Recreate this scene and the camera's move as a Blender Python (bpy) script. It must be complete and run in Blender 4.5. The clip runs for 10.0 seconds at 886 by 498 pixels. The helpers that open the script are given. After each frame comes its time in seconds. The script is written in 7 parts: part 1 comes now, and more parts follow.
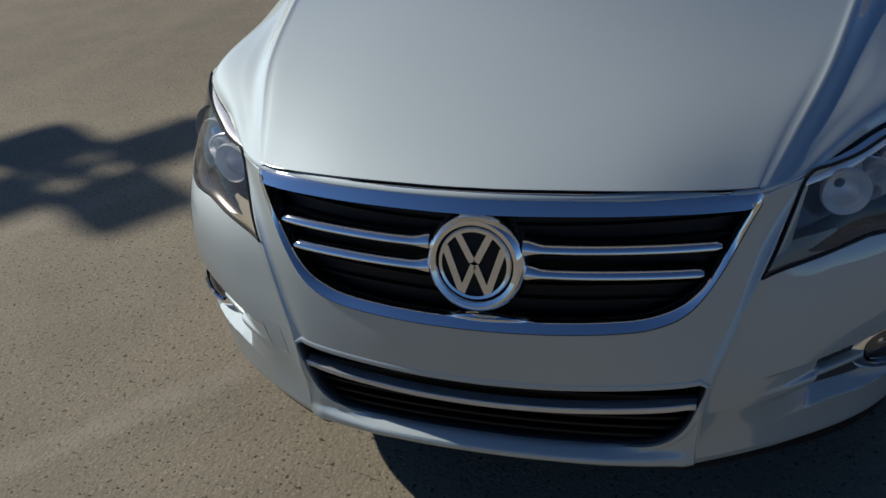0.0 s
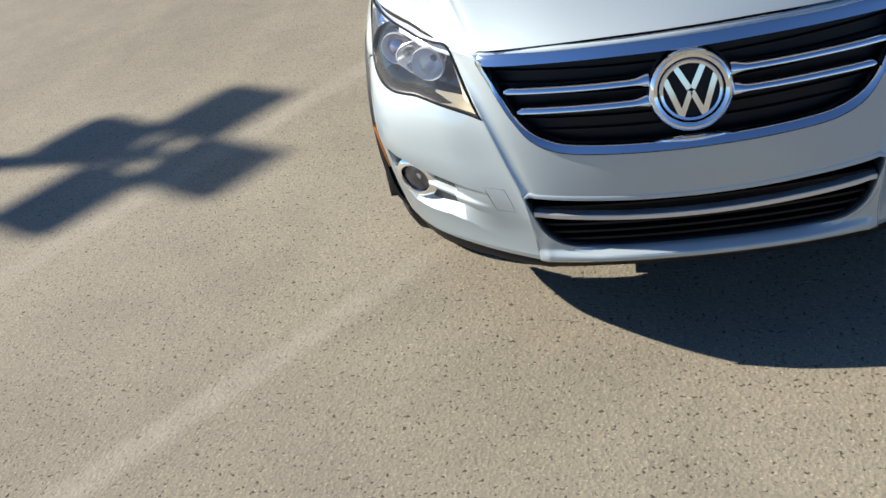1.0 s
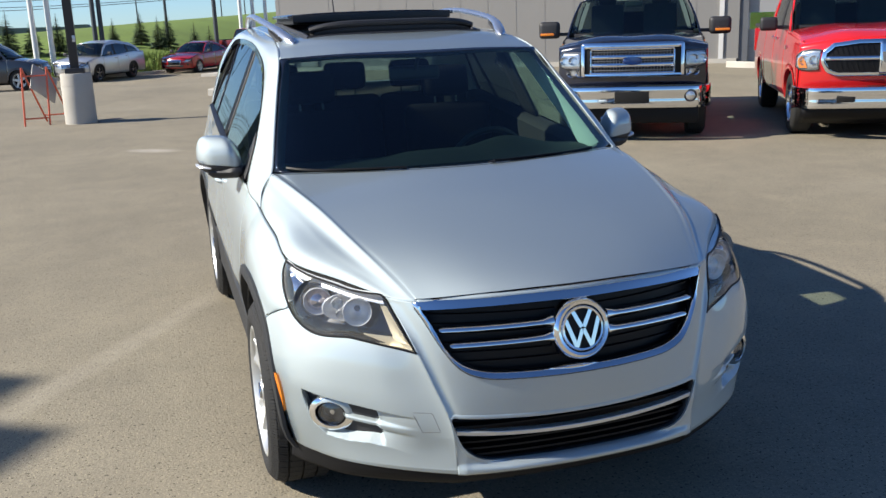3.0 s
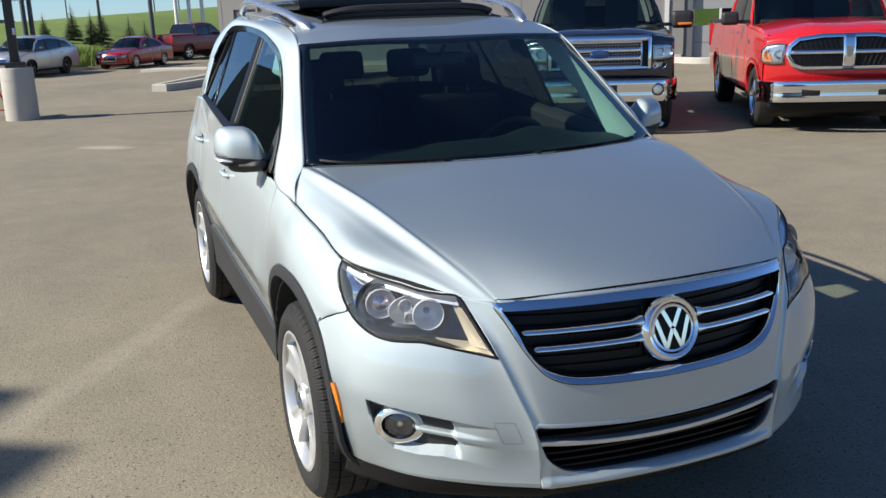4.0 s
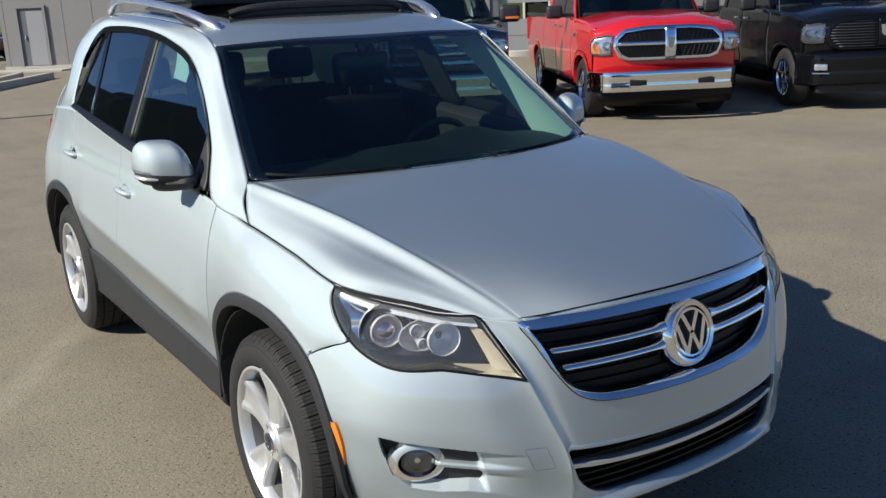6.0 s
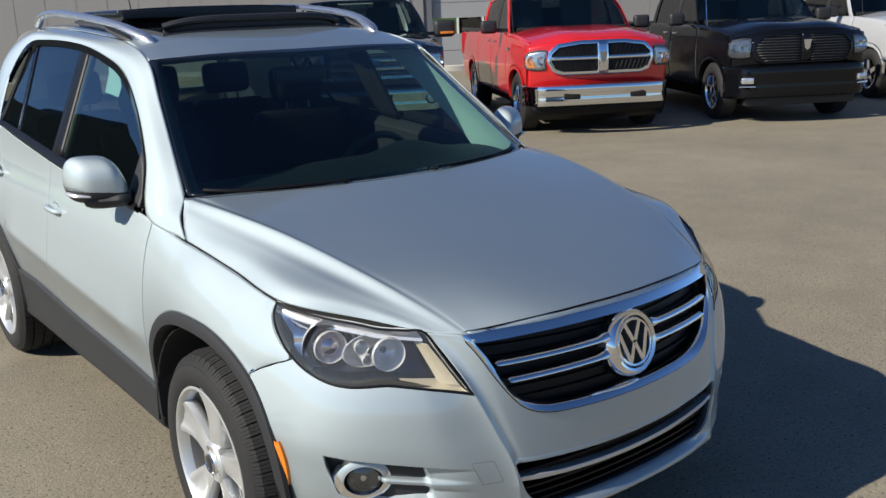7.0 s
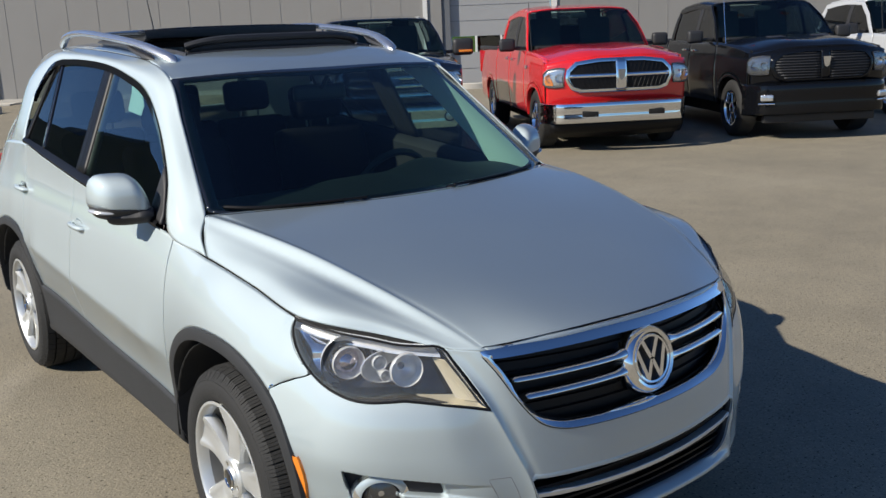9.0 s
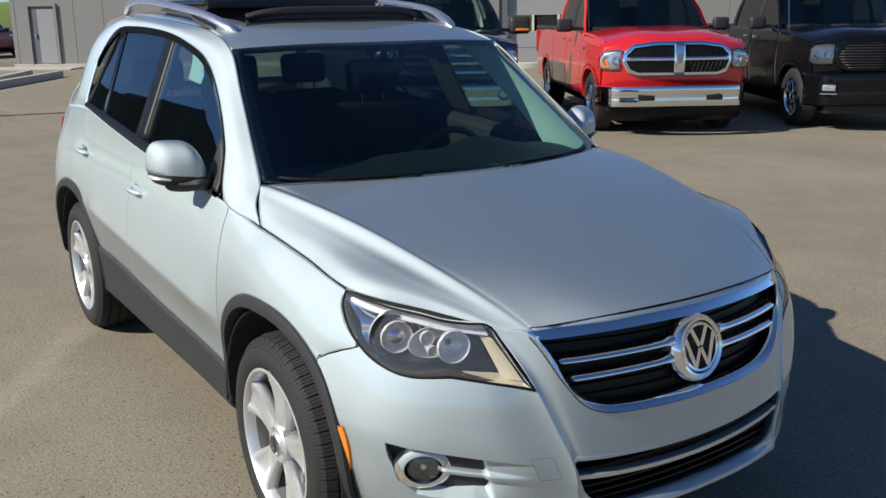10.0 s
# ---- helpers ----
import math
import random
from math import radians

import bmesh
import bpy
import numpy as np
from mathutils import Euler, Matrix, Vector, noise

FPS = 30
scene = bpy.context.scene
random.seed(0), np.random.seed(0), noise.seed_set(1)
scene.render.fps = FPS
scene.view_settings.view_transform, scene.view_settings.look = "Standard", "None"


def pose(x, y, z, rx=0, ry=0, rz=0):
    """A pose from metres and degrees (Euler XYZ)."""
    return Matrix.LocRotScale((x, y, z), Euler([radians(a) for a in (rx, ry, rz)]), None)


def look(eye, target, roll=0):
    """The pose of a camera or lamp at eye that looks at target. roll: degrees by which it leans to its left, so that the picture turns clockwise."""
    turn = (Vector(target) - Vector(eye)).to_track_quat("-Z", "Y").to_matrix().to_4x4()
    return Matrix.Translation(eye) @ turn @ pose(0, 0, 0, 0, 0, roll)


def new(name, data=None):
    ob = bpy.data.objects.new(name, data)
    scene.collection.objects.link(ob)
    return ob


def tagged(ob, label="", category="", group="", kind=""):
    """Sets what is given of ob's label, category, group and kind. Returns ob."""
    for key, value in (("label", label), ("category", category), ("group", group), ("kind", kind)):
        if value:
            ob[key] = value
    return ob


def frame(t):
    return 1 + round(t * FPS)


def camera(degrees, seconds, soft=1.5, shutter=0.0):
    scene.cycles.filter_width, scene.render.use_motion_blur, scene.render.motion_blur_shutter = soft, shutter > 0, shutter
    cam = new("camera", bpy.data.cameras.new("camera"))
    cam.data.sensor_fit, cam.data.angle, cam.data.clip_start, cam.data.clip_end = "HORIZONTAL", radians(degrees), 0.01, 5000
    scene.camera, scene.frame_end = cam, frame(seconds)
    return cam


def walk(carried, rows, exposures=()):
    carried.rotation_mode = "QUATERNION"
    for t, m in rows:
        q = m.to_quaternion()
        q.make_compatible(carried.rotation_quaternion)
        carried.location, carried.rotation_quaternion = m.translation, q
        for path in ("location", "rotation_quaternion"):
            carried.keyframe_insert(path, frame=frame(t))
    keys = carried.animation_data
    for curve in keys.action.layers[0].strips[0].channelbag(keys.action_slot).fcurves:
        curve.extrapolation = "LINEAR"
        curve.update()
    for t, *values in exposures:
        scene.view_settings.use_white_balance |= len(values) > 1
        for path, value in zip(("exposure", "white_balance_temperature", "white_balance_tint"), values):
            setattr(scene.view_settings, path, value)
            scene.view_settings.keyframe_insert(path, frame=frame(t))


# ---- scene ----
cam = camera(51.0, 10.0)
PATH = [
    (0, (0.448, -1.434, 1.579), (-0.15, 0.225, 0.636), -5.5),
    (0.5, (0.234, -1.757, 1.622), (-0.339, -0.174, 0.543), -11.6),
    (1, (-0.103, -2.003, 1.63), (-0.556, -0.346, 0.607), -14.1),
    (1.5, (-0.411, -2.248, 1.634), (-0.555, -0.488, 0.695), -11.4),
    (2, (-0.697, -2.352, 1.627), (-0.409, -0.508, 0.907), -6.1),
    (2.5, (-0.954, -2.451, 1.673), (-0.469, -0.607, 1.07), -3.8),
    (3, (-1.176, -2.463, 1.682), (-0.609, -0.607, 1.199), -2.1),
    (3.2, (-1.22, -2.409, 1.66), (-0.644, -0.547, 1.209), -1.2),
    (4.5, (-1.659, -1.953, 1.639), (-0.873, -0.193, 1.108), -3.1),
    (5, (-1.753, -1.785, 1.647), (-0.874, -0.068, 1.118), -3.5),
    (6.5, (-1.902, -1.661, 1.664), (-0.771, -0.091, 1.157), -2.0),
    (7, (-1.885, -1.649, 1.657), (-0.71, -0.106, 1.165), -2.2),
    (7.5, (-1.887, -1.648, 1.655), (-0.704, -0.106, 1.181), -2.3),
    (8, (-1.896, -1.669, 1.666), (-0.714, -0.116, 1.225), -2.7),
    (8.5, (-1.899, -1.676, 1.667), (-0.705, -0.129, 1.244), -2.3),
    (9, (-1.894, -1.664, 1.659), (-0.745, -0.092, 1.205), -2.4),
    (9.5, (-1.906, -1.659, 1.659), (-0.819, -0.052, 1.172), -2.2),
    (10, (-1.91, -1.665, 1.661), (-0.85, -0.043, 1.164), -0.7),
]
EXPOSURE = [(0.0, -0.38), (0.5, 0.60), (1.0, 0.80), (2.0, 0.75), (3.0, 0.72), (4.5, 0.50), (6.5, 0.37), (10.0, 0.36)]
walk(cam, [(t, look(eye, target, roll)) for t, eye, target, roll in PATH], EXPOSURE)

# ---- light ----
SUN_DIR = Vector((-1.36, 0.20, 1.0)).normalized()
world = bpy.data.worlds.new("sky")
scene.world = world
world.use_nodes = True
_nt = world.node_tree
_sky = _nt.nodes.new("ShaderNodeTexSky")
_sky.sky_type = "NISHITA"
_sky.sun_disc = False
_sky.sun_elevation = math.asin(SUN_DIR.z)
_sky.sun_rotation = math.atan2(SUN_DIR.x, SUN_DIR.y)
_sky.air_density, _sky.dust_density, _sky.ozone_density = 0.75, 0.1, 2.8
_nt.nodes["Background"].inputs["Strength"].default_value = 0.074
_tint = _nt.nodes.new("ShaderNodeVectorMath")
_tint.operation = "MULTIPLY"
_tint.inputs[1].default_value = (0.72, 0.94, 1.20)
_nt.links.new(_sky.outputs["Color"], _tint.inputs[0])
_nt.links.new(_tint.outputs[0], _nt.nodes["Background"].inputs["Color"])
_sd = bpy.data.lights.new("sun", "SUN")
_sd.energy, _sd.angle, _sd.color = 5.0, radians(0.53), (1.0, 0.94, 0.83)
sun = new("sun", _sd)
sun.matrix_world = look(SUN_DIR * 60, (0, 0, 0))

# ---- small tools ----
def link_nodes(mat):
    mat.use_nodes = True
    return mat.node_tree, mat.node_tree.nodes["Principled BSDF"]


def put(node, **values):
    for key, value in values.items():
        node.inputs[key.replace("_", " ")].default_value = value


def material(name, color, rough=0.5, metal=0.0, coat=0.0, var=0.0, scale=8.0, grain=0.0, grain_scale=120.0, bump=0.0, bump_scale=60.0, rough_var=0.0, coat_rough=0.03, spec=0.5):
    """A surface with a slow and a fine variation of its colour, roughness and relief, in object space."""
    m = bpy.data.materials.new(name)
    nt, bs = link_nodes(m)
    put(bs, Base_Color=(*color, 1), Roughness=rough, Metallic=metal, Coat_Weight=coat, Coat_Roughness=coat_rough)
    bs.inputs["Specular IOR Level"].default_value = spec
    co = nt.nodes.new("ShaderNodeTexCoord")
    if var or grain:
        slow, fine = nt.nodes.new("ShaderNodeTexNoise"), nt.nodes.new("ShaderNodeTexNoise")
        put(slow, Scale=scale, Detail=5.0), put(fine, Scale=grain_scale, Detail=3.0)
        add = nt.nodes.new("ShaderNodeMath")
        add.operation = "MULTIPLY_ADD"
        mulf = nt.nodes.new("ShaderNodeMath")
        mulf.operation = "MULTIPLY_ADD"
        mulf.inputs[1].default_value, mulf.inputs[2].default_value = grain * 2, 1 - grain - var
        add.inputs[1].default_value = var * 2
        for n in (slow, fine):
            nt.links.new(co.outputs["Object"], n.inputs["Vector"])
        nt.links.new(fine.outputs["Fac"], mulf.inputs[0])
        nt.links.new(slow.outputs["Fac"], add.inputs[0])
        nt.links.new(mulf.outputs[0], add.inputs[2])
        mix = nt.nodes.new("ShaderNodeVectorMath")
        mix.operation = "SCALE"
        mix.inputs[0].default_value = color
        nt.links.new(add.outputs[0], mix.inputs["Scale"])
        nt.links.new(mix.outputs[0], bs.inputs["Base Color"])
        if rough_var:
            rv = nt.nodes.new("ShaderNodeMath")
            rv.operation = "MULTIPLY_ADD"
            rv.inputs[1].default_value, rv.inputs[2].default_value = rough_var * 2, rough - rough_var
            nt.links.new(slow.outputs["Fac"], rv.inputs[0])
            nt.links.new(rv.outputs[0], bs.inputs["Roughness"])
    if bump:
        bn, bt = nt.nodes.new("ShaderNodeBump"), nt.nodes.new("ShaderNodeTexNoise")
        put(bt, Scale=bump_scale, Detail=4.0)
        put(bn, Strength=bump, Distance=0.01)
        nt.links.new(co.outputs["Object"], bt.inputs["Vector"])
        nt.links.new(bt.outputs["Fac"], bn.inputs["Height"])
        nt.links.new(bn.outputs["Normal"], bs.inputs["Normal"])
    return m


def clear_glass(name, tint, gloss_rough=0.01, ior=1.5, haze=0.0):
    """A thin pane: it lets light straight through with a tint, and mirrors by Fresnel."""
    m = bpy.data.materials.new(name)
    m.use_nodes = True
    nt = m.node_tree
    nt.nodes.clear()
    out, mix = nt.nodes.new("ShaderNodeOutputMaterial"), nt.nodes.new("ShaderNodeMixShader")
    tr, gl, lw = nt.nodes.new("ShaderNodeBsdfTransparent"), nt.nodes.new("ShaderNodeBsdfGlossy"), nt.nodes.new("ShaderNodeLayerWeight")
    pw, ma = nt.nodes.new("ShaderNodeMath"), nt.nodes.new("ShaderNodeMath")
    pw.operation, ma.operation = "POWER", "MULTIPLY_ADD"
    f0 = ((ior - 1) / (ior + 1)) ** 2 * 1.8
    pw.inputs[1].default_value = 4.5
    ma.inputs[1].default_value, ma.inputs[2].default_value = 1 - f0, f0
    tr.inputs["Color"].default_value = (*tint, 1)
    gl.inputs["Roughness"].default_value = gloss_rough
    lw.inputs["Blend"].default_value = 0.5
    nt.links.new(lw.outputs["Facing"], pw.inputs[0])
    nt.links.new(pw.outputs[0], ma.inputs[0])
    nt.links.new(ma.outputs[0], mix.inputs[0])
    nt.links.new(tr.outputs[0], mix.inputs[1])
    nt.links.new(gl.outputs[0], mix.inputs[2])
    nt.links.new(mix.outputs[0], out.inputs["Surface"])
    if haze:
        df, mx = nt.nodes.new("ShaderNodeBsdfDiffuse"), nt.nodes.new("ShaderNodeMixShader")
        df.inputs["Color"].default_value = (0.80, 0.80, 0.76, 1)
        mx.inputs[0].default_value = haze
        nt.links.new(mix.outputs[0], mx.inputs[1])
        nt.links.new(df.outputs[0], mx.inputs[2])
        nt.links.new(mx.outputs[0], out.inputs["Surface"])
    return m


def part(name, bm, mat, parent=None, label="", smooth=40, solid=0.0):
    """Links a bmesh as one mesh object under a thing or a part."""
    me = bpy.data.meshes.new(name)
    bmesh.ops.recalc_face_normals(bm, faces=bm.faces) if solid == 0.0 else None
    bm.to_mesh(me)
    bm.free()
    me.materials.append(mat)
    if smooth:
        me.shade_smooth()
        me.set_sharp_from_angle(angle=radians(smooth))
    ob = new(name, me)
    if parent is not None:
        ob.parent = parent
    if label:
        ob["label"] = label
    if solid:
        mod = ob.modifiers.new("thickness", "SOLIDIFY")
        mod.thickness, mod.offset = solid, -1.0
    return ob


def thing(name, label, category, group="", at=None):
    ob = tagged(new(name), label, category, group)
    if at is not None:
        ob.matrix_world = at
    return ob


def weights(n, ts):
    """Catmull-Rom weights of n control points at the parameters ts (0 to 1)."""
    w = np.zeros((len(ts), n))
    for k, t in enumerate(ts):
        x = min(max(t, 0.0), 1.0) * (n - 1)
        i = min(int(x), n - 2)
        f = x - i
        b = (-0.5 * f**3 + f**2 - 0.5 * f, 1.5 * f**3 - 2.5 * f**2 + 1, -1.5 * f**3 + 2 * f**2 + 0.5 * f, 0.5 * f**3 - 0.5 * f**2)
        for j, v in zip(range(i - 1, i + 3), b):
            if j < 0:
                w[k, 0] += 2 * v
                w[k, 1] -= v
            elif j > n - 1:
                w[k, n - 1] += 2 * v
                w[k, n - 2] -= v
            else:
                w[k, j] += v
    return w


def spline(points, n):
    """n points on a smooth line through the points, evenly in its own parameter."""
    p = np.array(points, float)
    return weights(len(p), np.linspace(0, 1, n)) @ p


def even(points, n):
    """n points evenly spaced along a smooth line through the points."""
    q = spline(points, n * 6)
    d = np.concatenate(([0], np.cumsum(np.linalg.norm(np.diff(q, axis=0), axis=1))))
    s = np.linspace(0, d[-1], n)
    return np.stack([np.interp(s, d, q[:, k]) for k in range(q.shape[1])], 1)


def net(rows, nu, nv):
    """A smooth surface through a net of points."""
    a = np.array(rows, float)
    return np.einsum("ur,rcx,vc->uvx", weights(a.shape[0], np.linspace(0, 1, nu)), a, weights(a.shape[1], np.linspace(0, 1, nv)))


def mirrored(rows, nu, nv):
    """A smooth surface through a net of points and its mirror image in x, without a fold in the middle."""
    return net([[(-x, y, z) for x, y, z in row[:0:-1]] + list(row) for row in rows], nu, 2 * nv - 1)


def slopes(xs, v):
    xs = np.asarray(xs, float)
    d = np.diff(v, axis=0) / np.diff(xs).reshape(-1, *[1] * (v.ndim - 1))
    m = np.empty_like(v)
    m[0], m[-1] = d[0], d[-1]
    m[1:-1] = 0.5 * (d[1:] + d[:-1])
    return m


def herm(xs, values, x):
    """A smooth function through (xs, values) at x; values may be rows."""
    xs, v = np.asarray(xs, float), np.asarray(values, float)
    x = np.clip(np.asarray(x, float).ravel(), xs[0], xs[-1])
    i = np.clip(np.searchsorted(xs, x, side="right") - 1, 0, len(xs) - 2)
    h = (xs[i + 1] - xs[i])
    f = (x - xs[i]) / h
    m = slopes(xs, v)
    sh = (-1,) + (1,) * (v.ndim - 1)
    f, h = f.reshape(sh), h.reshape(sh)
    return (2 * f**3 - 3 * f**2 + 1) * v[i] + (f**3 - 2 * f**2 + f) * h * m[i] + (3 * f**2 - 2 * f**3) * v[i + 1] + (f**3 - f**2) * h * m[i + 1]


def herm_rows(zs, rows, z):
    """Row by row: a smooth function through (zs, rows[k]) at z[k]."""
    zs, r, z = np.asarray(zs, float), np.asarray(rows, float), np.asarray(z, float)
    z = np.clip(z, zs[0], zs[-1])
    m = slopes(zs, r.T).T
    i = np.clip(np.searchsorted(zs, z, side="right") - 1, 0, len(zs) - 2)
    k = np.arange(len(z))
    h = zs[i + 1] - zs[i]
    f = (z - zs[i]) / h
    return (2 * f**3 - 3 * f**2 + 1) * r[k, i] + (f**3 - 2 * f**2 + f) * h * m[k, i] + (3 * f**2 - 2 * f**3) * r[k, i + 1] + (f**3 - f**2) * h * m[k, i + 1]


def sheet(grid, side=1, bm=None):
    """A bmesh of a grid of points (nu, nv, 3); side -1 mirrors it in x."""
    bm = bm or bmesh.new()
    g = np.array(grid, float)
    g[..., 0] *= side
    vs = [[bm.verts.new(p) for p in row] for row in g]
    for i in range(len(vs) - 1):
        for j in range(len(vs[0]) - 1):
            q = [vs[i][j], vs[i + 1][j], vs[i + 1][j + 1], vs[i][j + 1]]
            try:
                bm.faces.new(q if side > 0 else q[::-1])
            except ValueError:
                pass
    return bm


def face_out(bm, towards):
    """Turns an open sheet's faces so that most of them look the way given."""
    s = sum((f.normal.dot(Vector(towards)) * f.calc_area() for f in bm.faces if not f.normal_update()), 0.0)
    if s < 0:
        bmesh.ops.reverse_faces(bm, faces=bm.faces)
    return bm


def box(sx, sy, sz, bevel=0.0, at=(0, 0, 0), bm=None, segments=2, turn=None):
    bm = bm or bmesh.new()
    made = bmesh.ops.create_cube(bm, size=1.0)["verts"]
    bmesh.ops.scale(bm, vec=(sx, sy, sz), verts=made)
    if bevel:
        es = list({e for v in made for e in v.link_edges})
        got = bmesh.ops.bevel(bm, geom=es, offset=bevel, segments=segments, affect="EDGES", profile=0.6)
        made = list({v for f in got["faces"] for v in f.verts} | {v for v in made if v.is_valid})
    if turn is not None:
        bmesh.ops.transform(bm, matrix=turn, verts=made)
    bmesh.ops.translate(bm, vec=at, verts=made)
    return bm


def tube(points, radius, sides=8, bm=None, flat=1.0, caps=True, up=(0, 0, 1)):
    """A tube along points; radius may be a list; flat squashes it along the second axis."""
    bm = bm or bmesh.new()
    pts = [Vector(p) for p in points]
    rings = []
    for i, p in enumerate(pts):
        d = (pts[min(i + 1, len(pts) - 1)] - pts[max(i - 1, 0)]).normalized()
        a = d.cross(Vector(up))
        a = a.normalized() if a.length > 1e-4 else d.orthogonal().normalized()
        b = a.cross(d).normalized()
        r = radius[i] if isinstance(radius, (list, tuple, np.ndarray)) else radius
        rings.append([bm.verts.new(p + a * math.cos(t) * r + b * math.sin(t) * r * flat) for t in (2 * math.pi * k / sides for k in range(sides))])
    for r0, r1 in zip(rings, rings[1:]):
        for k in range(sides):
            bm.faces.new((r0[k], r0[(k + 1) % sides], r1[(k + 1) % sides], r1[k]))
    if caps:
        bm.faces.new(rings[0][::-1])
        bm.faces.new(rings[-1])
    return bm


def lathe(profile, steps=32, bm=None, axis="x", at=(0, 0, 0), side=1, closed=False):
    """Turns a profile of (along, radius) round an axis."""
    bm = bm or bmesh.new()
    rings = []
    for a, r in profile:
        ring = []
        for k in range(steps):
            c, s = math.cos(2 * math.pi * k / steps) * r, math.sin(2 * math.pi * k / steps) * r
            v = {"x": (a * side, c, s), "y": (c, a * side, s), "z": (c, s, a * side)}[axis]
            ring.append(bm.verts.new(Vector(v) + Vector(at)))
        rings.append(ring)
    pairs = list(zip(rings, rings[1:])) + ([(rings[-1], rings[0])] if closed else [])
    for r0, r1 in pairs:
        for k in range(steps):
            bm.faces.new((r0[k], r0[(k + 1) % steps], r1[(k + 1) % steps], r1[k]))
    bmesh.ops.remove_doubles(bm, verts=bm.verts, dist=1e-5)
    return bm


def prism(outline, depth, bm=None, place=None, bevel=0.0):
    """A flat shape (x, z) with a depth along y, its front at y = 0; place maps each point."""
    bm = bm or bmesh.new()
    n0 = len(bm.verts)
    a = [bm.verts.new((x, 0, z)) for x, z in outline]
    b = [bm.verts.new((x, depth, z)) for x, z in outline]
    bm.faces.new(a)
    bm.faces.new(b[::-1])
    for i in range(len(a)):
        j = (i + 1) % len(a)
        bm.faces.new((a[i], b[i], b[j], a[j]))
    if place is not None:
        for v in a + b:
            v.co = place(v.co)
    return bm


# ---- materials ----
def silver_paint():
    """Metallic paint: flakes that lie nearly flat (a wide, soft lobe), a tighter metal sheen, clear lacquer on top."""
    m = material("silver_metallic_paint", (0.440, 0.503, 0.522), rough=0.72, metal=0.92, var=0.02, scale=3.0, grain=0.03, grain_scale=900.0, rough_var=0.02)
    nt = m.node_tree
    bs = nt.nodes["Principled BSDF"]
    flake, lacquer = nt.nodes.new("ShaderNodeBsdfGlossy"), nt.nodes.new("ShaderNodeBsdfGlossy")
    flake.distribution = "BECKMANN"
    flake.inputs["Roughness"].default_value = 0.77
    lacquer.inputs["Roughness"].default_value = 0.04
    lacquer.inputs["Color"].default_value = (1, 1, 1, 1)
    fres, inner, outer = nt.nodes.new("ShaderNodeFresnel"), nt.nodes.new("ShaderNodeMixShader"), nt.nodes.new("ShaderNodeMixShader")
    fres.inputs["IOR"].default_value = 1.95
    inner.inputs[0].default_value = 0.50
    nt.links.new(bs.inputs["Base Color"].links[0].from_socket, flake.inputs["Color"])
    nt.links.new(bs.outputs[0], inner.inputs[1])
    nt.links.new(flake.outputs[0], inner.inputs[2])
    nt.links.new(fres.outputs[0], outer.inputs[0])
    nt.links.new(inner.outputs[0], outer.inputs[1])
    nt.links.new(lacquer.outputs[0], outer.inputs[2])
    nt.links.new(outer.outputs[0], nt.nodes["Material Output"].inputs["Surface"])
    return m


SILVER = silver_paint()
CHROME = material("chrome", (0.82, 0.83, 0.85), rough=0.06, metal=1.0, var=0.02, scale=12, rough_var=0.02)
BLACK = material("black_trim_plastic", (0.020, 0.020, 0.022), rough=0.55, var=0.12, scale=14, grain=0.1, grain_scale=500, bump=0.05, bump_scale=700)
CLAD = material("dark_grey_cladding", (0.019, 0.020, 0.022), rough=0.62, var=0.15, scale=9, grain=0.12, grain_scale=600, bump=0.08, bump_scale=800)
SKIRT = material("dark_skirt_plastic", (0.009, 0.009, 0.010), rough=0.7, spec=0.2, var=0.15, scale=9, bump=0.06, bump_scale=800)
GLOSS_BLACK = material("gloss_black", (0.008, 0.008, 0.010), rough=0.08, coat=0.5, var=0.05)
PIANO = material("grille_black", (0.004, 0.004, 0.005), rough=0.45, spec=0.25, var=0.1, scale=20)
# near-black that paints in the shade of gaps, arches, holes and undersides
DARK = material("shade_black", (0.004, 0.004, 0.004), rough=0.9, var=0.1)
TYRE = material("tyre_rubber", (0.015, 0.0148, 0.0145), rough=0.78, var=0.2, scale=10, grain=0.15, grain_scale=250, bump=0.2, bump_scale=220)
ALLOY = material("silver_alloy", (0.64, 0.65, 0.64), rough=0.40, metal=0.70, coat=0.3, var=0.05, scale=18, grain=0.03, rough_var=0.05)
BARREL = material("dull_grey_metal", (0.20, 0.198, 0.19), rough=0.5, metal=0.4, var=0.15, scale=18)
AMBER = material("amber_plastic", (0.75, 0.22, 0.02), rough=0.22, coat=0.6, var=0.12, scale=60)
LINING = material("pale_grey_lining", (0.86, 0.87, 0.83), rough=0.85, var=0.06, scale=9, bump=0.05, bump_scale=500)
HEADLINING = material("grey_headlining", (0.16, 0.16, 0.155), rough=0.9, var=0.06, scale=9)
LAMP_BLACK = material("lamp_black_bezel", (0.075, 0.073, 0.070), rough=0.24, metal=0.8, coat=0.5, var=0.15, scale=18)
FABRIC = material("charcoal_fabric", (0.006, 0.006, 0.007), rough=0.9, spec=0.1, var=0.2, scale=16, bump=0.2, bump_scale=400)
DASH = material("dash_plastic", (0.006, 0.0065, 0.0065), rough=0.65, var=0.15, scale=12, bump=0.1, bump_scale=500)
LAMP_INSIDE = material("lamp_bezel", (0.90, 0.90, 0.89), rough=0.25, metal=0.55, var=0.1, scale=20)
LAMP_GREY = material("lamp_grey", (0.62, 0.63, 0.65), rough=0.26, metal=0.45, var=0.1, scale=25)
WINDSHIELD = clear_glass("windshield_glass", (0.46, 0.65, 0.60), ior=1.46)
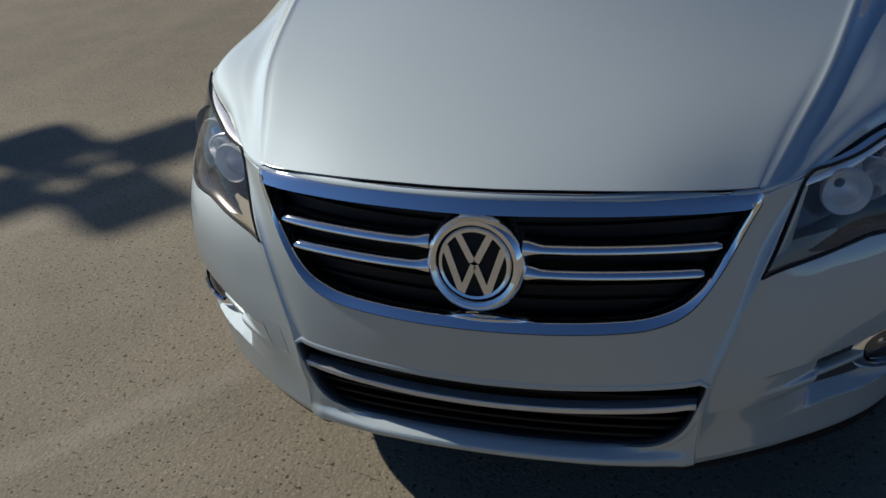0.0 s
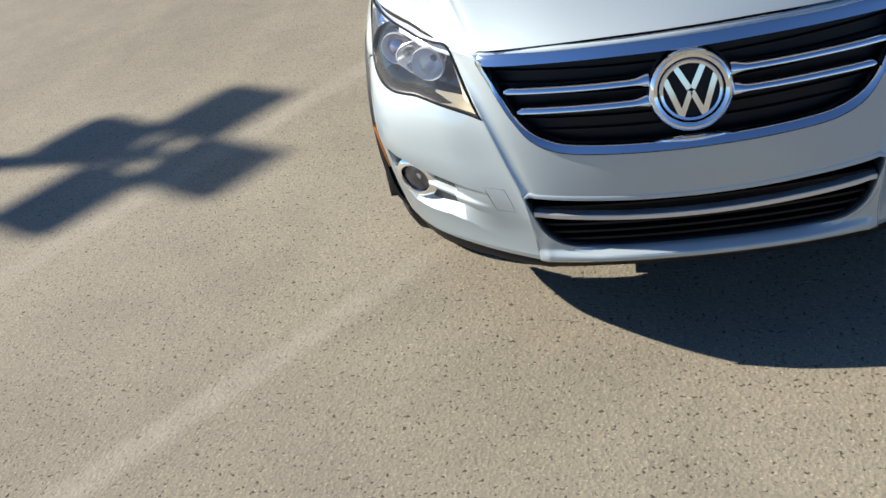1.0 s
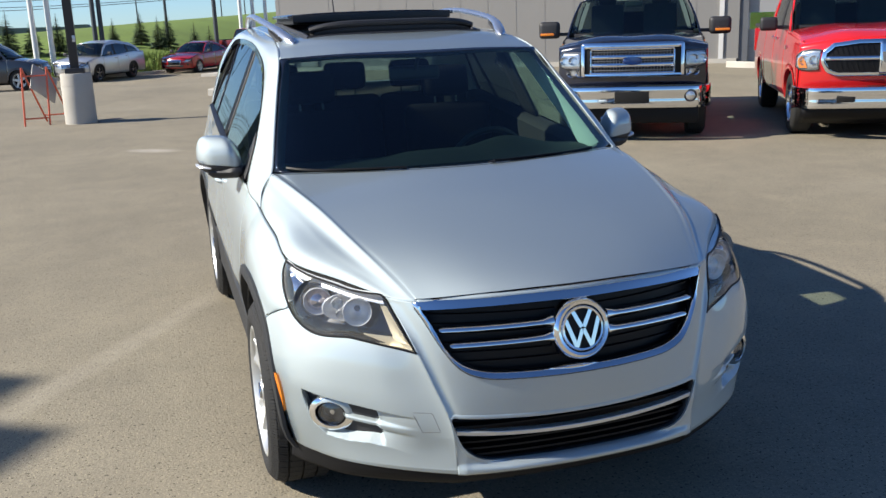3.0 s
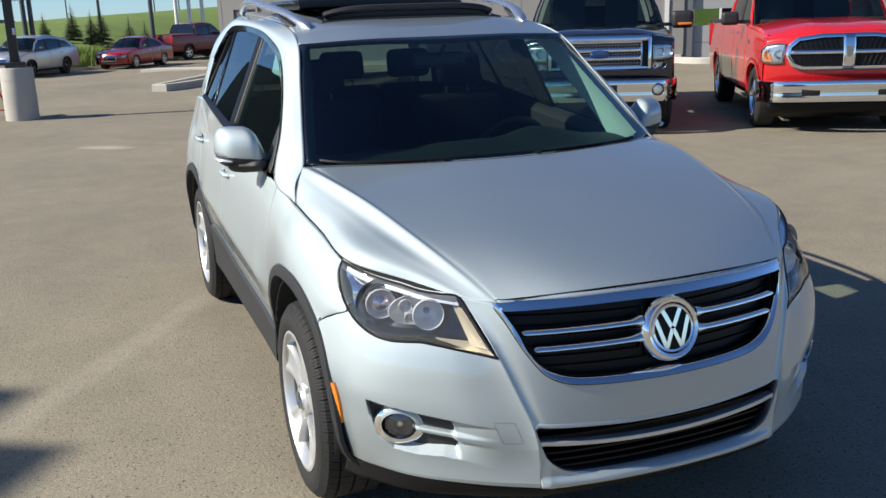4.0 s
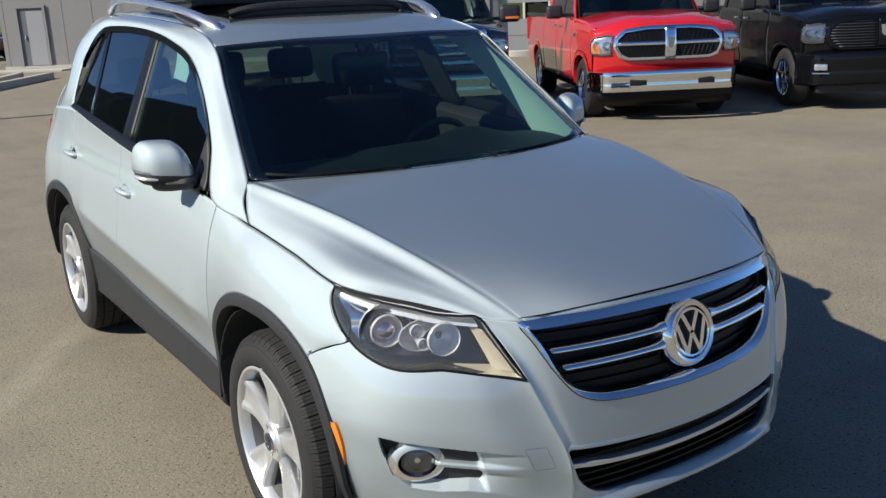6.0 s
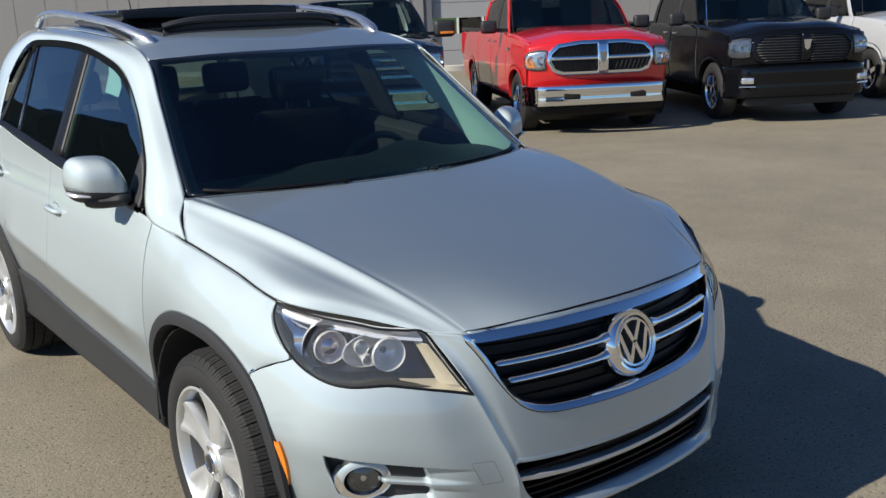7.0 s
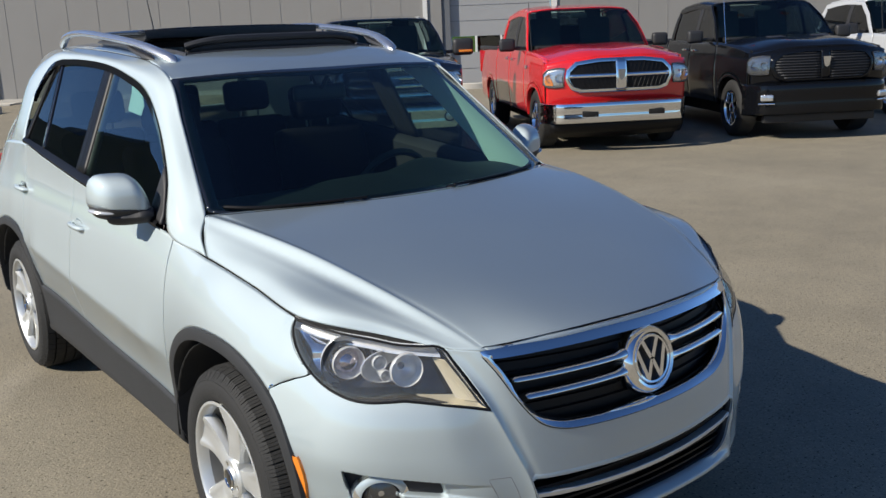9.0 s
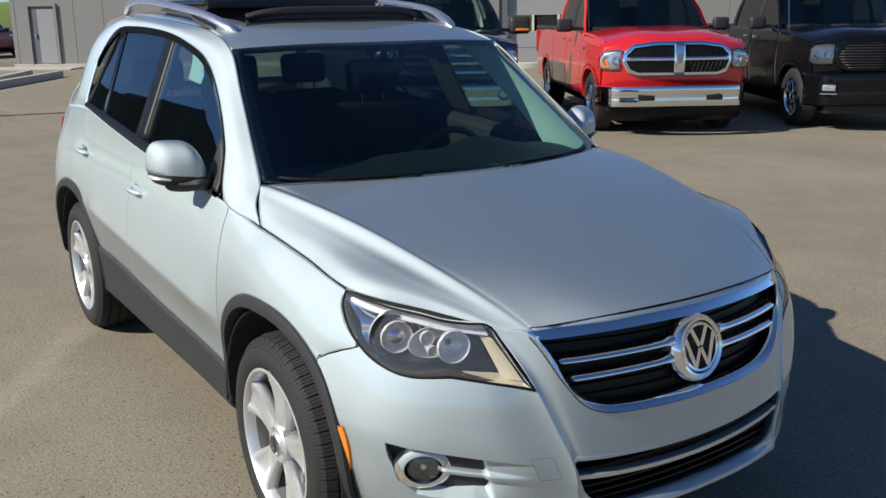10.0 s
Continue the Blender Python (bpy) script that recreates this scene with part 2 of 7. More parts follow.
SIDE_GLASS = clear_glass("side_glass", (0.60, 0.76, 0.70), ior=1.80)
PRIVACY_GLASS = clear_glass("privacy_glass", (0.08, 0.095, 0.11), ior=1.68)
REAR_GLASS = clear_glass("rear_glass", (0.42, 0.48, 0.46), ior=1.5)
LENS = clear_glass("lamp_lens", (0.93, 0.94, 0.95), ior=1.7, haze=0.02)
# the diffuse share also imitates sunlight thrown back by the lamp bowls
HAZY_LENS = clear_glass("hazy_lamp_lens", (0.95, 0.95, 0.95), ior=1.42, haze=0.038)
MIRROR_GLASS = material("mirror_glass", (0.8, 0.82, 0.85), rough=0.02, metal=1.0)

# ---- the silver compact SUV: half widths u = |x|, its front at y = 0 ----
suv = thing("compact_suv", "silver metallic compact SUV parked on the asphalt, sunroof open", "car")

SIDE_Y = [0.40, 0.52, 0.87, 1.30, 2.30, 3.10, 3.48, 4.00, 4.35]
SIDE_Z = [0.25, 0.50, 0.65, 0.80, 0.95, 1.06, 1.25]
SIDE_U = [
    [0.845, 0.872, 0.866, 0.812, 0.765, 0.74, 0.70],
    [0.865, 0.886, 0.886, 0.864, 0.810, 0.765, 0.72],
    [0.880, 0.905, 0.910, 0.904, 0.870, 0.810, 0.76],
    [0.866, 0.876, 0.896, 0.892, 0.866, 0.828, 0.78],
    [0.864, 0.872, 0.898, 0.896, 0.875, 0.846, 0.82],
    [0.866, 0.876, 0.900, 0.898, 0.879, 0.852, 0.825],
    [0.885, 0.905, 0.910, 0.905, 0.885, 0.858, 0.825],
    [0.850, 0.875, 0.885, 0.878, 0.858, 0.830, 0.79],
    [0.690, 0.730, 0.745, 0.740, 0.720, 0.700, 0.67],
]


def side_u(y, z):
    y, z = np.broadcast_arrays(np.asarray(y, float), np.asarray(z, float))
    rows = herm(SIDE_Y, SIDE_U, y.ravel())
    return herm_rows(SIDE_Z, rows, z.ravel()).reshape(y.shape)


FRONT_Z = [0.29, 0.40, 0.50, 0.60, 0.72, 0.86, 0.94]
FRONT_UY = [
    [(0, -0.052), (0.15, -0.047), (0.28, -0.034), (0.36, -0.022), (0.402, -0.014), (0.55, 0.078), (0.70, 0.20), (0.795, 0.345), (0.836, 0.462)],
    [(0, -0.046), (0.15, -0.041), (0.28, -0.028), (0.36, -0.014), (0.406, 0.006), (0.555, 0.082), (0.715, 0.205), (0.815, 0.332), (0.859, 0.447)],
    [(0, -0.046), (0.15, -0.040), (0.29, -0.023), (0.375, -0.006), (0.418, 0.016), (0.572, 0.079), (0.735, 0.205), (0.828, 0.326), (0.873, 0.450)],
    [(0, -0.046), (0.16, -0.037), (0.31, -0.010), (0.405, 0.016), (0.454, 0.045), (0.604, 0.104), (0.755, 0.218), (0.840, 0.334), (0.886, 0.476)],
    [(0, -0.036), (0.17, -0.023), (0.33, 0.011), (0.435, 0.047), (0.499, 0.088), (0.618, 0.140), (0.752, 0.245), (0.832, 0.368), (0.884, 0.548)],
    [(0, -0.016), (0.18, 0.001), (0.35, 0.047), (0.475, 0.102), (0.557, 0.170), (0.640, 0.242), (0.742, 0.350), (0.808, 0.446), (0.842, 0.540)],
    [(0, 0.020), (0.19, 0.040), (0.37, 0.095), (0.50, 0.155), (0.600, 0.228), (0.680, 0.310), (0.757, 0.410), (0.804, 0.500), (0.824, 0.565)],
]
CREASE_V = 4.0 / 8.0


def ridge(v, z):
    """The sharp fold that runs down the bumper from the lamp's inner corner: flat inside, hollow outside."""
    d = np.asarray(v) - CREASE_V
    z = np.asarray(z)
    return -0.016 * np.exp(-np.abs(d) / np.where(d < 0, 0.030, 0.045)) * np.clip((0.85 - z) / 0.10, 0, 1) * np.clip((z - 0.35) / 0.10, 0, 1)


def front_weights(ts):
    """Weights of the nine points of a front row, its mirror image going on beyond the middle."""
    full = weights(17, 0.5 + 0.5 * np.asarray(ts))
    near, far = full[:, 8:], np.concatenate([np.zeros((len(full), 1)), full[:, 7::-1]], 1)
    return np.stack([near - far, near + far])


def front_uy(v, z):
    """Half width and y of the front's skin at v (0 middle, 1 at the wheel arch) and the height z."""
    v, z = np.broadcast_arrays(np.asarray(v, float), np.asarray(z, float))
    rows = herm(FRONT_Z, FRONT_UY, z.ravel())
    w = front_weights(v.ravel())
    out = np.einsum("xkc,kcx->kx", w, rows).reshape(*v.shape, 2)
    out[..., 1] += ridge(v, z)
    return out


def front_at(u, z):
    """y of the front's skin at the half width u and height z."""
    u, z = np.broadcast_arrays(np.asarray(u, float), np.asarray(z, float))
    out = np.empty(u.shape)
    vs = np.linspace(0, 1, 121)
    w = front_weights(vs)
    rows = herm(FRONT_Z, FRONT_UY, z.ravel())
    for k, uu in enumerate(u.ravel()):
        c = np.stack([w[0] @ rows[k][:, 0], w[1] @ rows[k][:, 1]], 1)
        c[:, 1] += ridge(vs, z.ravel()[k])
        out.ravel()[k] = np.interp(abs(uu), c[:, 0], c[:, 1])
    return out


def front_grid(u, z, out=0.0):
    """Points on the front's skin, moved forward by out."""
    y = front_at(u, z) - out
    u, z = np.broadcast_arrays(u, z)
    return np.stack([u, y, z], -1)


def mix(a, b, t):
    return a + (b - a) * t


def both(name, make, mat, parent, towards, label="", solid=0.0, smooth=40):
    """The same part on the right (-x) and on the left side; towards is given for +x."""
    obs = []
    for s in (-1, 1):
        bm = face_out(sheet(make, s), (towards[0] * s, towards[1], towards[2]))
        obs.append(part(name, bm, mat, parent, label, smooth, solid))
    return obs


# bonnet
HOOD = [
    [(0, -0.014, 0.882), (0.26, 0.019, 0.876), (0.45, 0.090, 0.863), (0.49, 0.110, 0.861), (0.505, 0.122, 0.861), (0.525, 0.140, 0.862), (0.545, 0.160, 0.865), (0.562, 0.178, 0.868)],
    [(0, 0.130, 0.924), (0.27, 0.150, 0.923), (0.475, 0.206, 0.919), (0.538, 0.232, 0.918), (0.562, 0.246, 0.910), (0.592, 0.266, 0.909), (0.634, 0.289, 0.908), (0.657, 0.304, 0.893)],
    [(0, 0.360, 0.984), (0.29, 0.370, 0.985), (0.53, 0.400, 0.985), (0.602, 0.420, 0.987), (0.634, 0.436, 0.971), (0.684, 0.452, 0.968), (0.758, 0.474, 0.959), (0.796, 0.486, 0.931)],
    [(0, 0.620, 1.046), (0.31, 0.640, 1.047), (0.58, 0.680, 1.048), (0.662, 0.700, 1.050), (0.692, 0.712, 1.026), (0.728, 0.724, 1.014), (0.773, 0.737, 0.996), (0.806, 0.746, 0.967)],
    [(0, 0.820, 1.086), (0.32, 0.850, 1.087), (0.63, 0.940, 1.088), (0.714, 0.970, 1.088), (0.736, 0.966, 1.064), (0.763, 0.957, 1.046), (0.797, 0.936, 1.020), (0.818, 0.908, 0.993)],
    [(0, 0.980, 1.116), (0.33, 1.020, 1.117), (0.66, 1.150, 1.113), (0.750, 1.210, 1.106), (0.768, 1.178, 1.088), (0.785, 1.148, 1.070), (0.805, 1.105, 1.038), (0.819, 1.061, 1.005)],
]
HOOD = [r[:3] + [tuple(mix(np.array(r[2]), np.array(r[3]), 0.72))] + r[3:] for r in HOOD]
_full = mirrored(HOOD, 40, 73)
hood = part("bonnet", face_out(sheet(_full), (0, 0, 1)), SILVER, suv, "silver bonnet with a crease along each side", solid=0.012)
# black sheet under the bonnet, painting the shade in its shut line
part("bonnet_gap_shade", face_out(sheet(_full[5:-7] * (1.003, 1, 1) + (0, 0.002, -0.016)), (0, 0, 1)), DARK, suv, solid=0.004)

# side panels: front wing, doors, rear quarter
ARCH = {0.87: (0.46, 0.455), 3.474: (0.46, 0.455)}


def arch_z(y, grow=0.0, low=0.0):
    """Lower edge of the panels: the wheel arches, or low."""
    y = np.asarray(y, float)
    z = np.full(y.shape, -1.0)
    for c, (a, b) in ARCH.items():
        q = 1 - np.abs((y - c) / (a + grow)) ** 2.4
        z = np.maximum(z, np.where(q > 0, 0.36 + (b + grow) * np.maximum(q, 0) ** (1 / 2.4), -1))
    return np.maximum(z, low)


def clad_top(y):
    return herm([0.3, 1.31, 2.0, 2.95, 4.3], [0.36, 0.455, 0.485, 0.535, 0.50], y).reshape(np.shape(y))


BELT_Y, BELT_Z = [1.05, 1.20, 1.336, 2.20, 2.85, 3.22, 3.7, 4.3], [1.003, 1.026, 1.047, 1.116, 1.183, 1.222, 1.20, 1.12]


def belt(y):
    return herm(BELT_Y, BELT_Z, y).reshape(np.shape(y))


def top_line(y):
    """Upper edge of the wing along the bonnet, then the belt line."""
    h = net(HOOD, 40, 2)[:, 1]
    a = np.interp(y, h[:, 1], h[:, 2] - 0.004)
    return np.where(np.asarray(y) < 1.05, a, belt(y) - 0.004)


def top_u(y):
    h = net(HOOD, 40, 2)[:, 1]
    a = np.interp(y, h[:, 1], h[:, 0] + 0.003)
    b = herm([1.05, 1.336, 2.2, 2.85, 3.22, 3.7, 4.3], [0.822, 0.838, 0.846, 0.842, 0.835, 0.82, 0.69], y).reshape(np.shape(y))
    return np.where(np.asarray(y) < 1.05, a, b)


def door_crease(y, z):
    """The pressed line along the doors: a soft shoulder above, a quick tuck below."""
    d = z - np.interp(y, [1.3, 3.1], [0.632, 0.742])
    w = np.clip((y - 1.30) / 0.22, 0, 1) * np.clip((3.30 - y) / 0.35, 0, 1)
    return 0.018 * w * np.where(d > 0, np.exp(-((np.abs(d) / 0.11) ** 1.2)), np.exp(-((np.abs(d) / 0.055) ** 1.3)))


def side_panel(y0, y1, ny, nz, bottom, top=None, front=None, back=None):
    """A grid of the side's skin from y0 to y1; front and back move those edges by height."""
    s, t = np.meshgrid(0.5 - 0.5 * np.cos(np.linspace(0, np.pi, ny)), np.linspace(0, 1, nz), indexing="ij")
    ya = y0 + (front(t) if front else 0 * t)
    yb = y1 + (back(t) if back else 0 * t)
    y = mix(ya, yb, s)
    zt = top(y) if top else top_line(y)
    zb = bottom(y)
    z = mix(zb, zt, t)
    u = side_u(y, z)
    fix = (top_u(y) - side_u(y, zt)) if top is None else 0
    u = u + fix * t**3 + door_crease(y, z)
    return np.stack([u, y, z], -1)


def panel_low(y):
    return arch_z(y, 0.0, clad_top(y))


both("door_front_skin", side_panel(1.325, 2.370, 40, 52, panel_low, back=lambda t: 0.0 * t, front=lambda t: -0.035 * t), SILVER, suv, (1, 0, 0.1), "silver front door", solid=0.006)
both("door_rear_skin", side_panel(2.377, 3.185, 40, 52, panel_low), SILVER, suv, (1, 0, 0.1), "silver rear door", solid=0.006)
both("rear_quarter", side_panel(3.192, 4.33, 60, 26, lambda y: arch_z(y, 0.0, 0.50)), SILVER, suv, (1, 0, 0.1), "silver rear quarter", solid=0.006)
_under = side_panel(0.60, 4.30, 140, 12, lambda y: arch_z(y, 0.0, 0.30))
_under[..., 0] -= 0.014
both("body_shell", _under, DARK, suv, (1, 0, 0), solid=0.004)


def arch_strip(c):
    """The dark lip round a wheel arch."""
    th = np.linspace(np.radians(-3), np.radians(184), 60)
    rows = []
    for k, (g, o) in enumerate(((0.002, -0.004), (0.0, 0.008), (-0.016, 0.012), (-0.036, 0.009), (-0.041, -0.05))):
        a, b = 0.46 + g, 0.455 + g
        cy, cz = np.cos(th), np.sin(th)
        y = c + a * np.sign(cy) * np.abs(cy) ** (2 / 2.4)
        z = 0.36 + b * np.sign(cz) * np.abs(cz) ** (2 / 2.4)
        rows.append(np.stack([side_u(np.maximum(y, 0.40), z) + o - 0.5 * np.maximum(0, 0.36 - z), y, z], -1))
    return np.stack(rows, 1)


for _c in ARCH:
    both("arch_moulding", arch_strip(_c), CLAD, suv, (1, 0, 0), "dark grey plastic arch moulding")
_s, _t = np.meshgrid(np.linspace(1.30, 3.05, 50), np.linspace(0, 1, 12), indexing="ij")
_z = mix(0.265, clad_top(_s) + 0.004, _t)
_u = side_u(_s, _z) + 0.010 - 0.05 * np.maximum(0, 0.32 - _z) / 0.055
both("sill_cladding", np.stack([_u, _s, _z], -1), CLAD, suv, (1, 0, 0), "dark grey plastic sill cladding", solid=0.02)

# windscreen pillar, roof edge and rear pillar in one pressing
FRAME = [
    [(0.752, 1.213, 1.105), (0.800, 1.140, 1.056), (0.821, 1.066, 1.006)],
    [(0.738, 1.245, 1.130), (0.798, 1.276, 1.096), (0.838, 1.330, 1.046)],
    [(0.705, 1.380, 1.240), (0.748, 1.420, 1.235), (0.772, 1.462, 1.216)],
    [(0.657, 1.580, 1.395), (0.692, 1.628, 1.390), (0.709, 1.668, 1.372)],
    [(0.612, 1.768, 1.530), (0.650, 1.828, 1.516), (0.669, 1.882, 1.487)],
    [(0.580, 2.050, 1.594), (0.636, 2.100, 1.572), (0.655, 2.120, 1.546)],
    [(0.565, 2.450, 1.626), (0.630, 2.450, 1.610), (0.649, 2.420, 1.588)],
    [(0.565, 2.900, 1.652), (0.636, 2.880, 1.632), (0.656, 2.850, 1.606)],
    [(0.570, 3.300, 1.660), (0.658, 3.175, 1.626), (0.684, 3.090, 1.586)],
    [(0.595, 3.660, 1.600), (0.722, 3.420, 1.512), (0.756, 3.190, 1.452)],
    [(0.665, 3.900, 1.360), (0.780, 3.520, 1.332), (0.812, 3.225, 1.298)],
    [(0.735, 4.150, 1.130), (0.815, 3.640, 1.190), (0.838, 3.225, 1.204)],
]
both("roof_pillar", net(FRAME, 110, 14), SILVER, suv, (1, 0, 0.6), "silver windscreen pillar and roof edge", solid=0.006)

ROOF = [
    [(0, 1.700, 1.540), (0.30, 1.712, 1.540), (0.52, 1.745, 1.534), (0.612, 1.768, 1.530)],
    [(0, 1.860, 1.585), (0.30, 1.870, 1.584), (0.51, 1.895, 1.574), (0.597, 1.905, 1.566)],
    [(0, 2.050, 1.622), (0.30, 2.050, 1.621), (0.50, 2.050, 1.608), (0.580, 2.050, 1.594)],
    [(0, 2.450, 1.650), (0.30, 2.450, 1.648), (0.49, 2.450, 1.638), (0.565, 2.450, 1.626)],
    [(0, 2.900, 1.677), (0.30, 2.900, 1.674), (0.49, 2.900, 1.664), (0.565, 2.900, 1.652)],
    [(0, 3.300, 1.688), (0.30, 3.300, 1.684), (0.49, 3.300, 1.672), (0.570, 3.300, 1.660)],
    [(0, 3.730, 1.640), (0.30, 3.720, 1.635), (0.51, 3.690, 1.619), (0.595, 3.660, 1.600)],
]
_rf = mirrored(ROOF, 73, 25)
SUN_U = 0.43


def roof_z(x, y):
    return herm([a[0][1] for a in ROOF], [a[0][2] for a in ROOF], y).reshape(np.shape(y)) - 0.075 * np.abs(np.asarray(x) / 0.565) ** 3 * 0.33


_bm = sheet(_rf)
for _f in [f for f in _bm.faces if abs(f.calc_center_median().x) < SUN_U and 2.03 < f.calc_center_median().y < 3.16]:
    _bm.faces.remove(_f)
part("roof", face_out(_bm, (0, 0, 1)), SILVER, suv, "silver roof with a large opening", solid=0.012)
_x, _y = np.meshgrid(np.linspace(-0.445, 0.445, 15), np.linspace(2.50, 3.18, 12), indexing="ij")
sunroof = part("sunroof_panel", face_out(sheet(np.stack([_x, _y, roof_z(_x, _y) + 0.078 - 0.050 * (_y - 2.5)], -1)), (0, 0, 1)), GLOSS_BLACK, suv, "black glass sunroof panel slid open", solid=0.016)
_d = np.array([(x, 2.055 + 0.05 * (x / 0.41) ** 4, roof_z(0, 2.06) + 0.040 - 0.028 * (abs(x) / 0.41) ** 5) for x in np.linspace(-0.41, 0.41, 25)])
part("panel_frame", box(0.86, 0.035, 0.040, 0.008, at=(0, 2.515, float(roof_z(0, np.array(2.5))) + 0.050)), BLACK, sunroof, "black frame under the panel")
for _s1 in (-1, 1):
    part("panel_arm", box(0.03, 0.62, 0.045, 0.008, at=(_s1 * 0.41, 2.84, float(roof_z(0, np.array(2.85))) + 0.022)), BLACK, sunroof)
deflector = part("wind_deflector", tube(_d + (0, 0, 0.008), 0.017, 8, flat=0.9), BLACK, suv, "black sunroof wind deflector")
_g = np.stack([_d - (0, 0, 0.004), np.stack([_d[:, 0], _d[:, 1] + 0.03, np.full(25, roof_z(0, 2.06) - 0.03)], 1)], 1)
part("deflector_net", face_out(sheet(_g), (0, -1, 0)), BLACK, deflector, solid=0.003)
_fr = [(-0.43, 2.035), (0.43, 2.035), (0.43, 3.16), (-0.43, 3.16), (-0.43, 2.035)]
_fp = [(x, y, roof_z(x, y) + 0.001) for a, b in zip(_fr, _fr[1:]) for x, y in [(mix(a[0], b[0], k / 10), mix(a[1], b[1], k / 10)) for k in range(10)]]
part("sunroof_seal", tube(_fp + [_fp[0]], 0.010, 6), BLACK, suv)


def rail(s):
    p = [(0.512, 1.945, 1.588), (0.535, 2.03, 1.618), (0.562, 2.16, 1.654), (0.582, 2.35, 1.682), (0.590, 2.75, 1.716), (0.586, 2.98, 1.724), (0.580, 3.14, 1.718), (0.574, 3.24, 1.702), (0.572, 3.32, 1.660)]
    q = even([(x * s, y, z) for x, y, z in p], 48)
    r = [0.020 + 0.006 * math.exp(-((k - 3) / 4) ** 2) for k in range(48)]
    r[0] = r[-1] = 0.006
    return tube(q, r, 10, flat=0.75)


RAIL = material("satin_aluminium", (0.66, 0.67, 0.70), rough=0.26, metal=0.9, var=0.04, scale=14)
for _s1 in (-1, 1):
    _rl = part("roof_rail", rail(_s1), RAIL, suv, "satin aluminium roof rail")
    part("rail_foot", tube(even([(_s1 * 0.560, 2.06, 1.598), (_s1 * 0.572, 2.22, 1.632), (_s1 * 0.580, 2.30, 1.660)], 10), [0.006, 0.016, 0.018, 0.019, 0.019, 0.018, 0.017, 0.015, 0.011, 0.005], 8, flat=0.6), BLACK, _rl)

# glass
SCREEN = [
    [(0, 0.985, 1.098), (0.33, 1.025, 1.099), (0.60, 1.120, 1.101), (0.735, 1.225, 1.112)],
    [(0, 1.210, 1.262), (0.32, 1.240, 1.260), (0.575, 1.315, 1.252), (0.700, 1.395, 1.243)],
    [(0, 1.450, 1.414), (0.31, 1.470, 1.412), (0.54, 1.530, 1.402), (0.652, 1.590, 1.393)],
    [(0, 1.698, 1.540), (0.30, 1.710, 1.540), (0.515, 1.745, 1.533), (0.608, 1.768, 1.528)],
]
_wf = mirrored(SCREEN, 26, 20)
screen = part("windscreen", face_out(sheet(_wf), (0, -1, 1)), WINDSHIELD, suv, "clear greenish windscreen")
_edge = np.concatenate([_wf[0], _wf[1:, -1], _wf[-1, ::-1][1:], _wf[::-1, 0][1:]])
_c0 = _wf.reshape(-1, 3).mean(0)


def band(outer, width, lift):
    """A closed strip inside an outline."""
    inner = []
    for k, p in enumerate(outer):
        d = _c0 - p
        inner.append(p + d / np.linalg.norm(d) * width)
    return np.stack([outer, np.array(inner)], 1) + lift


part("windscreen_seal", face_out(sheet(band(_edge, 0.045, (0, -0.002, 0.003))), (0, -1, 1)), GLOSS_BLACK, screen, "black band round the windscreen", solid=0.006)
_hr = _full[-1]
_xs = _hr[:, 0]
_cowl = []
for _o in ((0.012, -0.022), (0.040, -0.030), (0.09, -0.020)):
    _cowl.append(np.stack([_xs * 0.90, np.interp(_xs * 0.90, _wf[0][:, 0], _wf[0][:, 1]) - 0.05 + _o[0] * 1.2, np.interp(_xs * 0.90, _wf[0][:, 0], _wf[0][:, 2]) + _o[1] + 0.012], -1))
part("cowl", face_out(sheet(np.stack(_cowl, 0)), (0, 0, 1)), BLACK, suv, "black plastic cowl under the windscreen", solid=0.01)

BELT_IN = lambda y: herm([1.336, 2.20, 2.85, 3.22], [1.062, 1.140, 1.202, 1.236], y).reshape(np.shape(y))
_dl = net(FRAME, 110, 3)[:, 2]
_dl = _dl[(_dl[:, 2] > 1.05) & (_dl[:, 1] > 1.335)]


def dlo_top(y):
    k = int(np.argmax(_dl[:, 1] > 3.06)) or len(_dl)
    return np.interp(y, _dl[:k, 1], _dl[:k, 2])


def dlo_u(y, z):
    return herm([1.3, 2.2, 2.85, 3.25], [0.842, 0.846, 0.840, 0.832], y).reshape(np.shape(y)) - 0.46 * (z - belt(y) - 0.015)


def glass_grid(y0, y1, lean0=0.0, lean1=0.0, out=0.0, ny=20, nz=12, inset=0.0, foot=None):
    s, t = np.meshgrid(np.linspace(0, 1, ny), np.linspace(0, 1, nz), indexing="ij")
    y = mix(y0 + lean0 * t, y1 + lean1 * t, s)
    zb = (foot(y) if foot else BELT_IN(y)) + inset
    zt = dlo_top(y) - 0.004 - inset
    z = mix(zb, np.maximum(zt, zb + 0.002), t)
    return np.stack([dlo_u(y, z) + out, y, z], -1)


both("front_window", glass_grid(1.49, 2.245, 0.0, 0.06, -0.006), SIDE_GLASS, suv, (1, 0, 0.4), "greenish front door window")
both("rear_window", glass_grid(2.365, 2.86, 0.045, 0.13, -0.006), PRIVACY_GLASS, suv, (1, 0, 0.4), "dark tinted rear door window")
both("quarter_window", glass_grid(2.895, 3.17, 0.13, -0.085, -0.006), PRIVACY_GLASS, suv, (1, 0, 0.4), "dark tinted quarter window")
both("centre_pillar", glass_grid(2.245, 2.365, 0.06, 0.045, -0.002, 4), PIANO, suv, (1, 0, 0.4), "black centre pillar", solid=0.01)
both("window_divider", glass_grid(2.86, 2.895, 0.13, 0.13, -0.001, 3), GLOSS_BLACK, suv, (1, 0, 0.4), solid=0.01)
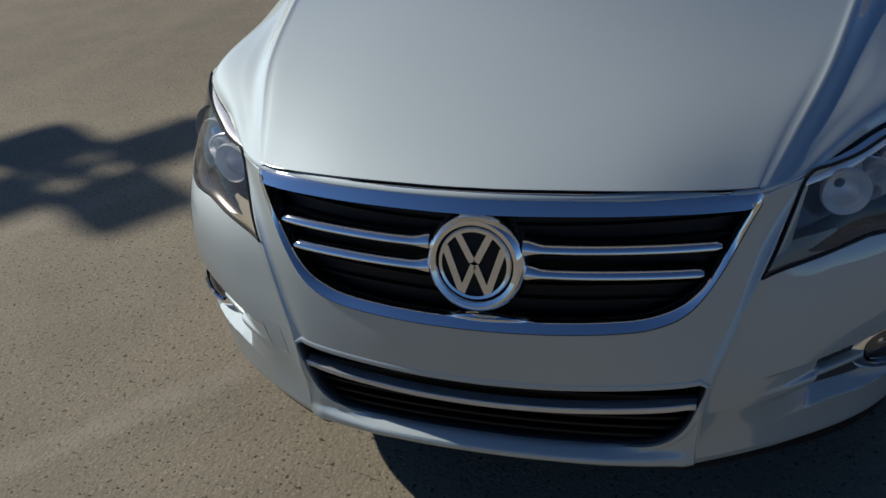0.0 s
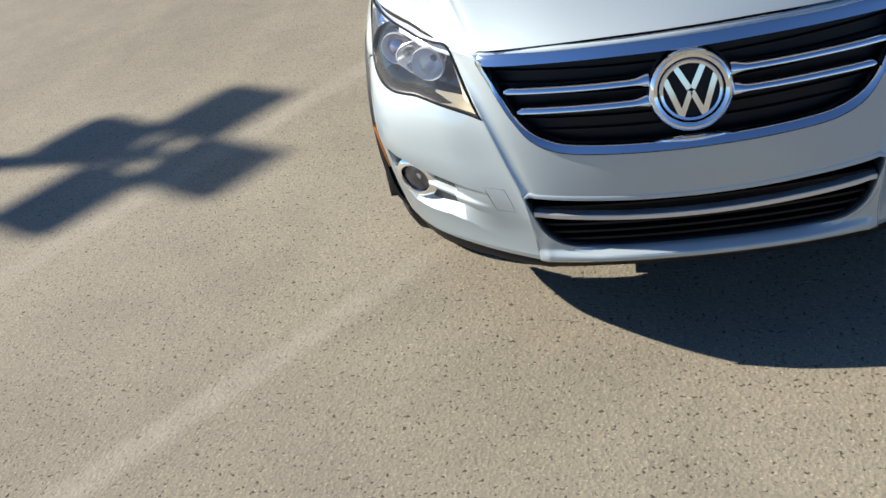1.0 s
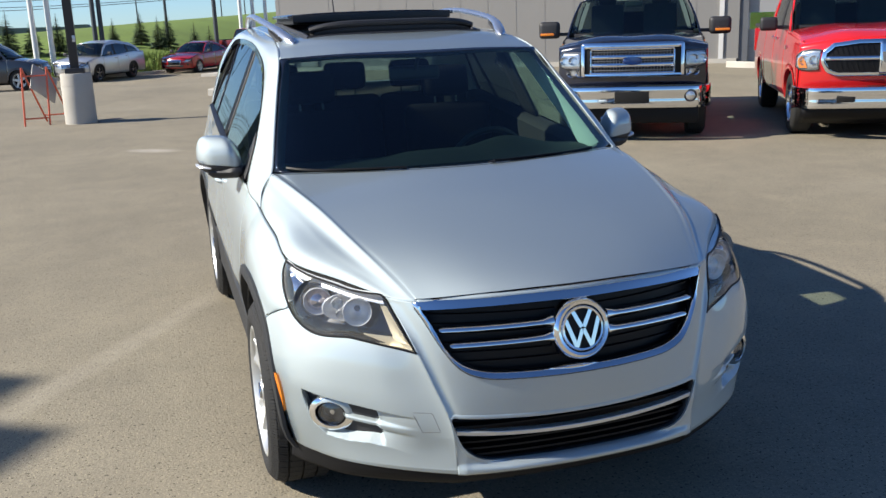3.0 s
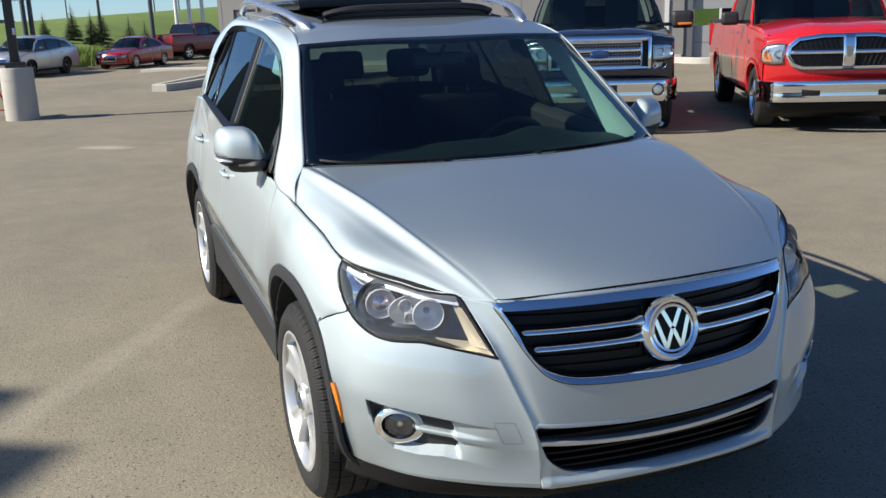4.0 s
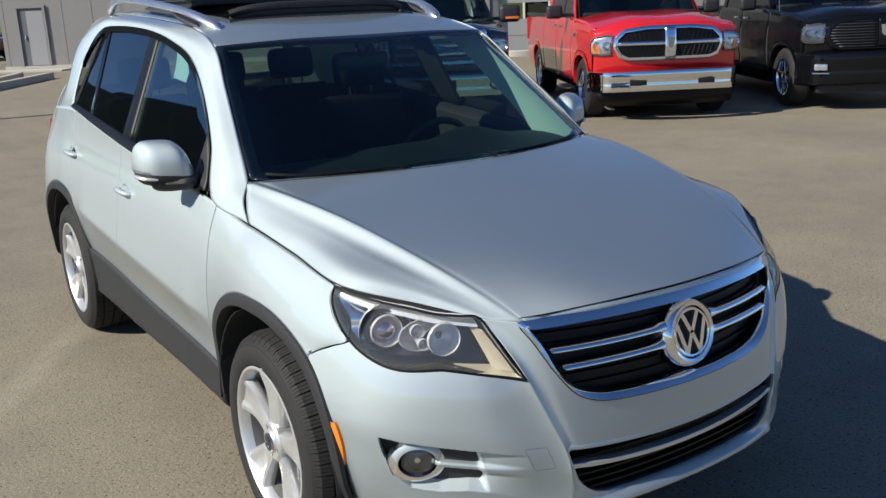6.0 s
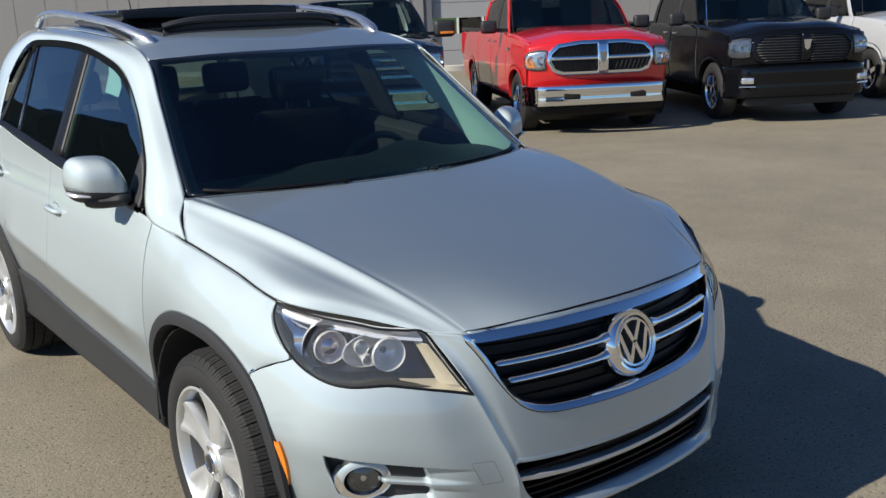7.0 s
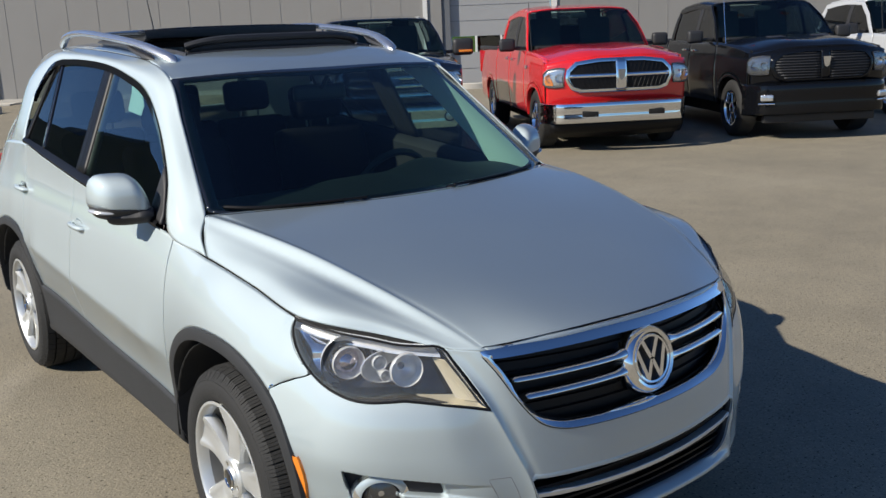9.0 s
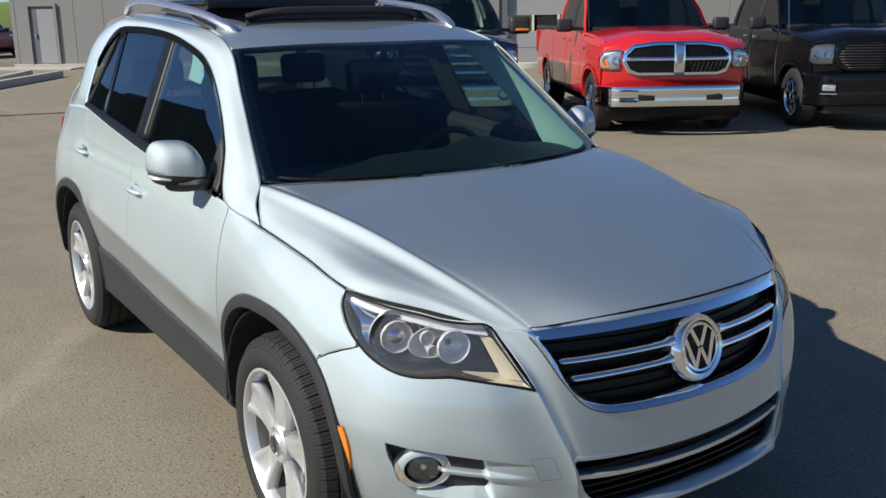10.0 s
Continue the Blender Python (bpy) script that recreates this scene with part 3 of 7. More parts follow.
both("rear_seal", glass_grid(3.165, 3.222, -0.085, -0.142, 0.0, 3), PIANO, suv, (1, 0, 0.4), solid=0.008)
both("mirror_triangle", glass_grid(1.385, 1.50, 0.0, 0.0, 0.0, 8, 6), BLACK, suv, (1, 0, 0.4), solid=0.01)
_y = np.linspace(1.40, 3.215, 50)
_bt = np.stack([np.stack([dlo_u(_y, zz(_y)) + oo, _y, zz(_y)], -1) for zz, oo in ((lambda y: belt(y) - 0.002, 0.002), (lambda y: belt(y) + 0.010, 0.010), (lambda y: BELT_IN(y) + 0.004, 0.006), (lambda y: BELT_IN(y) + 0.010, -0.004))], 1)
both("belt_trim", _bt, PIANO, suv, (1, 0, 0.3), "black belt line trim")
_k = _dl[(_dl[:, 1] < 3.20) & (_dl[:, 1] > 1.365)]
_tt = np.stack([_k + (0.004, 0, 0.002), _k + (0.007, -0.004, -0.010), _k + (0.010, 0.004, -0.024), _k + (-0.004, 0.004, -0.030)], 1)
both("window_trim", _tt, GLOSS_BLACK, suv, (1, 0, 0.3), "black window surround")

# ---- the SUV's front ----
def crease_u(z):
    return herm(FRONT_Z, [r[4][0] for r in FRONT_UY], z).reshape(np.shape(z))


# outline of the upper grille, half: (u, z) from the top middle round to the bottom middle
GRILLE = [(0, 0.878), (0.16, 0.876), (0.32, 0.868), (0.46, 0.858), (0.489, 0.854), (0.462, 0.802), (0.430, 0.738), (0.399, 0.690), (0.368, 0.659), (0.325, 0.640), (0.27, 0.631), (0.14, 0.627), (0, 0.626)]
GR = np.array(GRILLE)


def grille_u(z):
    """Outer half width of the grille's frame at the height z."""
    k = GR[4:10][::-1]
    return np.interp(z, k[:, 1], k[:, 0])


def lower_u(z):
    """Half width of the lower opening."""
    return np.interp(z, [0.362, 0.372, 0.39, 0.42, 0.468, 0.513], [0.20, 0.32, 0.358, 0.386, 0.405, 0.418])


def outline_points(half, n):
    """A closed loop (u, z), both halves, from a half outline."""
    p = even([(a, b, 0) for a, b in half], n)[:, :2]
    return np.concatenate([p, (p * (-1, 1))[::-1][1:-1]])


def inside(loop, x, z):
    """Whether points lie inside a closed loop."""
    hit = np.zeros(np.shape(x), bool)
    for (x0, z0), (x1, z1) in zip(loop, np.roll(loop, -1, 0)):
        if z0 != z1:
            c = ((z0 > z) != (z1 > z)) & (x < (x1 - x0) * (z - z0) / (z1 - z0) + x0)
            hit ^= c
    return hit


LOWER = [(0, 0.496), (0.14, 0.498), (0.28, 0.504), (0.39, 0.511), (0.416, 0.512), (0.404, 0.468), (0.385, 0.420), (0.357, 0.391), (0.318, 0.372), (0.25, 0.364), (0.13, 0.362), (0, 0.362)]
LOOP_UP, LOOP_LOW = outline_points(GRILLE, 160), outline_points(LOWER, 160)


def chin(z):
    """The lip under the lower opening: set back at the opening, proud below it."""
    return np.interp(z, [0.331, 0.338, 0.349, 0.363, 0.400], [-0.006, -0.012, -0.011, 0.014, 0.0])


def bumper_middle():
    """The bumper's skin between the creases, with both grille openings."""
    s, t = np.meshgrid(np.linspace(-1, 1, 221), np.linspace(0, 1, 111), indexing="ij")
    ue = np.abs(s) * crease_u(np.full(s.shape, 0.86))
    top = np.interp(ue, [0, 0.25, 0.35, 0.46, 0.49, 0.56], [0.880, 0.875, 0.869, 0.861, 0.858, 0.866])
    z = mix(0.331, top, t)
    x = s * crease_u(z)
    g = np.stack([x, front_at(x, z), z], -1)
    g[..., 1] += chin(z) * np.clip((0.42 - np.abs(x)) / 0.18, 0, 1)
    bm = sheet(g)
    for loop in (LOOP_UP, LOOP_LOW):
        c = np.array([f.calc_center_median() for f in bm.faces])
        dead = inside(loop, c[:, 0], c[:, 2])
        bmesh.ops.delete(bm, geom=[f for f, d in zip(list(bm.faces), dead) if d], context="FACES")
        for v in {v for e in bm.edges if e.is_boundary for v in e.verts}:
            d = np.hypot(loop[:, 0] - v.co.x, loop[:, 1] - v.co.z)
            k = int(d.argmin())
            if d[k] < 0.009 and 0.345 < v.co.z < 0.853:
                v.co = (loop[k, 0], float(front_at(loop[k, 0], loop[k, 1])) + float(chin(loop[k, 1])) * min(max((0.42 - abs(loop[k, 0])) / 0.18, 0), 1), loop[k, 1])
    return bm


bumper = part("front_bumper", face_out(bumper_middle(), (0, -1, 0)), SILVER, suv, "silver front bumper", solid=0.0015)

# headlamp outline, half: (u, z), from the inner tip round the lower edge, the outer and the upper edge
LAMP_LOW = [(0.498, 0.711), (0.558, 0.725), (0.620, 0.738), (0.675, 0.747), (0.712, 0.745), (0.752, 0.744), (0.785, 0.752), (0.810, 0.774), (0.822, 0.805), (0.825, 0.845), (0.820, 0.893), (0.809, 0.929)]
LAMP_TOP = [(0.498, 0.711), (0.522, 0.762), (0.542, 0.814), (0.565, 0.868), (0.606, 0.873), (0.650, 0.877), (0.694, 0.889), (0.738, 0.899), (0.780, 0.913), (0.809, 0.930)]


def seam_z(u):
    """The seam between bumper and front wing, from the lamp to the wheel arch."""
    return np.interp(u, [0.820, 0.846, 0.866, 0.884], [0.799, 0.777, 0.754, 0.729])


def lamp_edge(u):
    k = np.array(LAMP_LOW[:9])
    return np.interp(u, k[:, 0], k[:, 1])


def fog_depth(u, z):
    """How deep the fog lamp's pocket lies: a crisp upper edge, a sloping ledge below, a fin across its inner end."""
    top = np.interp(u, [0.50, 0.56, 0.635, 0.816], [0.512, 0.520, 0.534, 0.562])
    low = np.interp(u, [0.49, 0.58, 0.64, 0.70, 0.755, 0.790, 0.810, 0.818], [0.378, 0.405, 0.415, 0.412, 0.418, 0.450, 0.515, 0.556])
    rise = np.interp(u, [0.49, 0.58, 0.64, 0.74, 0.80], [0.060, 0.050, 0.038, 0.030, 0.024])
    upper = np.clip((top - z) / 0.007, 0, 1)
    lower = np.clip((z - low) / rise, 0, 1)
    inner = 0.30 * np.clip((u - 0.50) / 0.11, 0, 1) ** 1.5 + 0.70 * np.clip((u - 0.604 - 0.25 * (z - 0.445)) / 0.012, 0, 1)
    fin = np.exp(-(((z - (0.476 + 0.12 * (u - 0.62))) / 0.0125) ** 4)) * np.clip((0.735 - u) / 0.03, 0, 1)
    return 0.058 * inner * upper * lower * np.clip((0.819 - u) / 0.008, 0, 1) * (1 - 0.72 * fin)


def bumper_corner(v0, v1, nv, nz, lift=0.0):
    s, t = np.meshgrid(np.linspace(0, 1, nv), np.linspace(0, 1, nz), indexing="ij")
    v = mix(v0, v1, s)
    reach = np.full(v.shape, 0.74)
    for _ in range(12):
        ut = front_uy(v, reach)[..., 0]
        top = np.where(ut < 0.820, lamp_edge(np.maximum(ut, 0.498)) - 0.003, seam_z(ut) - 0.001)
        reach = mix(reach, top, 0.4)
    low = np.interp(s, [0, 0.3, 0.7, 1], [0.331, 0.334, 0.338, 0.328])
    z = mix(low, reach, t)
    uy = front_uy(v, z)
    d = fog_depth(uy[..., 0], z)
    n = np.stack([0.72 + 0 * d, -0.69 + 0 * d], -1)
    swell = 0.35 * np.maximum(0, 0.345 - z) * (1 - s)
    return np.stack([uy[..., 0] - d * 0.45, uy[..., 1] + d * 0.9 + swell - lift, z], -1)


# front wing: its front edge follows the bumper's seam and the lamp
_lz = [(u, float(seam_z(u))) for u in np.linspace(0.884, 0.826, 12)] + [(0.8245, 0.806), (0.8275, 0.824), (0.828, 0.845), (0.8265, 0.866), (0.8235, 0.888), (0.818, 0.908), (0.811, 0.926)]
_lz = np.array(_lz)
_ls = np.concatenate([[0], np.cumsum(np.linalg.norm(np.diff(_lz, axis=0), axis=1))])
_le = np.stack([np.interp(np.linspace(0, _ls[-1], 26), _ls, _lz[:, k]) for k in (0, 1)], 1)
_edge = np.stack([_le[:, 0] + 0.001, front_at(np.minimum(_le[:, 0], 0.885), _le[:, 1]) + 0.002, _le[:, 1] + 0.0015], -1)
_yf = _edge[:, 1]
wing = side_panel(0.0, 1.318, 64, 26, lambda y: panel_low(np.maximum(y, 0.552)), front=lambda t: np.interp(t, np.linspace(0, 1, 26), _yf), back=lambda t: -0.035 * t)
_fs = (np.arange(64) / 63.0)[:, None, None]
wing = wing + (_edge - wing[0])[None] * np.clip(1 - 2.2 * _fs, 0, 1) ** 3
both("front_wing", wing, SILVER, suv, (1, 0, 0.2), "silver front wing", solid=0.006)

_lf = even([(a, b, 0) for a, b in LAMP_LOW[8:]], 20)[:, :2]
_nf = np.stack([np.gradient(_lf[:, 1]), -np.gradient(_lf[:, 0])], 1)
_nf /= np.linalg.norm(_nf, axis=1)[:, None]
_wf2 = np.stack([_lf + _nf * k for k in (0.001, 0.005, 0.009)], 1)
both("wing_filler", front_grid(_wf2[..., 0], _wf2[..., 1], -0.005), SILVER, suv, (0.5, -1, 0))
corner = bumper_corner(CREASE_V, 1.0, 220, 210)
both("bumper_corner", corner, SILVER, bumper, (0.5, -1, 0), "silver bumper corner with a fog lamp pocket", solid=0.006)


def fog_lamp(s):
    """The fog lamp in its pocket: dark backing, silver ring, lens."""
    u, z = np.meshgrid(np.linspace(0.575, 0.814, 60), np.linspace(0.405, 0.560, 50), indexing="ij")
    bm = bmesh.new()
    y = front_at(u, z) + 0.9 * 0.034
    sheet(np.stack([u - 0.034 * 0.45, y, z], -1), s, bm)
    back = part("fog_lamp", face_out(bm, (0.5 * s, -1, 0)), BLACK, bumper, "round fog lamp in a black pocket", solid=0.004)
    c = Vector((0.738 * s, float(front_at(0.738, 0.490)) + 0.026, 0.490))
    q = Vector((0.52 * s, -0.86, -0.02)).to_track_quat("Y", "Z").to_matrix().to_4x4()
    m = Matrix.Translation(c) @ q
    ring = lathe([(-0.02, 0.046), (0.002, 0.043), (0.008, 0.046), (0.007, 0.055), (0.000, 0.066), (-0.02, 0.072)], 40, axis="y", closed=True)
    bmesh.ops.scale(ring, vec=(1.12, 1, 0.88), verts=ring.verts)
    ring.transform(m)
    part("fog_ring", ring, SILVER, back, "silver ring")
    cup = lathe([(-0.030, 0.001), (-0.026, 0.026), (-0.012, 0.039), (0.004, 0.042)], 32, axis="y")
    cup.transform(m @ Matrix.Diagonal((1.06, 1, 0.92, 1)))
    part("fog_cup", cup, GLOSS_BLACK, back)
    lens = lathe([(0.010, 0.0005), (0.008, 0.022), (0.001, 0.041)], 32, axis="y")
    lens.transform(m @ Matrix.Diagonal((1.06, 1, 0.92, 1)))
    part("fog_lens", lens, LENS, back)
    bulb = lathe([(-0.026, 0.009), (-0.014, 0.010), (-0.009, 0.008), (-0.008, 0.001)], 16, axis="y")
    bulb.transform(m)
    part("fog_bulb", bulb, CHROME, back)
    # towing eye cover: a shallow square seam
    p = [(0.517, 0.530), (0.470, 0.528), (0.465, 0.523), (0.448, 0.473), (0.449, 0.468), (0.492, 0.467), (0.498, 0.471), (0.520, 0.525), (0.517, 0.530)]
    e = even([(a, b, 0) for a, b in p], 40)
    pts = [(a * s, float(front_at(a, b)) + 0.0006, b) for a, b, _ in e]
    if s < 0:
        part("towing_cover_seam", tube(pts, 0.0011, 5), BARREL, bumper)


for _s1 in (-1, 1):
    fog_lamp(_s1)

# dark lower edge of the bumper
_sv, _tz = np.meshgrid(np.linspace(0, 1, 70), np.linspace(0, 1, 8), indexing="ij")
_top = np.interp(_sv, [0, CREASE_V, 0.65, 0.85, 1], [0.336, 0.335, 0.338, 0.342, 0.332])
_z = mix(_top - np.interp(_sv, [0, CREASE_V, 0.8, 1], [0.055, 0.055, 0.080, 0.095]), _top, _tz)
_uy = front_uy(_sv, np.maximum(_z, 0.30))
_g = np.stack([_uy[..., 0], _uy[..., 1] + 0.006 + 0.05 * (1 - _tz) ** 1.5, _z], -1)
_gf = np.concatenate([(_g * (-1, 1, 1))[:0:-1], _g], 0)
part("bumper_skirt", face_out(sheet(_gf), (0, -1, 0)), SKIRT, suv, "dark grey plastic lower skirt", solid=0.01)


# upper grille
def grille_ring(scale_in, out, sink=0.0):
    """The grille outline, pulled inwards, as a closed loop on the front's skin."""
    p = even([(a, b, 0) for a, b in GRILLE], 70)
    full = np.concatenate([p, (p * (-1, 1, 1))[::-1][1:-1]])
    d = np.roll(full, -1, 0) - np.roll(full, 1, 0)
    n = np.stack([-d[:, 1], d[:, 0]], 1)
    n /= np.linalg.norm(n, axis=1)[:, None]
    cen = np.array([0, 0.745])
    sg = np.sign(((cen - full[:, :2]) * n).sum(1))
    wide = 0.50 + 0.22 * np.clip((0.70 - full[:, 1]) / 0.05, 0, 1) + np.clip((full[:, 1] - 0.838) / 0.016, 0, 1) * (0.98 - 0.40 * (full[:, 0] / 0.489) ** 2)
    q = full[:, :2] + n * (sg * wide)[:, None] * scale_in
    low = np.clip((0.80 - full[:, 1]) / 0.08, 0, 1)
    lean = np.clip((full[:, 1] - 0.838) / 0.016, 0, 1) * (scale_in / 0.022 * 0.013 - 0.005)
    return np.stack([q[:, 0], front_at(q[:, 0], q[:, 1]) - out + sink * low - (lean if out > 0 else 0), q[:, 1]], 1)


_lo = [grille_ring(a, b, c) for a, b, c in ((-0.0065, -0.003, 0), (-0.006, 0.0035, 0), (-0.002, 0.0070, 0), (0.006, 0.0075, 0.005), (0.016, 0.0065, 0.011), (0.020, 0.0, 0.010), (0.022, -0.03, 0))]
_g = np.stack(_lo, 1)
_g = np.concatenate([_g, _g[:1]], 0)
_gap = np.stack([grille_ring(-0.0100, -0.001), grille_ring(-0.009, 0.0020), grille_ring(-0.0055, 0.0030), grille_ring(-0.003, -0.002)], 1)
_gap = np.concatenate([_gap, _gap[:1]], 0)
grille = part("upper_grille", face_out(sheet(_g), (0, -1, 0.2)), CHROME, suv, "chrome-framed black grille")
# no real gap: a black strip on the skin paints its shade
part("grille_gap_shade", face_out(sheet(_gap), (0, -1, 0.2)), PIANO, grille, "dark strip for the shade in the gap round the chrome frame")
_u, _z = np.meshgrid(np.linspace(-0.47, 0.47, 60), np.linspace(0.625, 0.850, 20), indexing="ij")
_bm = sheet(np.stack([_u, front_at(_u, _z) + 0.050, _z], -1))
part("grille_backing", face_out(_bm, (0, -1, 0)), PIANO, grille, solid=0.004)
for _k, _zz in enumerate(np.linspace(0.668, 0.812, 6)):
    _half = min(float(grille_u(_zz)) if _zz < 0.848 else 0.47, 0.46) - 0.015
    _x = np.linspace(-_half, _half, 40)
    _p = [np.stack([_x, front_at(_x, np.full(40, _zz + dz)) + dy, np.full(40, _zz + dz)], -1) for dy, dz in ((0.050, 0.004), (0.040, 0.002), (0.040, -0.002), (0.050, -0.003))]
    part("grille_slat", face_out(sheet(np.stack(_p, 1)), (0, -1, 0.3)), PIANO, grille)


def grille_bar(s, z, u1, droop):
    x = np.linspace(0.088, u1, 40)
    zz = z - droop * (x - 0.07)
    rows = []
    for dy, dz in ((0.030, 0.0075), (0.018, 0.0082), (0.012, 0.0072), (0.005, 0.0035), (0.0015, -0.001), (0.001, -0.0050), (0.004, -0.0070), (0.030, -0.0075)):
        rows.append(np.stack([x, front_at(x, zz) + dy , zz + dz * (1.0 + 0.8 * np.exp(-(((x - 0.092) / 0.018) ** 2)))], -1))
    g = np.stack(rows, 1)
    g[-1, :, 2] = mix(g[-1, :, 2], zz[-1], 0.6)
    return face_out(sheet(g, s), (0, -1, 0.3))


for _s1 in (-1, 1):
    part("grille_bar", grille_bar(_s1, 0.787, 0.427, 0.03), CHROME, grille, "chrome bar")
    part("grille_bar", grille_bar(_s1, 0.739, 0.400, 0.03), CHROME, grille, "chrome bar")

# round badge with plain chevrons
BADGE = Matrix.Translation((0, -0.026, 0.754)) @ pose(0, 0, 0, -12, 0, 0)
_bm = lathe([(0.05, 0.098), (0.012, 0.097), (-0.006, 0.090), (-0.012, 0.082), (-0.010, 0.074), (-0.004, 0.072), (0.02, 0.071)], 56, axis="y", closed=True)
_bm.transform(BADGE)
badge = part("badge", _bm, CHROME, grille, "round chrome badge")
_bm = lathe([(-0.004, 0.0005), (-0.003, 0.071)], 48, axis="y")
_bm.transform(BADGE @ Matrix.Translation((0, 0.004, 0)))
part("badge_plate", _bm, PIANO, badge)
_bm = lathe([(0.004, 0.070), (-0.006, 0.0695), (-0.010, 0.066), (-0.009, 0.061), (0.004, 0.060)], 48, axis="y", closed=True)
_bm.transform(BADGE)
part("badge_ring", _bm, CHROME, badge)


def stroke(bm, a, b, w, y=-0.008):
    a, b = Vector((a[0], 0, a[1])), Vector((b[0], 0, b[1]))
    d = (b - a).normalized()
    n = Vector((-d.z, 0, d.x)) * w * 0.5
    f = [bm.verts.new(p + Vector((0, y, 0))) for p in (a + n, b + n, b - n, a - n)]
    g = [bm.verts.new(p * 1.02 + Vector((0, 0.003, 0))) for p in (a + n * 1.25, b + n * 1.25, b - n * 1.25, a - n * 1.25)]
    bm.faces.new(f)
    for i in range(4):
        j = (i + 1) % 4
        bm.faces.new((f[i], g[i], g[j], f[j]))


_bm = bmesh.new()
for _s1 in (-1, 1):
    stroke(_bm, (_s1 * 0.030, 0.055), (_s1 * 0.0035, 0.004), 0.013)
    stroke(_bm, (_s1 * 0.0548, 0.031), (_s1 * 0.0240, -0.056), 0.013, -0.0081)
    stroke(_bm, (_s1 * 0.0245, -0.056), (_s1 * 0.0015, -0.002), 0.012, -0.0079)
_bm.transform(BADGE)
part("badge_motif", _bm, CHROME, badge, smooth=0)
# lower grille
_u, _z = np.meshgrid(np.linspace(-0.43, 0.43, 50), np.linspace(0.35, 0.53, 10), indexing="ij")
lower = part("lower_grille", face_out(sheet(np.stack([_u, front_at(_u, _z) + 0.055, _z], -1)), (0, -1, 0)), PIANO, suv, "black lower grille", solid=0.004)
for _k, _zz in enumerate((0.383, 0.403, 0.424, 0.474)):
    _half = float(lower_u(_zz)) - 0.004
    _x = np.linspace(-_half, _half, 40)
    _p = [np.stack([_x, front_at(_x, np.full(40, _zz + dz)) + dy, np.full(40, _zz + dz)], -1) for dy, dz in ((0.055, 0.004), (0.024, 0.003), (0.024, -0.003), (0.055, -0.004))]
    part("grille_slat", face_out(sheet(np.stack(_p, 1)), (0, -1, 0.3)), PIANO, lower)
_x = np.linspace(-0.400, 0.400, 50)
_zz = 0.444 + 0.12 * _x**2
_p = [np.stack([_x, front_at(_x, _zz + dz) + dy, _zz + dz], -1) for dy, dz in ((0.03, 0.0075), (0.0045, 0.0075), (0.003, 0.0055), (0.0045, -0.0055), (0.006, -0.007), (0.03, -0.0075))]
part("bright_strip", face_out(sheet(np.stack(_p, 1)), (0, -1, 0.3)), ALLOY, lower, "thin satin silver strip", smooth=25)
# rims of the two openings
_full2 = outline_points(LOWER, 60)
_a = np.stack([_full2[:, 0], front_at(_full2[:, 0], _full2[:, 1]) + 0.001 + chin(_full2[:, 1]), _full2[:, 1]], 1)
_g = np.stack([_a + (0, 0.003, 0), _a * (0.992, 1, 1) + (0, 0.020, 0), _a * (0.985, 1, 1) + (0, 0.055, 0)], 1)
_dn = np.roll(_full2, -1, 0) - np.roll(_full2, 1, 0)
_dn = np.stack([-_dn[:, 1], _dn[:, 0]], 1)
_dn /= np.linalg.norm(_dn, axis=1)[:, None]
_dn *= np.sign((_dn * (_full2 - (0, 0.437))).sum(1))[:, None]
_bead = []
for _o, _lift in ((0.013, -0.0010), (0.010, 0.0012), (0.004, 0.0016), (0.0, 0.0012), (-0.001, -0.006)):
    _q = _full2 + _dn * _o
    _q[:, 0] = np.clip(_q[:, 0], 0.002 - crease_u(_q[:, 1]), crease_u(_q[:, 1]) - 0.002)
    _bead.append(np.stack([_q[:, 0], front_at(_q[:, 0], _q[:, 1]) + chin(_q[:, 1]) * np.clip((0.42 - np.abs(_q[:, 0])) / 0.18, 0, 1) - _lift, _q[:, 1]], 1))
_bead = np.stack(_bead, 1)
part("opening_edge", face_out(sheet(np.concatenate([_bead, _bead[:1]], 0)), (0, -1, 0)), SILVER, bumper)
part("opening_rim", face_out(sheet(np.concatenate([_g, _g[:1]], 0)), (0, -1, 0)), BLACK, lower, solid=0.002)


# headlamps
def lamp_grid(push, shrink=0.0, nu=44, nz=22):
    lo, hi = even([(a, b, 0) for a, b in LAMP_LOW], nu)[:, :2], even([(a, b, 0) for a, b in LAMP_TOP], nu)[:, :2]
    t = np.linspace(0, 1, nz)[None, :, None]
    g = lo[:, None] * (1 - t) + hi[:, None] * t
    if shrink:
        c = g.reshape(-1, 2).mean(0)
        g = c + (g - c) * (1 - shrink)
    y = front_at(g[..., 0], g[..., 1])
    p = np.stack([g[..., 0], y, g[..., 1]], -1)
    return p + np.array(push) * np.ones(3)


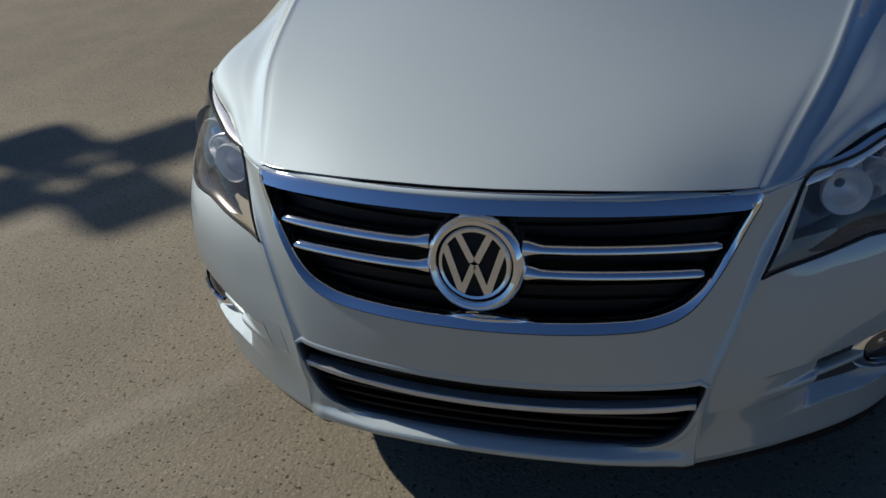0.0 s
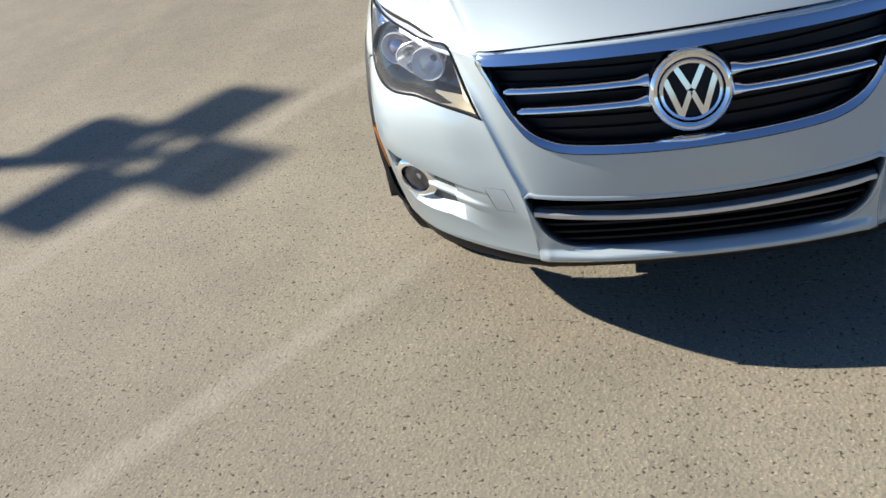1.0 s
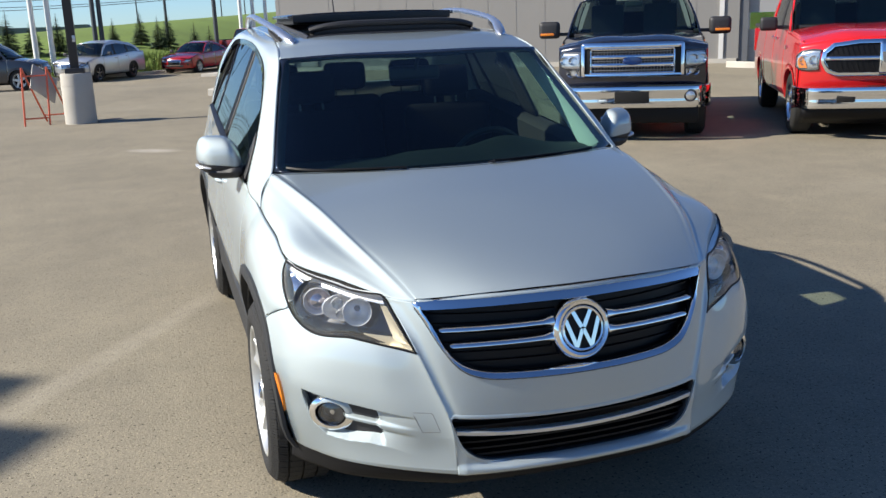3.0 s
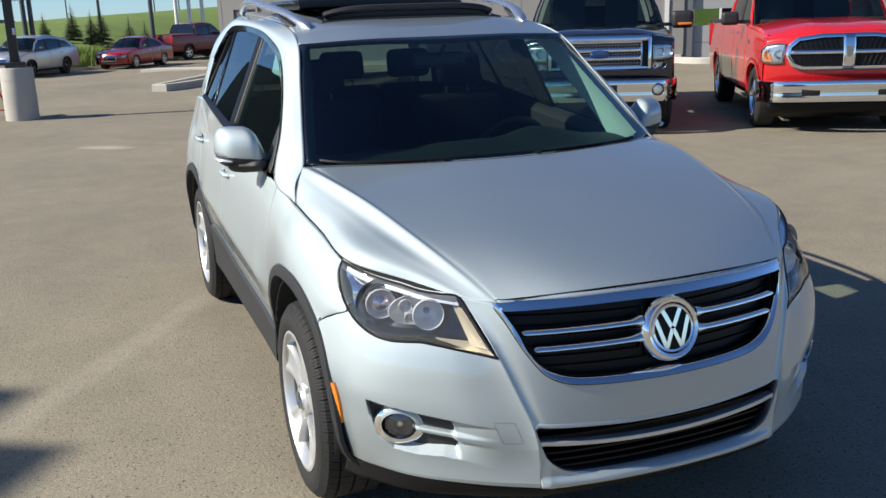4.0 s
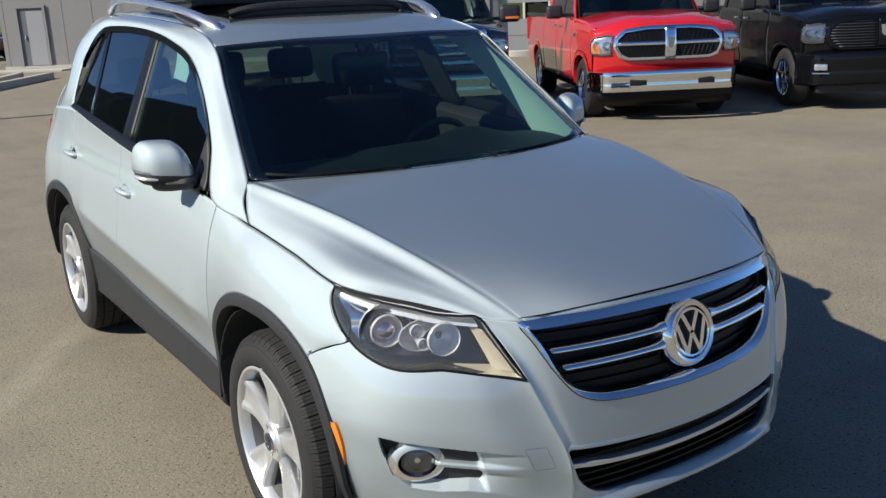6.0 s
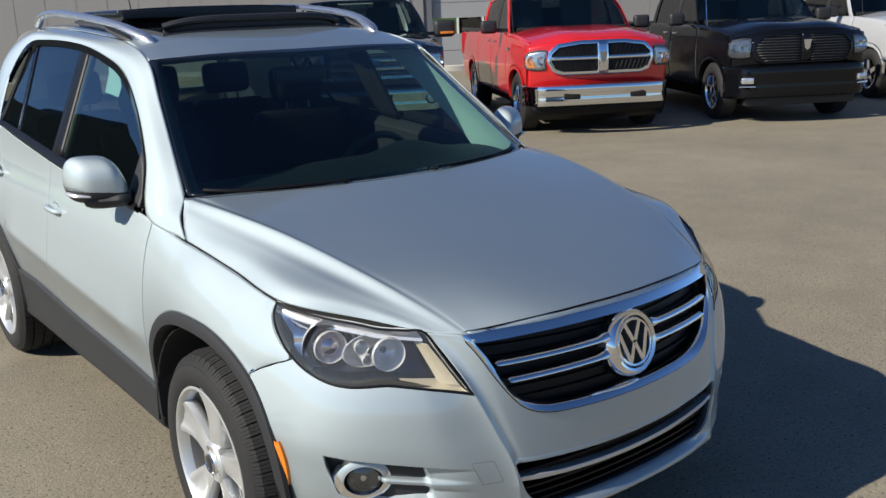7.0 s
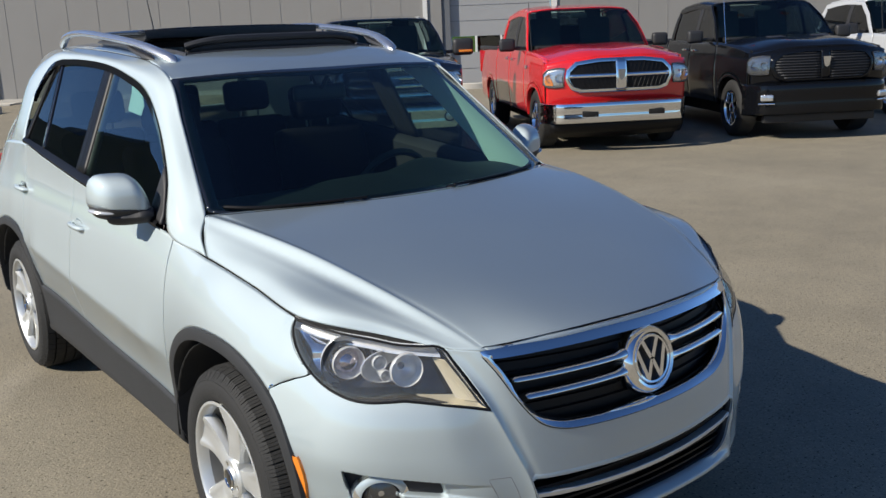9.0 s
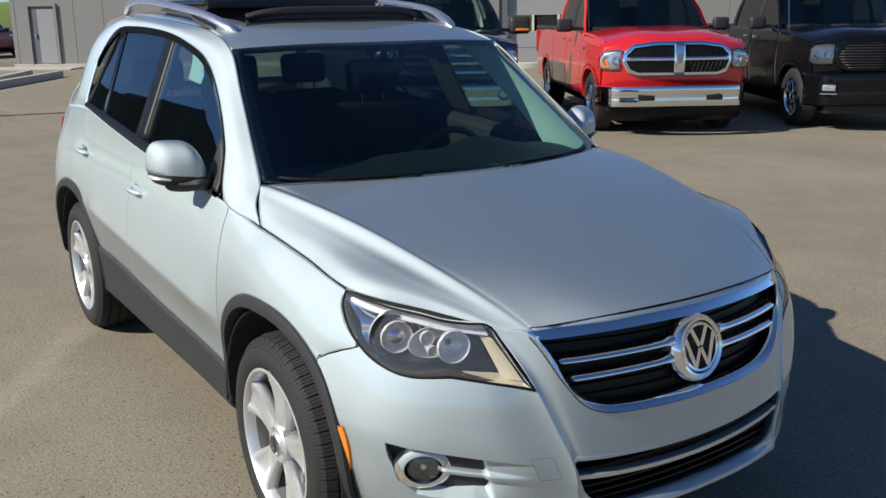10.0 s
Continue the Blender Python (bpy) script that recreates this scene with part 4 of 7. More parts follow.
def headlamp(s):
    lens = lamp_grid((0, 0, 0))
    bulge = np.sin(np.linspace(0, np.pi, 44))[:, None] * np.sin(np.linspace(0, np.pi, 22))[None]
    lens = lens + bulge[..., None] * np.array((0.010, -0.014, 0.0))
    lamp = part("headlamp", face_out(sheet(lamp_grid((-0.035, 0.085, 0), 0.06), s), (0, -1, 0)), LAMP_BLACK, suv, "clear headlamp with twin reflectors", solid=0.004)
    part("lamp_lens", face_out(sheet(lens, s), (0.5 * s, -1, 0)), HAZY_LENS, lamp, "hazy clear lamp lens, the haze also standing for sun glow")
    # walls between lens and back
    a, b = lamp_grid((0, 0.001, 0)), lamp_grid((-0.035, 0.085, 0), 0.06)
    ra = np.concatenate([a[:, 0], a[::-1, -1][1:]])
    rb = np.concatenate([b[:, 0], b[::-1, -1][1:]])
    for i0, i1, mat in ((0, 33, LAMP_BLACK), (32, len(a), LAMP_INSIDE), (len(a) - 1, len(ra), LAMP_INSIDE)):
        part("lamp_wall", face_out(sheet(np.stack([ra, mix(ra, rb, 0.5), rb], 1)[i0:i1], s), (0, -1, 0.0)), mat, lamp, solid=0.002)
    # dark gasket
    part("lamp_gasket", tube([(p[0] * s, p[1] - 0.001, p[2]) for p in ra], 0.0034, 8), PIANO, lamp)
    # pale strip under the upper edge
    hi = even([(x, z, 0) for x, z in LAMP_TOP[3:]], 30)[:, :2]
    st = [np.stack([hi[:, 0] - 0.004, front_at(hi[:, 0], hi[:, 1]) + dy, hi[:, 1] + dz], -1) for dy, dz in ((0.056, -0.003), (0.040, -0.008), (0.026, -0.015), (0.013, -0.026), (0.012, -0.030), (0.026, -0.034))]
    part("lamp_brow", face_out(sheet(np.stack(st, 1), s), (0, -1, 0)), LAMP_INSIDE, lamp, "bright strip under the upper edge")
    u, z = np.meshgrid(np.linspace(0, 1, 10), np.linspace(0, 1, 10), indexing="ij")
    uu, zz = 0.765 + 0.045 * u, 0.80 + 0.10 * z
    part("outer_reflector", face_out(sheet(np.stack([uu - 0.012, front_at(uu, zz) + 0.055 - 0.040 * u + 0.012 * np.sin(z * 9), zz], -1), s), (0, -1, 0)), CHROME, lamp, "bright outer reflector")
    ax = Vector((0.22 * s, -0.97, 0.02)).to_track_quat("Y", "Z").to_matrix().to_4x4()
    for name, u, z, r, deep in (("projector", 0.735, 0.822, 0.040, 0.060), ("reflector", 0.632, 0.808, 0.041, 0.050), ("side_bulb", 0.683, 0.828, 0.017, 0.040), ("side_reflector", 0.680, 0.798, 0.013, 0.045)):
        y = float(front_at(u, z)) + deep
        m = Matrix.Translation((u * s, y, z)) @ ax
        cup = lathe([(-0.03, 0.010), (-0.022, r * 0.7), (-0.006, r * 0.95), (0.014, r * 1.04), (0.018, r * 1.08), (0.015, r * 1.12), (0.008, r * 1.13)], 32, axis="y")
        cup.transform(m)
        c = part(name, cup, LAMP_INSIDE, lamp, "bright lamp bowl")
        if name == "projector":
            shroud = lathe([(-0.04, r * 1.42), (0.002, r * 1.38), (0.008, r * 1.32), (0.004, r * 1.26), (-0.012, r * 1.20)], 32, axis="y", closed=True)
            shroud.transform(m)
            part("projector_shroud", shroud, LAMP_BLACK, c)
            dish = lathe([(-0.045, 0.030), (-0.036, 0.056), (-0.016, 0.070), (0.004, 0.074)], 36, axis="y")
            dish.transform(m)
            part("projector_dish", dish, LAMP_INSIDE, c, "bright dish behind the projector")
        ball = lathe([(0.018, 0.0004), (0.014, r * 0.45), (0.002, r * 0.80), (-0.010, r * 0.90)], 28, axis="y")
        ball.transform(m)
        part("projector_glass", ball, GLASS_BALL if name == "projector" else LENS, c)
    bowl = lathe([(-0.030, 0.004), (-0.024, 0.026), (-0.006, 0.042), (0.006, 0.046), (0.004, 0.048)], 36, axis="y")
    bowl.transform(Matrix.Translation((0.660 * s, float(front_at(0.660, 0.812)) + 0.068, 0.812)) @ ax @ Matrix.Diagonal((1.55, 1, 0.95, 1)))
    part("twin_bowl", bowl, LAMP_INSIDE, lamp, "wide bright bowl behind the inner bulbs")
    # cream reflector at the inner tip
    u, z = np.meshgrid(np.linspace(0, 1, 10), np.linspace(0, 1, 10), indexing="ij")
    zz = 0.728 + 0.105 * z
    uu = mix(0.507 + (zz - 0.718) * 0.42, 0.540 + (zz - 0.718) * 0.24, u)
    part("inner_reflector", face_out(sheet(np.stack([uu, front_at(uu, zz) + 0.022 + 0.030 * u, zz], -1), s), (0, -1, 0)), CREAM, lamp, "pale reflector")
    for k in range(7):
        f = k / 6
        q = [(s * mix(0.509 + (h - 0.718) * 0.42, 0.533 + (h - 0.718) * 0.30, f), float(front_at(mix(0.509 + (h - 0.718) * 0.42, 0.533 + (h - 0.718) * 0.30, f), h)) + 0.021 + 0.030 * f, h) for h in np.linspace(0.733, 0.828, 5)]
        part("reflector_rib", tube(q, 0.0016, 5), CREAM, lamp)
    lip = even([(a, b, 0) for a, b in LAMP_LOW[:3]], 20)[:, :2]
    st = [np.stack([lip[:, 0] + 0.004, front_at(lip[:, 0], lip[:, 1]) + dy, lip[:, 1] + dz * np.linspace(1.0, 0.35, 20)], -1) for dy, dz in ((0.012, 0.004), (0.030, 0.006), (0.050, 0.012), (0.070, 0.022))]
    part("lower_reflector", face_out(sheet(np.stack(st, 1), s), (0, -1, 0.4)), CREAM, lamp, "pale lower reflector")


CREAM = material("cream_reflector", (0.62, 0.56, 0.42), rough=0.35, metal=0.3, var=0.1, scale=40)
GLASS_BALL = material("projector_glass", (0.50, 0.45, 0.50), rough=0.05, metal=0.9, coat=1.0, var=0.2, scale=30)
for _s1 in (-1, 1):
    headlamp(_s1)

# side markers
for _s1 in (-1, 1):
    _t = np.linspace(0, 1, 12)
    _zz = mix(0.445, 0.575, _t)
    _half = 0.10 * np.sin(np.pi * np.clip(_t * 0.9 + 0.05, 0, 1)) ** 0.4
    _g = np.stack([np.concatenate([front_uy(np.full(12, 0.975) + 0.009 * (0.5 - _t) + d * _half * 0.165, _zz) + np.array((o, -o * 0.4)), _zz[:, None]], 1) for d, o in ((-1, 0.0), (-0.8, 0.007), (0, 0.009), (0.8, 0.008), (1, 0.0))], 1)
    part("side_marker", face_out(sheet(_g, _s1), (_s1, 0, 0)), AMBER, suv, "amber side marker lamp")


# door mirrors
def door_mirror(s):
    g = []
    for a in np.linspace(-0.5 * np.pi, 0.5 * np.pi, 40):
        row = []
        for b in np.linspace(0, 2 * np.pi, 57):
            cx, cz = np.cos(a) * np.cos(b), np.cos(a) * np.sin(b)
            px = np.sign(cx) * abs(cx) ** 0.52
            pz = np.sign(cz) * abs(cz) ** (0.68 if cz > 0 else 0.5)
            row.append((0.926 + (0.090 - 0.016 * max(pz, 0)) * px + 0.014 * pz, 1.505 + 0.055 + 0.105 * np.sin(a) * (1 if a < 0 else 0.35) - 0.03 * px * px * 0 + 0.035 * px, 1.140 + (0.096 if pz > 0 else 0.066) * pz))
        g.append(row)
    g = np.array(g)
    top = bmesh.new()
    sheet(g, s, top)
    bmesh.ops.remove_doubles(top, verts=top.verts, dist=1e-5)
    low = top.copy()
    for bm, keep in ((top, True), (low, False)):
        got = bmesh.ops.bisect_plane(bm, geom=bm.verts[:] + bm.edges[:] + bm.faces[:], plane_co=(0.93 * s, 0, 1.120), plane_no=(-0.10 * s, 0, 1), clear_inner=keep, clear_outer=not keep)
    mirror = part("door_mirror", top, SILVER, suv, "silver door mirror with a black foot", solid=0.004)
    bmesh.ops.scale(low, vec=(0.985, 0.99, 1), verts=low.verts, space=Matrix.Translation((-0.938 * s, -1.56, 0)))
    part("mirror_underside", low, BLACK, mirror, solid=0.004)
    arm = tube(even([(0.832 * s, 1.452, 1.096), (0.885 * s, 1.490, 1.090), (0.955 * s, 1.545, 1.092)], 12), [0.022, 0.036, 0.044, 0.045, 0.045, 0.046, 0.048, 0.050, 0.050, 0.050, 0.048, 0.040], 12, flat=0.66)
    part("mirror_foot", arm, BLACK, mirror)
    sig = [(1.018 * s, 1.570, 1.117), (1.005 * s, 1.514, 1.113), (0.965 * s, 1.478, 1.108)]
    part("turn_signal", tube(even(sig, 10), [0.006, 0.009, 0.010, 0.010, 0.010, 0.010, 0.009, 0.008, 0.007, 0.004], 8, flat=0.7), LAMP_GREY, mirror, "clear turn signal")
    x, z = np.meshgrid(np.linspace(0.866, 0.986, 10), np.linspace(1.100, 1.195, 8), indexing="ij")
    part("mirror_glass", face_out(sheet(np.stack([x, 1.592 + 0.35 * (x - 0.938), z], -1), s), (0, 1, 0)), MIRROR_GLASS, mirror, solid=0.003)


for _s1 in (-1, 1):
    door_mirror(_s1)


# door handles and wheels
def handle(s, y, z):
    u = float(side_u(y, z))
    bm = lathe([(-0.002, 0.0005), (-0.0015, 0.034), (0.0015, 0.044)], 24, axis="x")
    cup = bmesh.new()
    bm.transform(Matrix.Translation(((u + 0.0015) * s, y, z)) @ Matrix.Diagonal((s, 1.15, 0.75, 1)))
    h = part("door_handle", bm, SILVER, suv, "silver pull handle")
    p = even([((u - 0.004) * s, y - 0.085, z - 0.004), ((u + 0.020) * s, y - 0.060, z), ((u + 0.027) * s, y + 0.0, z + 0.003), ((u + 0.022) * s, y + 0.06, z + 0.004), ((u - 0.002) * s, y + 0.085, z + 0.004)], 18)
    part("handle_grip", tube(p, [0.007, 0.009, 0.011, 0.012, 0.012, 0.012, 0.012, 0.012, 0.012, 0.012, 0.012, 0.012, 0.012, 0.012, 0.011, 0.010, 0.009, 0.006], 10, flat=1.0), SILVER, h)


for _s1 in (-1, 1):
    handle(_s1, 2.262, 0.942)
    handle(_s1, 3.205, 1.000)


def wheel(parent, s, x, y, r=0.348, rim=0.243, width=0.235, spokes=5, alloy=ALLOY, blocks=60):
    """A wheel with its outer face at |x|; parts: tyre (with tread blocks), rim, spokes, hub cap."""
    w = new("wheel")
    w.parent = parent
    w.location = (x * s, y, r)
    prof = [(-0.004, rim), (0.006, rim + 0.010), (0.011, rim + 0.034), (0.009, r - 0.052), (0.001, r - 0.032), (-0.012, r - 0.020), (-0.030, r - 0.014), (-width + 0.03, r - 0.013), (-width + 0.008, r - 0.03), (-width, rim + 0.02), (-width + 0.01, rim)]
    tyre = part("tyre", lathe(prof, 64, side=s), TYRE, w, "black tyre with worn tread blocks")
    bm = bmesh.new()
    for k in range(blocks):
        a = 2 * math.pi * k / blocks
        da = 2 * math.pi / blocks * 0.455
        for x0, x1, f0, f1 in [(p, q, -1 + 2 * m / 3 + 0.04, -1 + 2 * (m + 1) / 3 - 0.04) for p, q in ((0.004, -0.016), (-0.016, -0.048)) for m in range(3)] + [(-0.056, -0.100, -1, 1), (-0.108, -0.150, -1, 1), (-0.158, -0.200, -1, 1)]:
            ro = r
            ri = r - 0.016
            tilt = 0.25 * da if x0 < -0.05 else 0.0
            vs = []
            for rr, g in ((ri, 1.06), (ro, 1.0)):
                for xx, sg in ((x0, 0), (x1, 1)):
                    drop = {0.004: 0.036, -0.016: 0.011}.get(xx, 0.0)
                    for e in (f0, f1):
                        t = a + e * da * g + (tilt if sg else 0)
                        vs.append(bm.verts.new((xx * s, math.cos(t) * (rr - drop), math.sin(t) * (rr - drop))))
            for q in ((4, 5, 7, 6), (0, 1, 5, 4), (2, 6, 7, 3), (0, 4, 6, 2), (1, 3, 7, 5)):
                bm.faces.new([vs[i] for i in q])
    part("tread", bm, TYRE, tyre, smooth=0)
    prof = [(0.004, rim + 0.002), (0.006, rim - 0.006), (0.0, rim - 0.014), (-0.03, rim - 0.022), (-0.10, rim - 0.034), (-0.20, rim - 0.030), (-0.205, rim - 0.05), (-0.10, rim - 0.050), (-0.02, rim - 0.028), (0.0, rim - 0.018)]
    part("rim", lathe(prof[:4], 64, side=s), alloy, w, "silver alloy rim")
    part("barrel", lathe(prof[3:6], 48, side=s), BARREL, w, "dull grey inside of the rim, darker than its face")
    part("brake_disc", lathe([(-0.09, 0.05), (-0.085, 0.14), (-0.10, 0.145), (-0.105, 0.05)], 32, side=s, closed=True), LAMP_GREY, w)
    part("wheel_back", lathe([(-0.15, 0.001), (-0.15, rim - 0.02)], 32, side=s), DARK, w)
    for k in range(spokes):
        a0 = 2 * math.pi * k / spokes + 0.42
        bm = bmesh.new()
        rows = []
        n = 20
        for i in range(n):
            f = i / (n - 1)
            rad = mix(0.052, rim - 0.010, f)
            half = (0.036 + 0.008 * f + 0.038 * f**2.0) / rad
            top = -0.012 - 0.007 * math.sin(math.pi * f) + 0.012 * f
            row = []
            for q in np.linspace(-1, 1, 25):
                hollow = 0.012 * max(0.0, (f - 0.34) / 0.66) ** 0.7 * max(0.0, 1 - (abs(q) / 0.62) ** 3.0) if f > 0.34 else 0.0
                dip = 0.006 * q * q + hollow + 0.004 * (1 + q) * (1 - f)
                edge = 0.030 * max(0, abs(q) - 0.86) / 0.14
                t = a0 + 0.05 * math.sin(math.pi * f) + q * half
                row.append(((top - dip - edge) * s, math.cos(t) * rad, math.sin(t) * rad))
            rows.append(row)
        sheet(np.array(rows), 1, bm)
        part("spoke", face_out(bm, (s, 0, 0)), alloy, w, solid=0.030)
    hub = lathe([(-0.06, 0.066), (-0.014, 0.064), (-0.008, 0.056), (-0.010, 0.036), (-0.004, 0.033), (-0.001, 0.028), (-0.0005, 0.001)], 32, side=s)
    hub = part("hub", hub, alloy, w, "silver hub with a dark cap")
    part("hub_cap", lathe([(0.0, 0.031), (0.0015, 0.028), (0.002, 0.0005)], 24, side=s), GLOSS_BLACK, hub)
    part("cap_ring", lathe([(0.0005, 0.031), (0.003, 0.030), (0.003, 0.027), (0.001, 0.026)], 24, side=s), CHROME, hub)
    for k in range(5):
        a = 2 * math.pi * (k + 0.5) / 5 + 0.42
        part("wheel_bolt", lathe([(-0.02, 0.010), (-0.0095, 0.010), (-0.008, 0.008), (-0.008, 0.0005)], 8, side=s, at=(0, math.cos(a) * 0.047, math.sin(a) * 0.047)), CHROME, hub)
    return w


for _s1 in (-1, 1):
    wheel(suv, _s1, 0.897, 0.868)
    wheel(suv, _s1, 0.885, 3.474)
    for _yc in ARCH:
        _th = np.linspace(0, np.pi, 24)
        _g = np.stack([np.stack([np.full(24, uu), _yc + 0.44 * np.cos(_th), 0.34 + 0.43 * np.sin(_th)], -1) for uu in (0.885, 0.60, 0.45)], 1)
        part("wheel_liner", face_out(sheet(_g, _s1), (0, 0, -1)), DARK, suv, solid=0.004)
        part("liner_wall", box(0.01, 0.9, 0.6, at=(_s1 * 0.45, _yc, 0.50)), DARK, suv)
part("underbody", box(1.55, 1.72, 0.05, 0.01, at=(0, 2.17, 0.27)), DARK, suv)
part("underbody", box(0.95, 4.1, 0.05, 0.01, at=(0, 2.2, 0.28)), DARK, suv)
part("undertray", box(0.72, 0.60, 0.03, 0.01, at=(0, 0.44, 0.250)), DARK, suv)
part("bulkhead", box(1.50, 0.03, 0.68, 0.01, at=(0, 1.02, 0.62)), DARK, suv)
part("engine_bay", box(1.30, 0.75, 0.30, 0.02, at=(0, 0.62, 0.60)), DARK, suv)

# tail
TAIL = [
    [(0, 3.73, 1.640), (0.30, 3.72, 1.635), (0.51, 3.69, 1.619), (0.595, 3.66, 1.600)],
    [(0, 3.99, 1.37), (0.35, 3.98, 1.37), (0.60, 3.93, 1.365), (0.665, 3.90, 1.36)],
    [(0, 4.30, 1.08), (0.38, 4.30, 1.08), (0.66, 4.20, 1.11), (0.735, 4.15, 1.13)],
    [(0, 4.38, 0.70), (0.38, 4.38, 0.70), (0.68, 4.36, 0.70), (0.74, 4.33, 0.70)],
    [(0, 4.36, 0.35), (0.38, 4.36, 0.35), (0.66, 4.33, 0.35), (0.72, 4.30, 0.35)],
]
_g = net(TAIL, 24, 12)
_gf = np.concatenate([(_g * (-1, 1, 1))[:, :0:-1], _g], 1)
_bm = sheet(_gf)
for _f in [f for f in _bm.faces if _gf[8, 0, 2] < f.calc_center_median().z < _gf[1, 0, 2] and abs(f.calc_center_median().x) < np.interp(f.calc_center_median().z, _gf[8:0:-1, 0, 2], np.abs(_gf[8:0:-1, 3, 0]))]:
    _bm.faces.remove(_f)
part("tailgate", face_out(_bm, (0, 1, 0)), SILVER, suv, "silver tailgate", solid=0.01)
_gl = _gf[1:9, 2:-2] - (0, 0.002, 0.002)
part("rear_screen", face_out(sheet(_gl), (0, 1, 0)), REAR_GLASS, suv, "tinted rear screen")
both("tail_lamp", np.stack([np.stack([side_u(np.full(8, yy), np.linspace(0.86, 1.08, 8)) + 0.006, np.full(8, yy), np.linspace(0.86, 1.08, 8)], -1) for yy in (4.20, 4.26, 4.30, 4.34)], 0), material("red_lamp", (0.45, 0.02, 0.02), rough=0.15, coat=1.0), suv, (1, 0.3, 0), "red tail lamp", solid=0.004)

# ---- inside the SUV ----
_x, _y = np.meshgrid(np.linspace(-0.70, 0.70, 40), np.linspace(0, 1, 14), indexing="ij")
_yy = mix(1.02 + 0.20 * (np.abs(_x) / 0.7) ** 2, 1.66, _y)
_zz = 1.078 + 0.02 * np.sin(np.pi * _y) + 0.055 * np.exp(-(((_x - 0.37) / 0.17) ** 2)) * np.clip((_y - 0.35) / 0.4, 0, 1) + 0.018 * np.exp(-((_x / 0.16) ** 4)) * np.clip((_y - 0.3) / 0.3, 0, 1) - 0.10 * np.clip((_y - 0.86) / 0.14, 0, 1) ** 2
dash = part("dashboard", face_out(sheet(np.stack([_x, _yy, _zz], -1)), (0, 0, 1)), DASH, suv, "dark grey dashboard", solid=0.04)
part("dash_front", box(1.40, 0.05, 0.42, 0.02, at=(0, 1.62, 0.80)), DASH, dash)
_p = [(0.37 + 0.185 * math.cos(a), 1.80 - 0.065 * math.sin(a), 0.985 + 0.17 * math.sin(a)) for a in np.linspace(0, 2 * math.pi, 33)]
steer = part("steering_wheel", tube(_p, 0.016, 8, caps=False), BLACK, suv, "black steering wheel")
part("steering_hub", box(0.17, 0.05, 0.13, 0.02, at=(0.37, 1.78, 0.975)), BLACK, steer)


def seat(x, y, w=0.48, head=True, top=1.20):
    root = box(w, 0.52, 0.16, 0.05, at=(x, y - 0.05, 0.60), segments=3)
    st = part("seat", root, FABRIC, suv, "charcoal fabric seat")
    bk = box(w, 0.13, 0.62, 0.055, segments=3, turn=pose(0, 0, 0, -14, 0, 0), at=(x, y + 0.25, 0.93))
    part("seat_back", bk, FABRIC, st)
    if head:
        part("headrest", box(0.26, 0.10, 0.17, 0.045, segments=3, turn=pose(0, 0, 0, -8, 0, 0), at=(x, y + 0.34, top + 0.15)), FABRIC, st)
        for dx in (-0.06, 0.06):
            part("headrest_post", tube([(x + dx, y + 0.32, top - 0.02), (x + dx, y + 0.335, top + 0.10)], 0.006, 6), BARREL, st)


for _xx in (-0.37, 0.37):
    seat(_xx, 2.12)
for _xx in (-0.42, 0.0, 0.42):
    seat(_xx, 3.02, 0.42, True, 1.20)
rear_view = part("rear_view_mirror", box(0.24, 0.035, 0.065, 0.02, at=(0, 1.74, 1.440), segments=3), BLACK, suv, "black rear view mirror")
part("mirror_stem", tube([(0, 1.72, 1.46), (0, 1.66, 1.515)], 0.010, 8), BLACK, rear_view)
for _xx in (-0.36, 0.36):
    part("sun_visor", box(0.36, 0.16, 0.015, 0.006, turn=pose(0, 0, 0, 14, 0, 0), at=(_xx, 1.90, 1.545)), DASH, suv)
for _s1 in (-1, 1):
    _gg = net([[(a - 0.022 - 0.012 * j, b + 0.012 + 0.5 * j * w, c - 0.012 - 0.2 * j * w) for j, (a, b, c) in enumerate(row)] for row, w in zip(FRAME[1:6], (0.16, 0.14, 0.10, 0.05, 0.0))], 40, 4)
    part("pillar_lining", face_out(sheet(_gg, _s1), (-_s1, 0, 0)), LINING, suv, "pale grey pillar lining")
    _gg = side_panel(1.32, 3.3, 10, 6, lambda y: 0.35 + 0 * y)
    _gg[..., 0] -= 0.06
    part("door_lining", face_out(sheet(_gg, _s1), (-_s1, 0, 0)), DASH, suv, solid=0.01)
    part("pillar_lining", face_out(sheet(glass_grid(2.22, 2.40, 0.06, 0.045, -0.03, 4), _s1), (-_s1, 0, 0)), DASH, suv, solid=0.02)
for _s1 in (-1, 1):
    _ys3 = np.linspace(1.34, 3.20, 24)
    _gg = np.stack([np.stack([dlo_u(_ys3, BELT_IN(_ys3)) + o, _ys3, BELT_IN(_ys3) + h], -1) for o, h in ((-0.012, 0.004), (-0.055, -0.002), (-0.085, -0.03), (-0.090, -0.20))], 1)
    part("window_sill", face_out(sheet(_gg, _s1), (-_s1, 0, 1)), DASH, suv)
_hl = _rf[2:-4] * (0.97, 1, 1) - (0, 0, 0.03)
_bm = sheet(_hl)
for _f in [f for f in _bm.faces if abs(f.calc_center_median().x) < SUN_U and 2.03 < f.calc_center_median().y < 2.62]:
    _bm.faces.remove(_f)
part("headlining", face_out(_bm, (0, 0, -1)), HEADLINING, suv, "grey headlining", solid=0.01)


